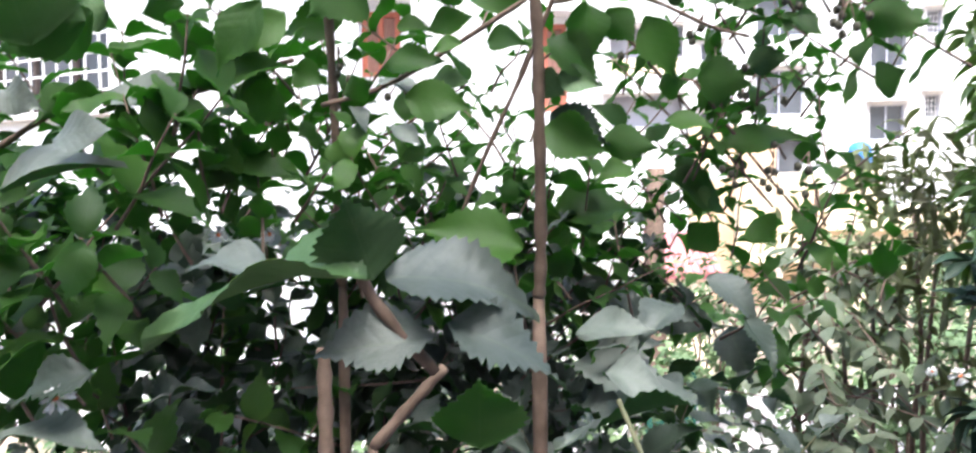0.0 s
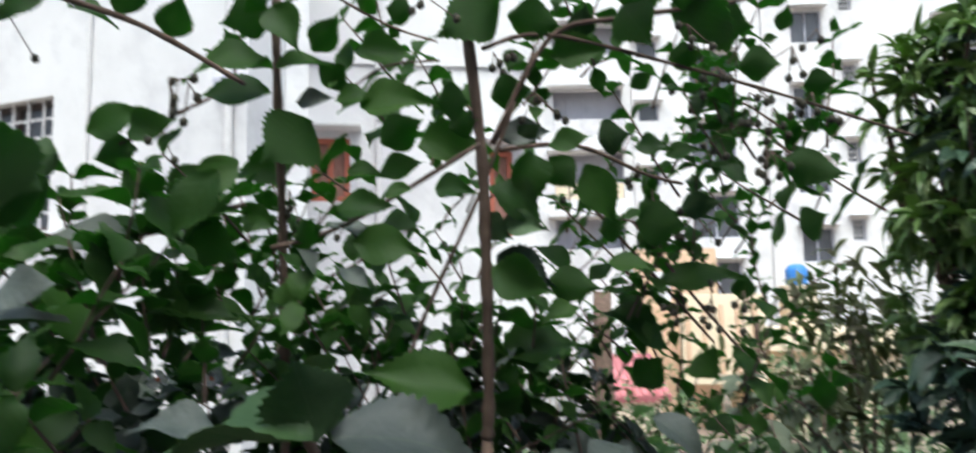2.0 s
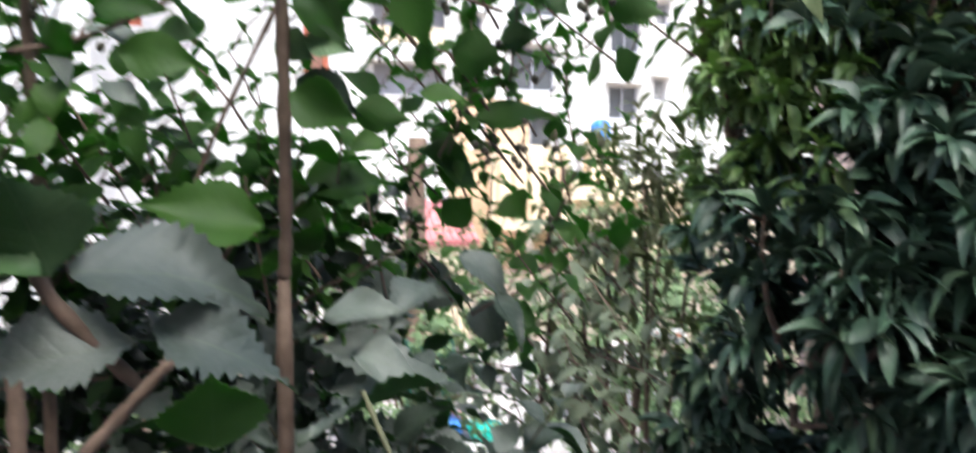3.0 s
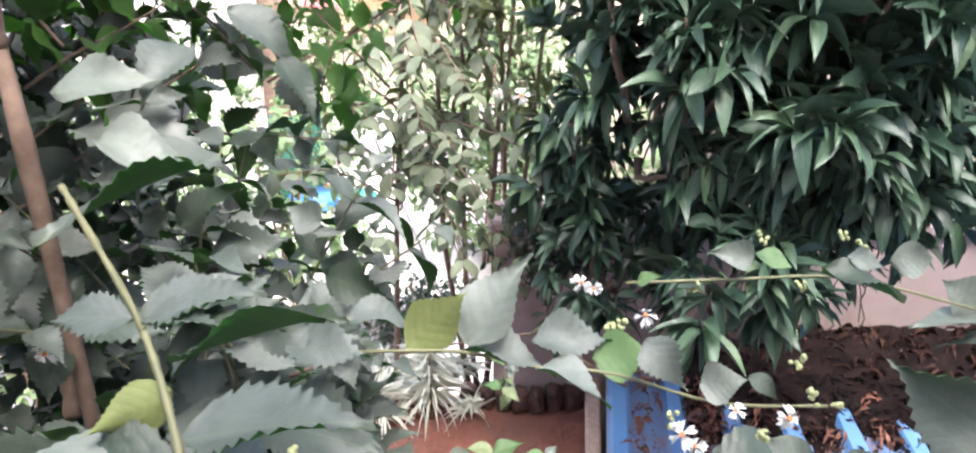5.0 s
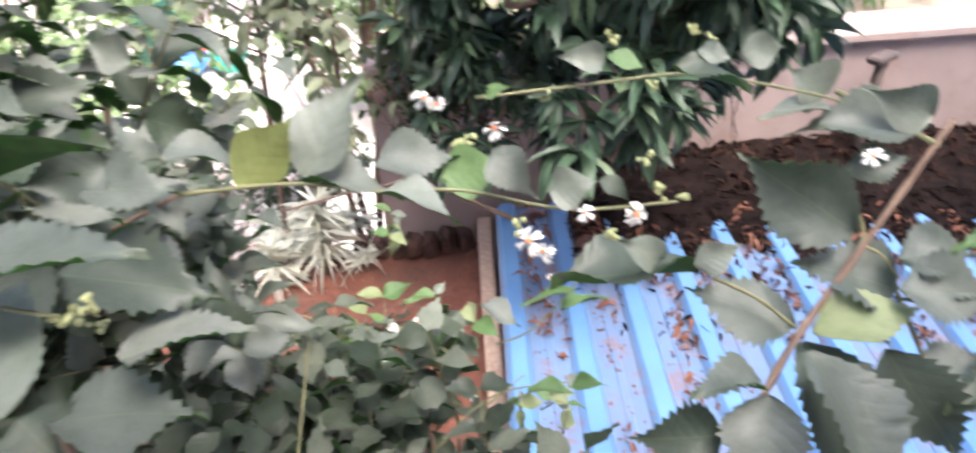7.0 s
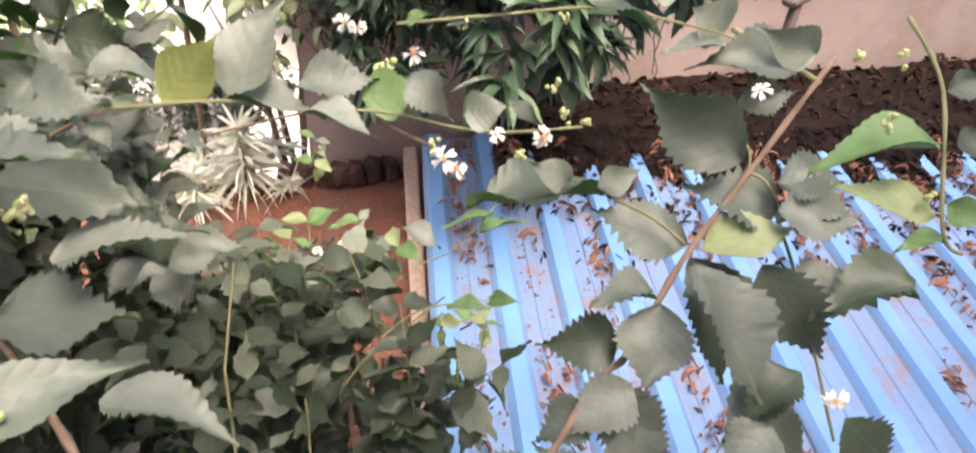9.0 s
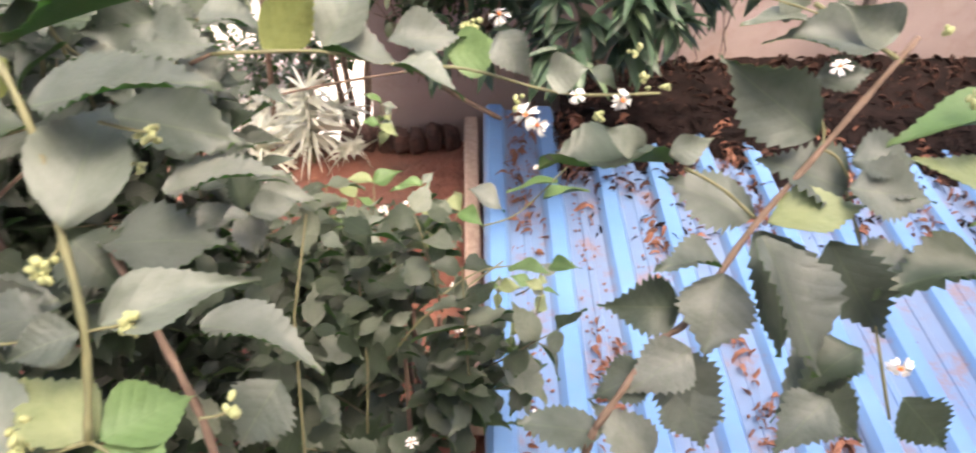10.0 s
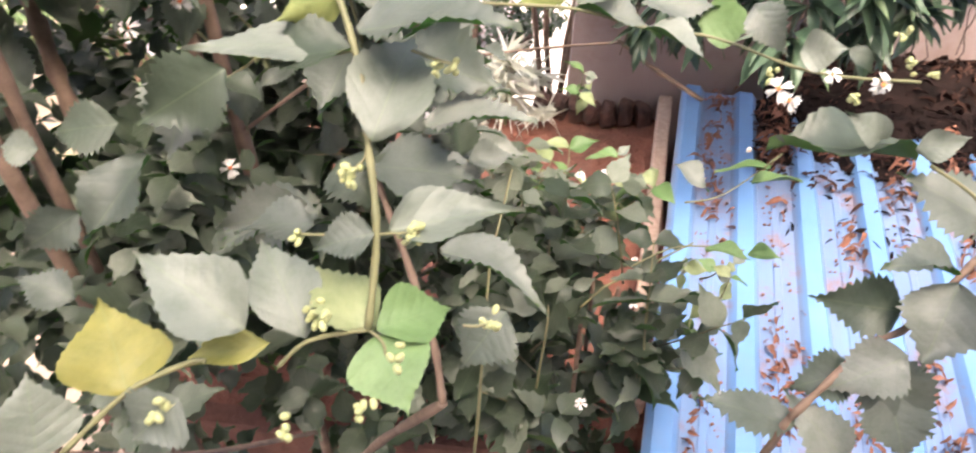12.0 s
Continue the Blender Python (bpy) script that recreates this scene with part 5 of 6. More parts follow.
leaf((0.857, 0.147, 2.720), (0.905, 0.095, 2.745), 0.062, 25)
leaf((0.871, 0.142, 2.675), (0.800, 0.221, 2.710), 0.086, -32)
leaf((0.902, 0.101, 2.709), (0.823, 0.112, 2.709), 0.047, -35)
leaf((0.762, 0.166, 2.662), (0.853, 0.107, 2.699), 0.068, 0, "LEAF_VARIED")
leaf((0.772, 0.189, 2.647), (0.702, 0.275, 2.680), 0.074, -38)
leaf((0.770, 0.175, 2.639), (0.751, 0.062, 2.533), 0.093, 2)
leaf((0.788, 0.027, 2.547), (0.679, 0.055, 2.531), 0.067, 16)
leaf((0.813, 0.115, 2.649), (0.799, 0.007, 2.574), 0.082, 47)
leaf((0.834, 0.084, 2.618), (0.900, 0.035, 2.640), 0.07, 15)
leaf((0.661, 0.177, 2.577), (0.581, 0.222, 2.580), 0.067, -42)
leaf((0.704, 0.163, 2.616), (0.636, 0.117, 2.560), 0.083, 7)
leaf((0.694, 0.170, 2.634), (0.620, 0.199, 2.655), 0.052, 7)
leaf((0.610, 0.160, 2.519), (0.539, 0.180, 2.501), 0.057, -29)
leaf((0.621, 0.158, 2.537), (0.643, 0.070, 2.488), 0.077, 42)
leaf((0.577, 0.105, 2.446), (0.537, 0.176, 2.495), 0.057, -40)
leaf((0.630, 0.131, 2.515), (0.619, 0.067, 2.464), 0.070, 33)
leaf((0.541, 0.151, 2.464), (0.458, 0.218, 2.480), 0.063, -9)
leaf((0.726, 0.050, 2.520), (0.770, -0.041, 2.490), 0.062, 19)
leaf((0.941, 0.204, 2.804), (0.848, 0.278, 2.837), 0.073, -17)
leaf((0.957, 0.197, 2.825), (0.894, 0.237, 2.858), 0.054, -81, "LEAF_PALE")
leaf((0.668, 0.285, 2.726), (0.627, 0.303, 2.757), 0.034, -73, "LEAF_PALE")
leaf((0.691, 0.264, 2.719), (0.718, 0.234, 2.748), 0.034, 58, "LEAF_PALE")
leaf((0.718, 0.275, 2.693), (0.590, 0.361, 2.698), 0.091, 22)
stalk((0.687, 0.567, 2.395), (0.743, 0.546, 2.412), (0.833, 0.543, 2.468), 0.0015, 0.0012, STEM_GREEN)
stalk((0.592, 0.543, 2.310), (0.663, 0.527, 2.343), (0.748, 0.476, 2.351), 0.0015, 0.0012, STEM_GREEN)
leaf((0.819, 0.544, 2.447), (0.735, 0.575, 2.449), 0.053, 22, "LEAF_YOUNG")
leaf((0.798, 0.550, 2.413), (0.863, 0.517, 2.438), 0.046, -19, "LEAF_YOUNG")
leaf((0.702, 0.627, 2.424), (0.735, 0.567, 2.407), 0.042, -6)
leaf((0.686, 0.495, 2.359), (0.722, 0.445, 2.390), 0.041, -9, "LEAF_YOUNG")
leaf((0.741, 0.462, 2.359), (0.764, 0.422, 2.389), 0.032, 15, "LEAF_YOUNG")
stalk((0.130, 0.326, 2.999), (0.133, 0.302, 2.979), (0.134, 0.265, 2.946), (0.127, 0.231, 2.911), (0.118, 0.195, 2.872), (0.099, 0.162, 2.829), 0.002, 0.0025, STEM_GREEN)
stalk((0.099, 0.162, 2.829), (0.077, 0.171, 2.823), (0.060, 0.176, 2.816), (0.043, 0.174, 2.804), 0.0016, 0.0014, STEM_GREEN)
stalk((0.118, 0.195, 2.872), (0.094, 0.208, 2.868), (0.075, 0.219, 2.866), 0.001, 0.0009, STEM_GREEN)
stalk((0.118, 0.195, 2.872), (0.130, 0.189, 2.874), (0.141, 0.183, 2.876), 0.001, 0.0009, STEM_GREEN)
stalk((0.127, 0.231, 2.911), (0.122, 0.227, 2.903), (0.111, 0.227, 2.896), 0.001, 0.0009, STEM_GREEN)
stalk((0.075, 0.302, 2.942), (0.104, 0.284, 2.944), (0.133, 0.271, 2.951), 0.001, 0.0012, STEM_GREEN)
stalk((0.164, 0.253, 2.954), (0.174, 0.243, 2.952), (0.182, 0.236, 2.951), 0.001, 0.0009, STEM_GREEN)
stalk((0.099, 0.162, 2.829), (0.105, 0.153, 2.824), (0.104, 0.145, 2.817), 0.001, 0.0009, STEM_GREEN)
stalk((0.150, 0.136, 2.839), (0.156, 0.133, 2.839), (0.162, 0.130, 2.841), 0.001, 0.0009, STEM_GREEN)
leaf((0.129, 0.287, 2.945), (0.039, 0.303, 2.961), 0.035, -24, "LEAF_PALE")
leaf((0.137, 0.299, 2.976), (0.093, 0.301, 2.959), 0.028, 122, "LEAF_OLIVE")
leaf((0.133, 0.272, 2.950), (0.069, 0.301, 2.946), 0.042, -11)
leaf((0.128, 0.226, 2.917), (0.178, 0.278, 2.960), 0.054, 16, "LEAF_PALE")
leaf((0.138, 0.273, 2.961), (0.220, 0.226, 2.987), 0.058, 3)
leaf((0.116, 0.192, 2.876), (0.078, 0.197, 2.875), 0.028, -18)
leaf((0.126, 0.196, 2.871), (0.209, 0.177, 2.883), 0.039, 18, "LEAF_PALE")
leaf((0.104, 0.165, 2.825), (0.073, 0.223, 2.847), 0.042, -14, "LEAF_VARIED")
leaf((0.063, 0.180, 2.816), (0.055, 0.248, 2.854), 0.045, -3, "LEAF_PALE")
leaf((0.104, 0.160, 2.828), (0.161, 0.170, 2.823), 0.041, 23, "LEAF_YOUNG")
leaf((0.104, 0.161, 2.823), (0.106, 0.108, 2.811), 0.052, 6, "LEAF_YOUNG")
leaf((0.194, 0.433, 2.847), (0.277, 0.353, 2.842), 0.068, 19)
leaf((0.152, 0.384, 2.769), (0.243, 0.327, 2.786), 0.064, -5)
leaf((0.100, 0.368, 2.732), (0.029, 0.401, 2.733), 0.046, -15)
leaf((0.192, 0.299, 2.730), (0.265, 0.231, 2.735), 0.059, -13)
leaf((0.225, 0.234, 2.708), (0.172, 0.214, 2.682), 0.055, -28)
leaf((0.206, 0.369, 2.809), (0.284, 0.323, 2.840), 0.056, -3)
leaf((0.137, 0.399, 2.771), (0.157, 0.348, 2.748), 0.057, 21)
leaf((0.253, 0.437, 2.911), (0.190, 0.451, 2.910), 0.040, -65)
leaf((0.169, 0.497, 2.910), (0.225, 0.437, 2.918), 0.049, 11)
leaf((0.093, 0.541, 2.898), (0.144, 0.496, 2.916), 0.042, 27)
leaf((0.228, 0.440, 2.900), (0.273, 0.386, 2.909), 0.042, 17)
stalk((0.158, 0.369, 2.771), (0.164, 0.310, 2.721), (0.167, 0.256, 2.674), (0.161, 0.217, 2.634), 0.0032, 0.0035, STEM_BROWN)
stalk((-0.064, 0.129, 2.847), (-0.027, 0.136, 2.869), (0.004, 0.134, 2.880), (0.013, 0.131, 2.881), 0.0016, 0.0014, STEM_GREEN)
leaf((-0.027, 0.135, 2.868), (-0.028, 0.182, 2.899), 0.052, 8, "LEAF_YELLOW")
leaf((0.044, 0.138, 2.872), (-0.004, 0.141, 2.879), 0.020, -16, "LEAF_YELLOW")
leaf((0.035, 0.129, 2.898), (-0.004, 0.164, 2.938), 0.043, -20, "LEAF_PALE")
leaf((-0.076, 0.131, 2.845), (-0.068, 0.155, 2.882), 0.044, 30, "LEAF_PALE")
leaf((-0.004, 0.126, 2.865), (-0.034, 0.116, 2.853), 0.038, -40)
stalk((-0.181, 1.144, 2.643), (-0.172, 1.062, 2.568), (-0.160, 0.978, 2.493), 0.013, 0.013, STEM_BROWN)
stalk((0.048, 1.049, 2.646), (0.037, 0.996, 2.592), (0.032, 0.956, 2.551), 0.012, 0.012, STEM_BROWN)
leaf((-0.045, 0.556, 2.750), (-0.116, 0.572, 2.751), 0.052, -56)
leaf((0.030, 0.576, 2.784), (-0.010, 0.520, 2.721), 0.075, -32)
leaf((-0.103, 0.520, 2.686), (-0.168, 0.505, 2.660), 0.049, -55)
leaf((-0.023, 0.511, 2.739), (-0.100, 0.465, 2.693), 0.059, -4)
leaf((0.111, 0.431, 2.689), (0.012, 0.449, 2.679), 0.060, -4)
leaf((-0.125, 0.577, 2.727), (-0.166, 0.592, 2.735), 0.037, -48)
leaf((-0.127, 0.464, 2.628), (-0.173, 0.494, 2.652), 0.043, -30)
stalk((0.736, 0.056, 2.976), (0.732, 0.012, 2.937), (0.691, -0.038, 2.861), (0.694, -0.057, 2.848), 0.0018, 0.0015, STEM_GREEN)
leaf((0.722, -0.005, 2.902), (0.649, 0.056, 2.901), 0.056, 9, "LEAF_YOUNG")
leaf((0.702, -0.028, 2.861), (0.657, 0.032, 2.881), 0.046, -13, "LEAF_VARIED")
leaf((0.687, -0.034, 2.883), (0.684, -0.066, 2.883), 0.023, 61, "LEAF_YOUNG")
leaf((0.687, -0.042, 2.856), (0.652, -0.023, 2.861), 0.024, 3, "LEAF_YOUNG")
leaf((0.737, 0.011, 2.936), (0.756, -0.008, 2.950), 0.023, 56)
leaf((0.712, -0.018, 2.912), (0.716, -0.033, 2.929), 0.023, 69)
stalk((0.867, 1.863, 1.892), (1.063, 1.766, 1.932), (1.274, 1.655, 1.967), 0.004, 0.004, STEM_BROWN)
stalk((1.259, 1.669, 1.971), (1.319, 1.575, 1.923), (1.435, 1.419, 1.857), 0.006, 0.008, STEM_BROWN)
leaf((0.064, 0.517, 2.810), (-0.029, 0.508, 2.774), 0.077, -60)
leaf((0.103, 0.424, 2.709), (0.005, 0.439, 2.687), 0.060, -50)
leaf((0.078, 0.745, 3.316), (0.145, 0.715, 3.276), 0.057, 85)
leaf((0.922, -0.008, 2.648), (0.810, 0.056, 2.636), 0.077, 4)
leaf((0.772, 0.022, 2.585), (0.680, 0.044, 2.564), 0.058, 6)
leaf((0.831, 0.128, 2.706), (0.889, 0.055, 2.711), 0.072, 25)
leaf((0.638, 0.136, 2.561), (0.555, 0.148, 2.522), 0.065, -24)
leaf((0.723, 0.148, 2.675), (0.707, 0.020, 2.587), 0.092, -4)
leaf((0.796, -0.032, 2.540), (0.809, -0.098, 2.508), 0.062, 50)
leaf((0.717, 0.012, 2.551), (0.634, 0.012, 2.523), 0.063, -10)

flower((0.473, 0.261, 2.848), (-0.587, -0.606, 0.537), 0.0128)
flower((0.481, 0.254, 2.839), (-0.594, -0.590, 0.546), 0.0109)
flower((0.572, 0.245, 2.838), (-0.679, -0.532, 0.505), 0.0142)
flower((0.540, 0.271, 2.840), (-0.640, -0.577, 0.507), 0.0093)
flower((0.256, 0.493, 2.722), (-0.195, -0.783, 0.591), 0.0155)
flower((0.528, 0.244, 2.402), (-0.441, -0.380, 0.813), 0.0092)
flower((0.571, -0.052, 2.776), (-0.747, -0.113, 0.655), 0.0134)
flower((0.872, 0.207, 2.803), (-0.835, -0.358, 0.417), 0.0137)
flower((0.497, 0.430, 2.893), (-0.513, -0.725, 0.459), 0.0113)
flower((0.505, 0.422, 2.888), (-0.524, -0.712, 0.466), 0.0113)
flower((0.549, 0.397, 2.861), (-0.572, -0.657, 0.491), 0.0131)
flower((-0.409, 0.521, 3.036), (0.478, -0.846, 0.236), 0.0174)
flower((-0.407, 0.731, 3.216), (0.396, -0.918, 0.015), 0.0134)
flower((-0.324, 0.728, 3.174), (0.322, -0.945, 0.060), 0.0171)
flower((-0.263, 0.727, 3.174), (0.264, -0.963, 0.060), 0.0157)
flower((0.893, 1.290, 2.849), (-0.515, -0.830, 0.216), 0.0162)
flower((0.949, 1.288, 2.839), (-0.537, -0.815, 0.218), 0.0236)
flower((0.910, 0.931, 1.820), (-0.424, -0.553, 0.717), 0.0157)
flower((0.878, 0.865, 1.739), (-0.405, -0.515, 0.755), 0.0173)
flower((0.680, 0.872, 2.218), (-0.384, -0.661, 0.644), 0.0149)
flower((0.723, 0.847, 2.223), (-0.413, -0.646, 0.642), 0.0137)
flower((0.499, 0.488, 2.050), (-0.294, -0.452, 0.842), 0.0129)
flower((0.792, 0.571, 2.467), (-0.568, -0.571, 0.593), 0.0070)
flower((0.038, 0.764, 2.763), (0.114, -0.876, 0.469), 0.0166)
flower((-0.001, 0.963, 2.308), (0.074, -0.775, 0.628), 0.0149)
flower((0.041, 0.719, 2.545), (0.012, -0.795, 0.606), 0.0166)
flower((-0.038, 0.892, 2.677), (0.080, -0.891, 0.447), 0.0166)
bud_cluster((0.075, 0.219, 2.866))
bud_cluster((0.141, 0.183, 2.876))
bud_cluster((0.140, 0.187, 2.879))
bud_cluster((0.111, 0.227, 2.897))
bud_cluster((0.114, 0.223, 2.895))
bud_cluster((0.069, 0.185, 2.831))
bud_cluster((0.077, 0.178, 2.830))
bud_cluster((0.075, 0.186, 2.835))
bud_cluster((0.169, 0.141, 2.826))
bud_cluster((0.185, 0.244, 2.945))
bud_cluster((0.083, 0.297, 2.942))
bud_cluster((-0.017, 0.124, 2.862))
bud_cluster((-0.012, 0.125, 2.864))
bud_cluster((0.041, 0.100, 2.848))
bud_cluster((0.078, 0.092, 2.855))
bud_cluster((0.074, 0.144, 2.875))
bud_cluster((0.166, 0.123, 2.849))
bud_cluster((0.104, 0.113, 2.857))
bud_cluster((0.549, 0.250, 2.827))
bud_cluster((0.610, 0.230, 2.849))
bud_cluster((0.594, 0.245, 2.852))
bud_cluster((0.477, 0.278, 2.851))
bud_cluster((0.610, 0.276, 2.860))
bud_cluster((0.700, 0.402, 2.908))
bud_cluster((0.770, 0.364, 2.910))
bud_cluster((0.782, 0.353, 2.902))
bud_cluster((0.626, 0.417, 2.861))
bud_cluster((0.721, 0.367, 2.865))
bud_cluster((0.528, 0.403, 2.852))
bud_cluster((0.516, 0.410, 2.853))
bud_cluster((0.206, 0.435, 2.794))
bud_cluster((0.210, 0.461, 2.773))
bud_cluster((0.199, 0.314, 2.896))
bud_cluster((0.693, -0.019, 2.879))
bud_cluster((0.694, 0.025, 2.916))
bud_cluster((0.137, 0.218, 2.843))
bud_cluster((0.734, 0.045, 2.950))
bud_cluster((0.707, 0.070, 2.948))
capsules((-0.537, 0.677, 3.607))
capsules((-0.535, 0.680, 3.590))
capsules((-0.489, 0.680, 3.580))
capsules((-0.323, 0.695, 3.454))
capsules((-0.296, 0.687, 3.500))
capsules((-0.186, 0.783, 3.386))
capsules((0.459, 0.707, 3.559))
capsules((0.073, 0.700, 3.543))
capsules((0.126, 0.707, 3.493))
capsules((0.412, 0.720, 3.485))
capsules((0.435, 0.723, 3.465))
capsules((0.334, 0.717, 3.517))
capsules((0.404, 0.718, 3.501))
capsules((0.332, 0.813, 3.233))
capsules((0.378, 0.811, 3.240))
capsules((-0.533, 0.670, 3.647))
capsules((0.364, 0.727, 3.451))
capsules((0.492, 0.703, 3.581))
capsules((0.427, 0.728, 3.434))
capsules((-0.473, 0.671, 3.635))
capsules((0.416, 0.680, 3.471))
capsules((0.396, 0.683, 3.499))
capsules((0.353, 0.694, 3.526))
capsules((0.437, 0.668, 3.475))
capsules((0.127, 0.714, 3.494))
capsules((0.300, 0.647, 3.562))
capsules((0.405, 0.766, 3.248))
capsules((0.368, 0.780, 3.221))
capsules((0.454, 0.657, 3.484))
capsules((0.266, 0.751, 3.416))
capsules((0.347, 0.785, 3.354))
capsules((0.416, 0.691, 3.419))
capsules((-0.290, 0.635, 3.485))
capsules((-0.271, 0.641, 3.483))
capsules((0.480, 0.649, 3.455))
capsules((0.189, 0.776, 3.380))
capsules((0.090, 0.657, 3.529))
capsules((-0.012, 0.643, 3.590))
capsules((-0.113, 0.798, 3.342))

stalk((0.06, 0.82, 0.0), (0.07, 0.81, 1.2), (0.068, 0.79, 2.3), (0.064, 0.773, 3.09), 0.016, 0.0085, STEM_BROWN)
stalk((-0.16, 0.9, 0.0), (-0.18, 0.88, 1.4), (-0.2, 0.86, 2.4), (-0.198, 0.85, 3.1), 0.015, 0.0068, STEM_BROWN)
stalk((-0.15, 0.74, 0.0), (-0.17, 0.7, 1.5), (-0.187, 0.66, 2.91), 0.014, 0.009, STEM_BROWN)
stalk((-0.16, 0.72, 2.3), (-0.15, 0.68, 2.7), (-0.134, 0.661, 2.935), 0.008, 0.007, STEM_BROWN)
stalk((0.1, 0.8, 0.4), (0.3, 0.5, 1.2), (0.5, 0.2, 2.2), (0.528, 0.153, 2.484), 0.009, 0.0045, STEM_BROWN)
stalk((0.068, 0.785, 2.55), (0.2, 0.6, 2.75), (0.295, 0.48, 2.85), 0.003, 0.0018, STEM_BROWN)
stalk((0.07, 0.79, 1.5), (0.12, 0.45, 2.2), (0.161, 0.217, 2.634), 0.007, 0.005, STEM_BROWN)
stalk((0.06, 0.7, 1.9), (-0.04, 0.3, 2.55), (-0.064, 0.129, 2.847), 0.004, 0.0016, STEM_BROWN)


def shoots(mass, plant, mid, radii, n, size, rng, lift=0.4, spread=1.0, pairs=4, bark=None, gap=0.05, tilt=25, slim=1.0):
    """Leafy shoots inside an egg-shaped crown: opposite leaves in crossed pairs along a twig."""
    mid = Vector(mid)
    for i in range(n):
        while True:
            q = Vector((rng.uniform(-1, 1), rng.uniform(-1, 1), rng.uniform(-1, 1)))
            if q.length < 1:
                break
        p = mid + Vector((q.x * radii[0], q.y * radii[1], q.z * radii[2]))
        way = (Vector((rng.uniform(-1, 1), rng.uniform(-1, 1), rng.uniform(-0.2, 0.8) + lift)) + q * 0.6 * spread).normalized()
        side = way.cross(Vector((0, 0, 1))).normalized()
        tip = p + way * gap * pairs
        if bark:
            part("twig", into(rod(p - way * gap, tip - way * gap * 0.9, 0.0022, 0.001, steps=4, wob=0.004, rng=rng), plant), bark, plant)
        for k in range(pairs):
            node = p + way * gap * k
            arm = side if k % 2 else way.cross(side)
            for s in (1, -1):
                n1 = size * rng.uniform(0.7, 1.25) * (1 - 0.1 * k)
                out = (arm * s + way * rng.uniform(0.1, 0.6) + Vector((0, 0, rng.uniform(-0.38, 0.2)))).normalized()
                mass.lay(leaf_pose(node, node + out * n1, n1 * slim * rng.uniform(0.5, 0.66), rng.uniform(-tilt, tilt)))


rs = random.Random(31)
upper = Leaves(shrub, BACKLIT, 150, mass_label="crowded jasmine leaves, coloured greener as if backlit")
shoots(upper, shrub, (-0.48, 0.78, 3.02), (0.36, 0.22, 0.28), 26, 0.085, rs, bark=STEM_BROWN, lift=0.7, tilt=25)
shoots(crown, shrub, (-0.35, 1.1, 2.85), (0.7, 0.3, 0.36), 26, 0.085, rs, bark=STEM_BROWN, lift=0.7)
shoots(upper, shrub, (-0.3, 0.98, 3.12), (0.55, 0.25, 0.22), 24, 0.066, rs, bark=STEM_BROWN, lift=0.7, pairs=4, gap=0.045, tilt=16)
shoots(upper, shrub, (0.45, 1.2, 3.04), (0.35, 0.25, 0.15), 8, 0.07, rs, bark=STEM_BROWN, lift=0.7, pairs=3, gap=0.05, tilt=25)
shoots(upper, shrub, (0.3, 1.05, 3.1), (0.32, 0.25, 0.2), 8, 0.06, rs, bark=STEM_BROWN, lift=0.7, pairs=3, gap=0.05, tilt=16)
shoots(upper, shrub, (0.1, 1.0, 3.55), (0.6, 0.25, 0.16), 14, 0.06, rs, bark=STEM_BROWN, lift=0.7, pairs=3, gap=0.05, tilt=16)
shoots(upper, shrub, (-0.43, 0.62, 3.2), (0.2, 0.12, 0.14), 20, 0.07, rs, bark=STEM_BROWN, lift=0.7, pairs=3, gap=0.045, tilt=25)
shoots(upper, shrub, (-0.26, 0.8, 3.28), (0.2, 0.14, 0.12), 16, 0.066, rs, bark=STEM_BROWN, lift=0.7, pairs=3, gap=0.045, tilt=25)
shoots(upper, shrub, (-0.1, 0.98, 3.14), (0.24, 0.16, 0.1), 14, 0.066, rs, bark=STEM_BROWN, lift=0.7, pairs=3, gap=0.045, tilt=25)
shoots(upper, shrub, (0.38, 1.08, 3.18), (0.3, 0.2, 0.18), 18, 0.036, rs, bark=STEM_BROWN, lift=0.7, pairs=4, gap=0.034, tilt=25)
shoots(upper, shrub, (0.0, 1.1, 3.3), (0.4, 0.2, 0.25), 22, 0.04, rs, bark=STEM_BROWN, lift=0.7, pairs=3, gap=0.036, tilt=25)
shoots(upper, shrub, (0.55, 1.15, 3.5), (0.25, 0.2, 0.2), 14, 0.038, rs, bark=STEM_BROWN, lift=0.7, pairs=3, gap=0.036, tilt=25)
shoots(upper, shrub, (0.3, 0.9, 3.3), (0.16, 0.1, 0.1), 5, 0.06, rs, bark=STEM_BROWN, lift=0.7, pairs=4, gap=0.045, tilt=20)
shoots(upper, shrub, (0.42, 0.86, 3.4), (0.16, 0.1, 0.12), 9, 0.055, rs, bark=STEM_BROWN, lift=0.7, pairs=4, gap=0.045, tilt=20)
shoots(upper, shrub, (0.24, 0.92, 3.16), (0.2, 0.1, 0.07), 3, 0.07, rs, bark=STEM_BROWN, lift=0.7, pairs=3, gap=0.05, tilt=20)
shoots(upper, shrub, (0.55, 0.84, 3.5), (0.14, 0.1, 0.14), 7, 0.055, rs, bark=STEM_BROWN, lift=0.7, pairs=4, gap=0.045, tilt=20)
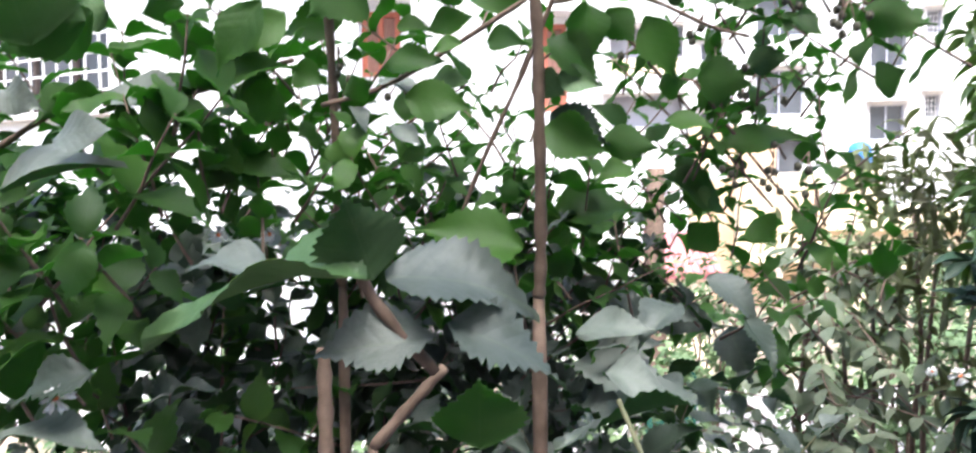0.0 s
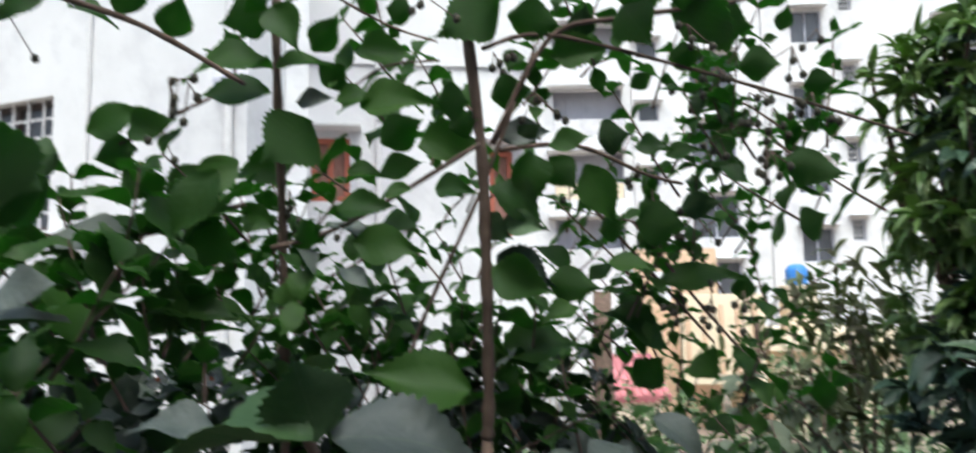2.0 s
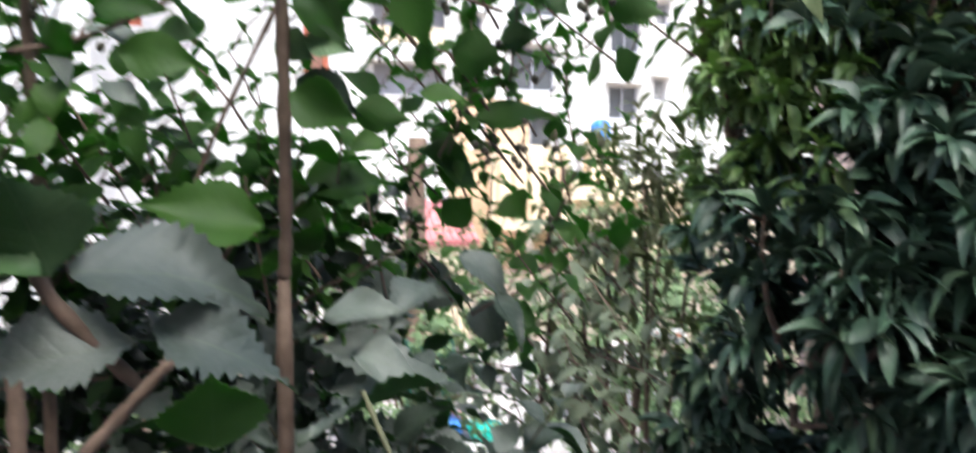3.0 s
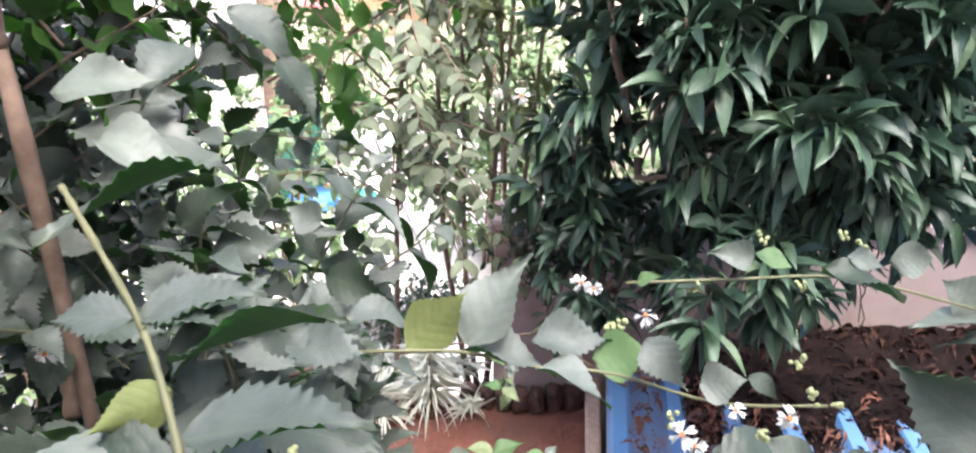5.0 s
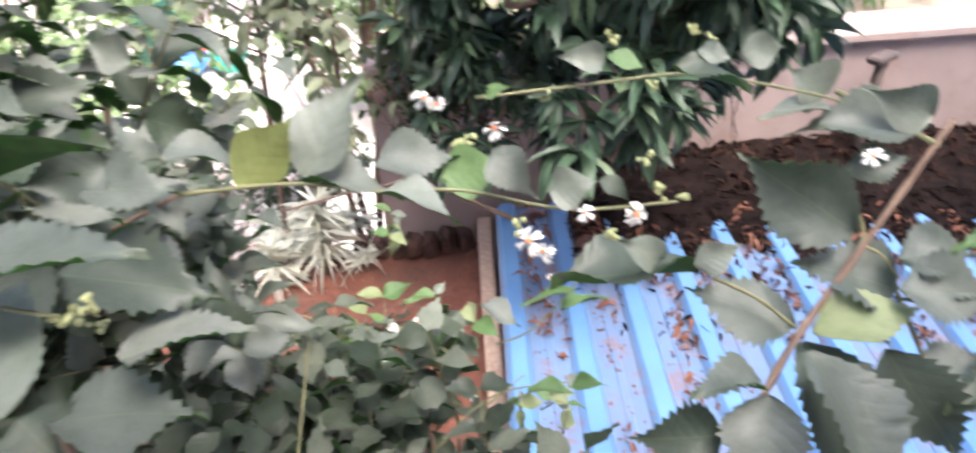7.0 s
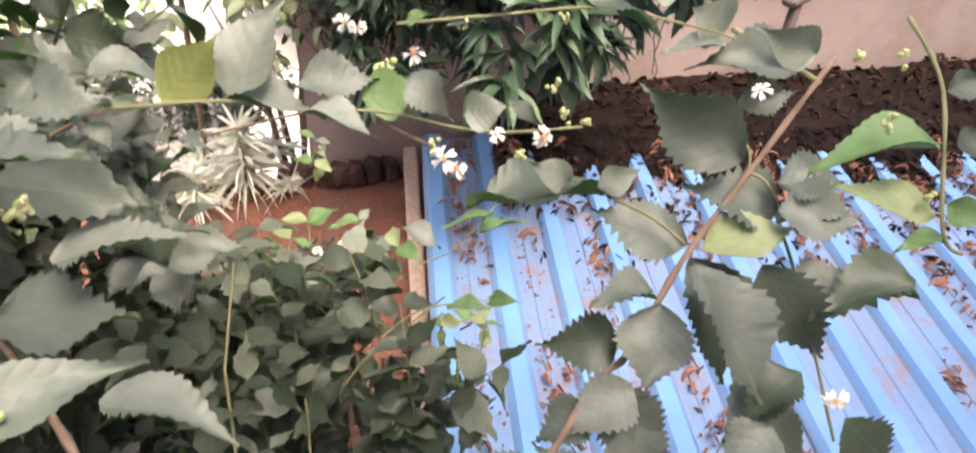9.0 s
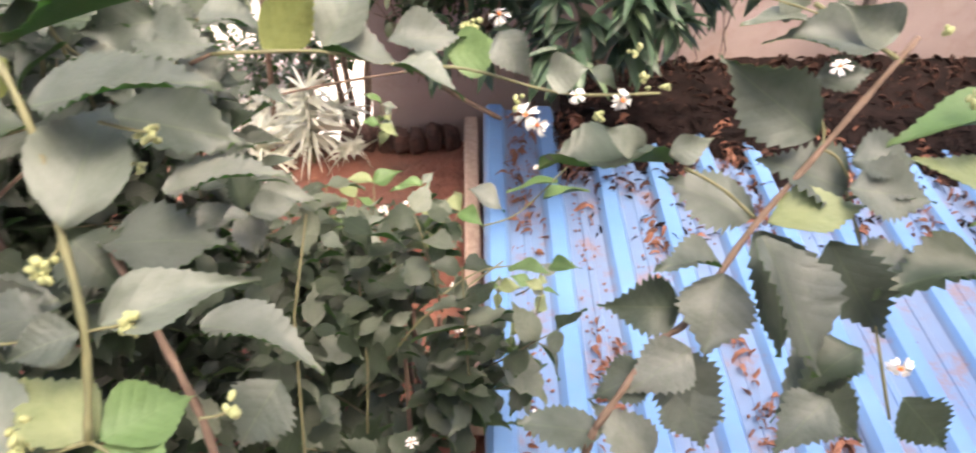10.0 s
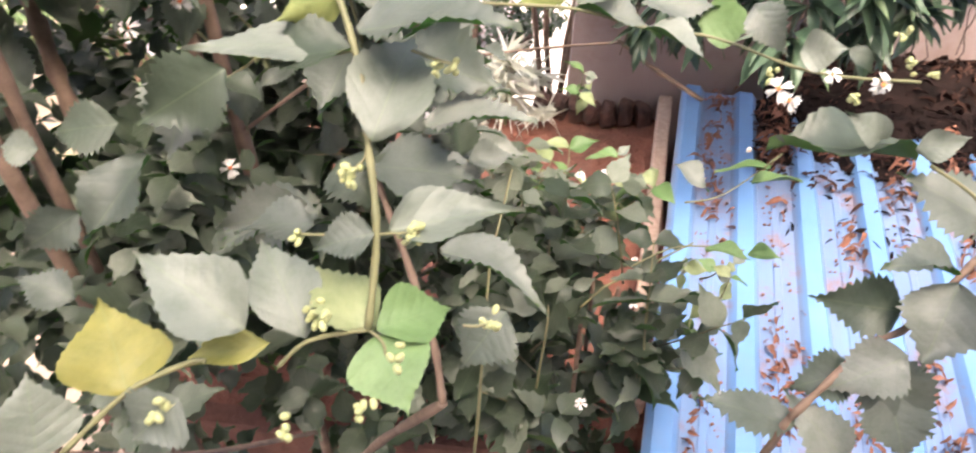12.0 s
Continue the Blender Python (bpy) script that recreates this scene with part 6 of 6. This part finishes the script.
shoots(upper, shrub, (0.2, 0.85, 3.62), (0.3, 0.1, 0.08), 7, 0.055, rs, bark=STEM_BROWN, lift=0.7, pairs=3, gap=0.045, tilt=20)
upper.close((LEAF_BACKLIT, LEAF_BACKLIT_LOW))
shoots(crown, shrub, (0.2, 0.85, 2.72), (0.22, 0.3, 0.18), 18, 0.085, rs, bark=STEM_GREEN, lift=0.6, tilt=20)
shoots(crown, shrub, (0.33, 1.05, 2.42), (0.18, 0.22, 0.12), 14, 0.085, rs, lift=0.6, tilt=20)
shoots(crown, shrub, (-0.05, 1.05, 2.98), (0.4, 0.2, 0.16), 26, 0.08, rs, bark=STEM_BROWN, tilt=55)
shoots(crown, shrub, (-0.15, 1.0, 2.9), (0.5, 0.16, 0.16), 12, 0.08, rs, bark=STEM_BROWN, lift=0.1, pairs=4, gap=0.045, tilt=30)
shoots(crown, shrub, (0.37, 0.86, 2.42), (0.12, 0.12, 0.08), 8, 0.095, rs, bark=STEM_GREEN, lift=0.6, tilt=25)
shoots(crown, shrub, (0.22, 1.1, 2.3), (0.16, 0.14, 0.12), 12, 0.095, rs, bark=STEM_BROWN, lift=0.6, tilt=25)
crown.close((LEAF_TOP, LEAF_LOW))

# dense shrub behind, to the ground
back = thing("hedge_shrub", (-0.4, 1.5, 0), "dense shrub standing behind the jasmine, leaves coloured dark for shade", "shrub")
BUSH_LEAVES = variants_of("leaf", (BUSH_TOP, LEAF_LOW), 9, 10, 0.045, "ovate", 0.26, 0.25, 44)
# darker bush leaf colour stands in for the deep shade down here
mass = Leaves(back, BUSH_LEAVES, 200, mass_label="crowded leaves, shade put into their dark colour")
for k in range(7):
    a = Vector((-0.9 + k * 0.2, 1.45 + 0.15 * (k % 3), 0))
    part("stem", into(rod(a, a + Vector((rs.uniform(-0.15, 0.15), rs.uniform(-0.1, 0.2), 2.5)), 0.02, 0.008, wob=0.02, rng=rs), back), STEM_BROWN, back)
shoots(mass, back, (-0.3, 1.55, 2.2), (0.85, 0.45, 0.6), 150, 0.085, rs)
shoots(mass, back, (0.0, 0.98, 2.12), (0.36, 0.42, 0.38), 75, 0.09, rs, lift=0.8, tilt=20)
shoots(mass, back, (0.2, 1.25, 2.55), (0.3, 0.3, 0.25), 30, 0.085, rs, lift=0.6, tilt=20)
shoots(mass, back, (0.2, 1.0, 2.35), (0.2, 0.3, 0.22), 26, 0.085, rs, lift=0.8, tilt=20)
shoots(mass, back, (-0.1, 1.5, 1.3), (0.8, 0.5, 0.6), 70, 0.085, rs)
shoots(mass, back, (-0.45, 1.2, 2.6), (0.3, 0.2, 0.2), 26, 0.09, rs, lift=0.3, tilt=35)
shoots(mass, back, (-0.61, 1.00, 3.07), (0.2, 0.14, 0.12), 20, 0.09, rs, lift=0.3, tilt=35)
shoots(mass, back, (-0.2, 0.7, 2.42), (0.16, 0.2, 0.14), 26, 0.085, rs, lift=0.6, tilt=20)
shoots(mass, back, (-0.42, 1.4, 2.1), (0.3, 0.3, 0.35), 30, 0.1, rs, lift=0.6, tilt=20)
shoots(mass, back, (0.4, 1.42, 1.68), (0.18, 0.16, 0.12), 22, 0.085, rs, lift=0.8, tilt=20)
shoots(mass, back, (-0.35, 1.15, 2.8), (0.45, 0.2, 0.2), 34, 0.09, rs, lift=0.5, tilt=30)
shoots(mass, back, (-0.1, 1.15, 2.72), (0.3, 0.2, 0.16), 20, 0.09, rs, lift=0.5, tilt=30)
shoots(mass, back, (-0.37, 0.94, 2.07), (0.16, 0.14, 0.12), 16, 0.09, rs, lift=0.6, tilt=20)
shoots(mass, back, (-0.45, 1.12, 3.0), (0.3, 0.16, 0.13), 24, 0.085, rs, lift=0.5, tilt=30)
mass.close((BUSH_TOP, LEAF_LOW))

# bush between jasmine and bed
bush = thing("jasmine_bush", (0.7, 0.85, 0), "young jasmine bush with small leaves beside the shed roof", "bush")
mass = Leaves(bush, BUSH_LEAVES, 300, mass_label="crowded small leaves")
for k in range(6):
    a = Vector((0.6 + 0.05 * k, 0.8 + 0.03 * (k % 2), 0))
    part("stem", into(rod(a, a + Vector((rs.uniform(-0.2, 0.1), rs.uniform(-0.15, 0.1), 1.95)), 0.011, 0.005, wob=0.02, rng=rs), bush), STEM_BROWN, bush)
shoots(mass, bush, (0.64, 0.8, 1.9), (0.24, 0.34, 0.26), 36, 0.105, rs, lift=1.2, bark=STEM_GREEN, tilt=48, gap=0.06)
shoots(mass, bush, (0.42, 0.8, 2.02), (0.22, 0.3, 0.26), 32, 0.1, rs, lift=1.0, tilt=48, gap=0.05)
shoots(mass, bush, (0.6, 0.8, 1.3), (0.25, 0.3, 0.4), 40, 0.075, rs)
shoots(mass, bush, (0.5, 0.92, 1.55), (0.26, 0.16, 0.18), 30, 0.1, rs, lift=0.9, tilt=48)
shoots(mass, bush, (0.66, 1.3, 1.55), (0.2, 0.2, 0.14), 16, 0.08, rs, lift=0.9, tilt=48, bark=STEM_GREEN)
shoots(mass, bush, (0.9, 1.66, 1.36), (0.14, 0.1, 0.04), 8, 0.07, rs, lift=0.9, tilt=18, pairs=2, bark=STEM_GREEN)
shoots(mass, bush, (0.8, 1.74, 1.42), (0.12, 0.1, 0.05), 12, 0.07, rs, lift=0.9, tilt=20, pairs=2)
shoots(mass, bush, (0.98, 1.6, 1.42), (0.16, 0.1, 0.05), 12, 0.07, rs, lift=0.9, tilt=20, pairs=2)
shoots(mass, bush, (0.92, 1.38, 1.5), (0.18, 0.12, 0.08), 16, 0.085, rs, lift=0.9, tilt=20, pairs=3)
shoots(mass, bush, (0.24, 1.3, 1.5), (0.2, 0.2, 0.1), 34, 0.1, rs, lift=0.8, tilt=20)
mass.close((BUSH_TOP, LEAF_LOW))

for way in (((0.48, 0.77, 2.37), (0.39, 0.65, 2.29), (0.33, 0.55, 2.0), (0.32, 0.6, 1.4)), ((0.56, 0.76, 2.19), (0.5, 0.63, 2.11), (0.45, 0.6, 1.5)), ((0.85, 0.69, 2.13), (0.63, 0.66, 2.12), (0.52, 0.72, 1.9))):
    bm = bmesh.new()
    tube(bm, way, [0.0018, 0.0024, 0.003, 0.004][:len(way)], 7)
    part("stem", into(bm, bush), STEM_GREEN, bush)
sprigs = Leaves(bush, [(None, OWN[word][k][1]) for k in range(5) for word in ("LEAF_YOUNG", "LEAF_VARIED", "LEAF_PALE")], 200)
shoots(sprigs, bush, (0.7, 1.08, 2.05), (0.09, 0.1, 0.05), 5, 0.075, rs, lift=0.9, tilt=35, pairs=2, bark=STEM_GREEN)
shoots(sprigs, bush, (0.82, 0.95, 2.06), (0.1, 0.1, 0.05), 5, 0.07, rs, lift=0.9, tilt=35, pairs=2, bark=STEM_GREEN)
shoots(sprigs, bush, (1.05, 1.50, 1.93), (0.05, 0.05, 0.04), 3, 0.06, rs, lift=0.9, tilt=35, pairs=2, bark=STEM_GREEN)
shoots(sprigs, bush, (0.86, 0.7, 2.02), (0.06, 0.12, 0.08), 4, 0.05, rs, lift=0.9, tilt=35, pairs=2, bark=STEM_GREEN)

# ---- mango tree ----
mango = thing("mango_tree", (2.3, 2.15, 0), "mango tree with dark drooping lance-shaped leaves", "tree")
MANGO = variants_of("leaf", (MANGO_TOP, MANGO_LOW), 8, 8, 0.0, "lance", 0.45, 0.3, 12)
PALE_MANGO = variants_of("leaf", (MANGO_PALE, MANGO_PALE), 5, 7, 0.0, "lance", 0.45, 0.3, 14)
pale = Leaves(mango, PALE_MANGO, 150, mass_label="crowded pale young mango leaves")
mass = Leaves(mango, MANGO, 300, mass_label="crowded dark mango leaves")
part("trunk", into(rod((2.3, 2.15, 0), (1.95, 1.85, 2.6), 0.1, 0.06, wob=0.02, rng=rs), mango), STEM_BROWN, mango)
rm = random.Random(77)


def rosette(centre, way, size, n, mass):
    way = Vector(way).normalized()
    side = way.cross(Vector((0.3, 0.1, 1))).normalized()
    fwd = side.cross(way)
    for k in range(n):
        a = k * 2.4 + rm.uniform(-0.3, 0.3)
        open_by = rm.uniform(0.45, 1.25)
        d = (way * math.cos(open_by) + (side * math.cos(a) + fwd * math.sin(a)) * math.sin(open_by) + Vector((0, 0, -0.25))).normalized()
        n1 = size * rm.uniform(0.7, 1.15)
        b = Vector(centre) + way * rm.uniform(-0.03, 0.01)
        mass.lay(leaf_pose(b, b + d * n1, n1 * rm.uniform(0.2, 0.27), rm.uniform(-20, 20)))


for mid, radii, n, heap in (((1.86, 1.47, 3.3), (0.6, 0.55, 1.0), 290, mass), ((1.62, 1.55, 2.58), (0.3, 0.22, 0.28), 24, mass), ((1.5, 1.55, 3.5), (0.25, 0.25, 0.6), 30, pale), ((1.42, 1.08, 2.42), (0.2, 0.15, 0.17), 14, mass), ((1.75, 1.2, 3.0), (0.42, 0.4, 0.6), 60, mass), ((1.35, 1.35, 2.8), (0.2, 0.2, 0.35), 14, mass), ((1.9, 1.0, 2.72), (0.3, 0.2, 0.3), 28, mass), ((1.66, 0.92, 2.95), (0.16, 0.14, 0.3), 9, mass), ((1.38, 1.7, 3.5), (0.2, 0.22, 0.55), 40, pale), ((1.4, 1.72, 2.75), (0.24, 0.2, 0.4), 34, mass), ((1.5, 1.62, 2.2), (0.26, 0.14, 0.26), 30, mass), ((1.85, 1.45, 2.15), (0.25, 0.12, 0.2), 14, mass), ((1.6, 1.02, 2.4), (0.2, 0.12, 0.13), 10, mass), ((1.95, 1.6, 3.4), (0.45, 0.4, 0.8), 120, mass), ((1.44, 1.62, 3.78), (0.2, 0.2, 0.34), 48, pale), ((1.42, 1.62, 3.42), (0.17, 0.2, 0.28), 40, pale), ((1.6, 1.5, 3.6), (0.22, 0.2, 0.4), 50, pale), ((2.1, 1.7, 3.2), (0.5, 0.4, 0.9), 130, mass), ((1.33, 1.76, 3.7), (0.12, 0.15, 0.4), 26, pale), ((1.62, 0.98, 2.72), (0.3, 0.16, 0.2), 26, mass), ((1.42, 1.2, 2.86), (0.2, 0.14, 0.24), 16, mass), ((1.62, 1.35, 3.05), (0.24, 0.2, 0.3), 40, mass)):
    mid = Vector(mid)
    for i in range(n):
        q = Vector((rm.gauss(0, 1), rm.gauss(0, 1), rm.gauss(0, 1))).normalized()
        if q.y - q.x * 0.2 > 0.55:
            q.y = -q.y
        r = rm.uniform(0.55, 1.05)
        p = mid + Vector((q.x * radii[0], q.y * radii[1], q.z * radii[2])) * r
        rosette(p, q * 0.8 + Vector((0, -0.2, 0.45)), rm.uniform(0.095, 0.142) if heap is mass else rm.uniform(0.06, 0.105), rm.randrange(8, 13), heap)
        if i % 4 == 0:
            part("branch", into(rod(p, mid + (p - mid) * 0.15 + Vector((0.1, 0.15, -0.2)), 0.004, 0.014, sag=0.05, steps=6, wob=0.02, rng=rm), mango), STEM_BROWN, mango)
blade = variants_of("leaf", (LEAF_VARIED, LEAF_VARIED), 1, 14, 0.0, "lance", 0.3, 0.3, 15, True)[0][1]
tagged(mass.lay(leaf_pose((1.062, 1.18, 3.63), (1.134, 1.073, 3.55), 0.04, 40), blade), "yellowed mango leaf")
part("branch", into(rod((1.42, 1.62, 3.55), (1.062, 1.18, 3.63), 0.006, 0.0015, sag=0.03, steps=7), mango), STEM_BROWN, mango)
mass.close((MANGO_TOP, MANGO_LOW))
pale.close((MANGO_PALE, MANGO_PALE))

# ---- sapling with paired hanging leaves ----
sapling = thing("sapling", (1.05, 2.5, 0), "slender sapling with paired olive-green leaves on arching twigs", "sapling")
PAIR = variants_of("leaf", (SAPLING_LEAF, SAPLING_LEAF), 5, 8, 0.0, "oval", 0.2, 0.2, 17)
mass = Leaves(sapling, PAIR, 280, mass_label="olive leaves")
part("trunk", into(rod((1.05, 2.5, 0), (1.12, 2.3, 3.2), 0.016, 0.008, wob=0.03, rng=rs), sapling), STEM_BROWN, sapling)
for i in range(44):
    h = rs.uniform(2.15, 3.0)
    a = Vector((1.05 + 0.02 * h, 2.5 - 0.06 * h, h))
    ang = rs.uniform(-2.9, 0.3)
    out = Vector((math.cos(ang) * rs.uniform(0.25, 0.6), math.sin(ang) * rs.uniform(0.25, 0.55), rs.uniform(-0.25, 0.3)))
    if i % 2:
        out = Vector((rs.uniform(-0.3, 0.2), rs.uniform(-0.7, -0.35), rs.uniform(-0.25, 0.1)))
        a.z = max(a.z, 2.45)
    if i % 4 == 3:
        out = Vector((rs.uniform(-0.05, 0.4), rs.uniform(-0.55, -0.3), rs.uniform(-0.5, -0.25)))
    pts = bent(a, a + out, -0.06, 8, 0.008, rs)
    bm = bmesh.new()
    tube(bm, pts, [0.005 - 0.0005 * k for k in range(8)], 6)
    part("twig", into(bm, sapling), STEM_BROWN, sapling)
    for p in pts[2:]:
        for s in (1, -1):
            side = out.cross(Vector((0, 0, 1))).normalized() * s
            d = (side + out.normalized() * 0.5 + Vector((0, 0, rs.uniform(-1.0, -0.1)))).normalized()
            n1 = rs.uniform(0.05, 0.085)
            mass.lay(leaf_pose(p, p + d * n1, n1 * 0.5, rs.uniform(-30, 30)))
mass.close((SAPLING_LEAF, SAPLING_LEAF))

# ---- narrow-leaved shrub leaning over the wall ----
olive = thing("olive_shrub", (1.55, 2.55, 0), "thin-leaved brownish-green shrub leaning over the wall", "shrub")
NARROW = variants_of("leaf", (OLIVE_LEAF, OLIVE_LEAF), 5, 7, 0.0, "lance", 0.3, 0.2, 29)
mass = Leaves(olive, NARROW, 250, mass_label="narrow olive leaves")
for k in range(5):
    part("stem", into(rod((1.55, 2.55, 0), (1.2 + 0.12 * k, 2.3 + 0.05 * (k % 2), 3.0 + 0.1 * (k % 3)), 0.02, 0.006, wob=0.04, rng=rs), olive), STEM_BROWN, olive)
for mid, radii, n in (((1.42, 2.25, 3.0), (0.42, 0.3, 0.26), 68), ((1.35, 2.2, 2.6), (0.3, 0.25, 0.2), 12), ((1.28, 2.15, 3.18), (0.26, 0.2, 0.14), 10), ((1.5, 2.1, 3.25), (0.22, 0.2, 0.2), 12)):
    shoots(mass, olive, mid, radii, n, 0.085, rs, lift=0.3, tilt=35, gap=0.04, slim=0.42)
mass.close((OLIVE_LEAF, OLIVE_LEAF))

# ---- dark undergrowth hanging over the wall ----
under = thing("wall_creeper", (1.5, 2.35, 0), "dark tangled creeper hanging over the boundary wall", "creeper")
mass = Leaves(under, BUSH_LEAVES, 150, mass_label="dark tangled leaves")
for x, y in ((1.44, 2.05), (1.53, 2.0), (1.62, 1.94), (1.72, 1.88)):
    part("stem", into(rod((x + 0.1, y + 0.2, 2.2), (x, y, 2.15), 0.006, 0.004, wob=0.01, rng=rs), under), STEM_BROWN, under)
    shoots(mass, under, (x, y, 2.06), (0.1, 0.09, 0.14), 15, 0.07, rs, lift=-0.3, tilt=30, slim=0.7, bark=STEM_BROWN)
    for k in range(3):
        p = Vector((x + rs.uniform(-0.06, 0.06), y - 0.03, 2.1))
        part("stem", into(rod(p, p + Vector((rs.uniform(-0.08, 0.08), rs.uniform(-0.06, 0.02), rs.uniform(-0.4, -0.2))), 0.004, 0.002, wob=0.02, rng=rs), under), STEM_BROWN, under)
mass.close((BUSH_TOP, LEAF_LOW))

# ---- far greenery ----
FAR = variants_of("leaf", (FAR_LEAF, FAR_LEAF), 4, 6, 0.0, "oval", 0.3, 0.3, 19)


def far_shrub(place, radii, n, size, label, leaves=FAR, pair=(FAR_LEAF, FAR_LEAF), words="light green leaves"):
    t = thing("garden_shrub", place, label, "shrub", "garden shrubs")
    m = Leaves(t, leaves, 0, mass_label=words)
    base = Vector(place)
    for k in range(5):
        part("stem", rod((0.05 * k - 0.1, 0, 0), (rs.uniform(-0.4, 0.4) * radii[0], rs.uniform(-0.3, 0.3), radii[2] * 1.5), 0.02, 0.008, wob=0.02, rng=rs), STEM_BROWN, t)
    shoots(m, t, base + Vector((0, 0, radii[2] * 1.05)), radii, n, size, rs)
    m.close(pair)


far_shrub((1.35, 5.4, 0), (0.7, 0.5, 0.95), 170, 0.1, "light green garden shrub in the yard")
far_shrub((3.6, 4.7, 0), (0.75, 0.6, 1.15), 200, 0.1, "light green garden shrub beyond the wall")
far_shrub((3.3, 5.6, 0), (0.9, 0.6, 1.3), 200, 0.11, "tall light green garden shrub beyond the wall")
far_shrub((-0.4, 5.0, 0), (0.9, 0.5, 1.0), 190, 0.1, "garden shrub at the foot of the white house")
far_shrub((0.6, 7.6, 0), (1.0, 0.6, 1.1), 160, 0.12, "pale garden shrub by the fence")
far_shrub((4.6, 7.5, 0), (1.2, 0.8, 1.5), 200, 0.13, "garden shrub near the cottage")
far_shrub((2.9, 9.1, 0), (1.1, 0.5, 1.15), 170, 0.13, "light green shrub behind the paving")
far_shrub((-2.2, 4.6, 0), (1.0, 0.6, 1.2), 180, 0.11, "garden shrub before the white house")

far_shrub((1.37, 2.8, 1.26), (0.3, 0.14, 0.15), 90, 0.05, "low small-leaved shrub at the edge of the bed", BUSH_LEAVES, (BUSH_TOP, LEAF_LOW), "small dull green leaves")
far_shrub((1.05, 3.0, 1.2), (0.22, 0.14, 0.1), 40, 0.045, "low small-leaved shrub at the edge of the bed", BUSH_LEAVES, (BUSH_TOP, LEAF_LOW), "small dull green leaves")
far_shrub((4.0, 1.95, 1.85), (0.4, 0.3, 0.12), 34, 0.06, "low dry weeds on the terrace")
far_shrub((4.7, 1.9, 1.85), (0.45, 0.35, 0.14), 34, 0.06, "low dry weeds on the terrace")
far_shrub((4.6, 2.7, 1.85), (0.5, 0.35, 0.18), 34, 0.07, "low dry weeds on the terrace")

# ---- variegated grass plants in the bed ----
BLADES = variants_of("blade", (SPIDER_LEAF, SPIDER_LEAF), 5, 7, 0.0, "blade", 0.55, 0.4, 23)


def grass_plant(place, n, size):
    t = thing("spider_plant", place, "spider plant with pale variegated arching blades", "plant", "spider plants in the bed")
    m = Leaves(t, BLADES, n, "blade")
    base = Vector(place)
    for k in range(n):
        a = rs.uniform(0, math.tau)
        d = Vector((math.cos(a), math.sin(a), rs.uniform(0.2, 1.5))).normalized()
        n1 = size * rs.uniform(0.6, 1.1)
        m.lay(leaf_pose(base + Vector((0, 0, rs.uniform(0, 0.5) * size)), base + d * n1 + Vector((0, 0, 0.1 * size)), rs.uniform(0.008, 0.013), rs.uniform(-15, 15)))
    return t


for x, y, n, s in ((1.03, 2.3, 60, 0.17), (0.95, 2.42, 50, 0.17), (0.84, 2.3, 45, 0.15), (1.12, 2.47, 50, 0.17), (1.26, 2.4, 50, 0.17), (1.0, 2.56, 45, 0.18), (1.2, 2.14, 30, 0.13)):
    grass_plant((x + 0.07, y, 1.32), n, s)


def cane_plant(place, height, n):
    """A variegated plant on an upright cane, its stiff blades set spirally up the stem."""
    t = thing("variegated_plant", place, "upright plant with stiff white-edged narrow blades on a cane", "plant")
    part("cane", rod((0, 0, -0.03), (0, 0, height), 0.007, 0.005, wob=0.004, rng=rs), STEM_GREEN, t)
    m = Leaves(t, BLADES, n, "blade")
    base = Vector(place)
    for k in range(n):
        u = k / (n - 1)
        a = k * 2.4 + rs.uniform(-0.2, 0.2)
        p = base + Vector((0, 0, height * (0.22 + 0.78 * u)))
        d = Vector((math.cos(a), math.sin(a), 0.12 + 1.5 * u ** 2.5 + rs.uniform(-0.1, 0.15))).normalized()
        m.lay(leaf_pose(p, p + d * rs.uniform(0.12, 0.17) * (1.05 - 0.25 * u), rs.uniform(0.012, 0.017), rs.uniform(-15, 15)))
    return t


cane_plant((1.12, 2.2, 1.32), 0.32, 90)
cane_plant((0.93, 2.24, 1.32), 0.17, 48)
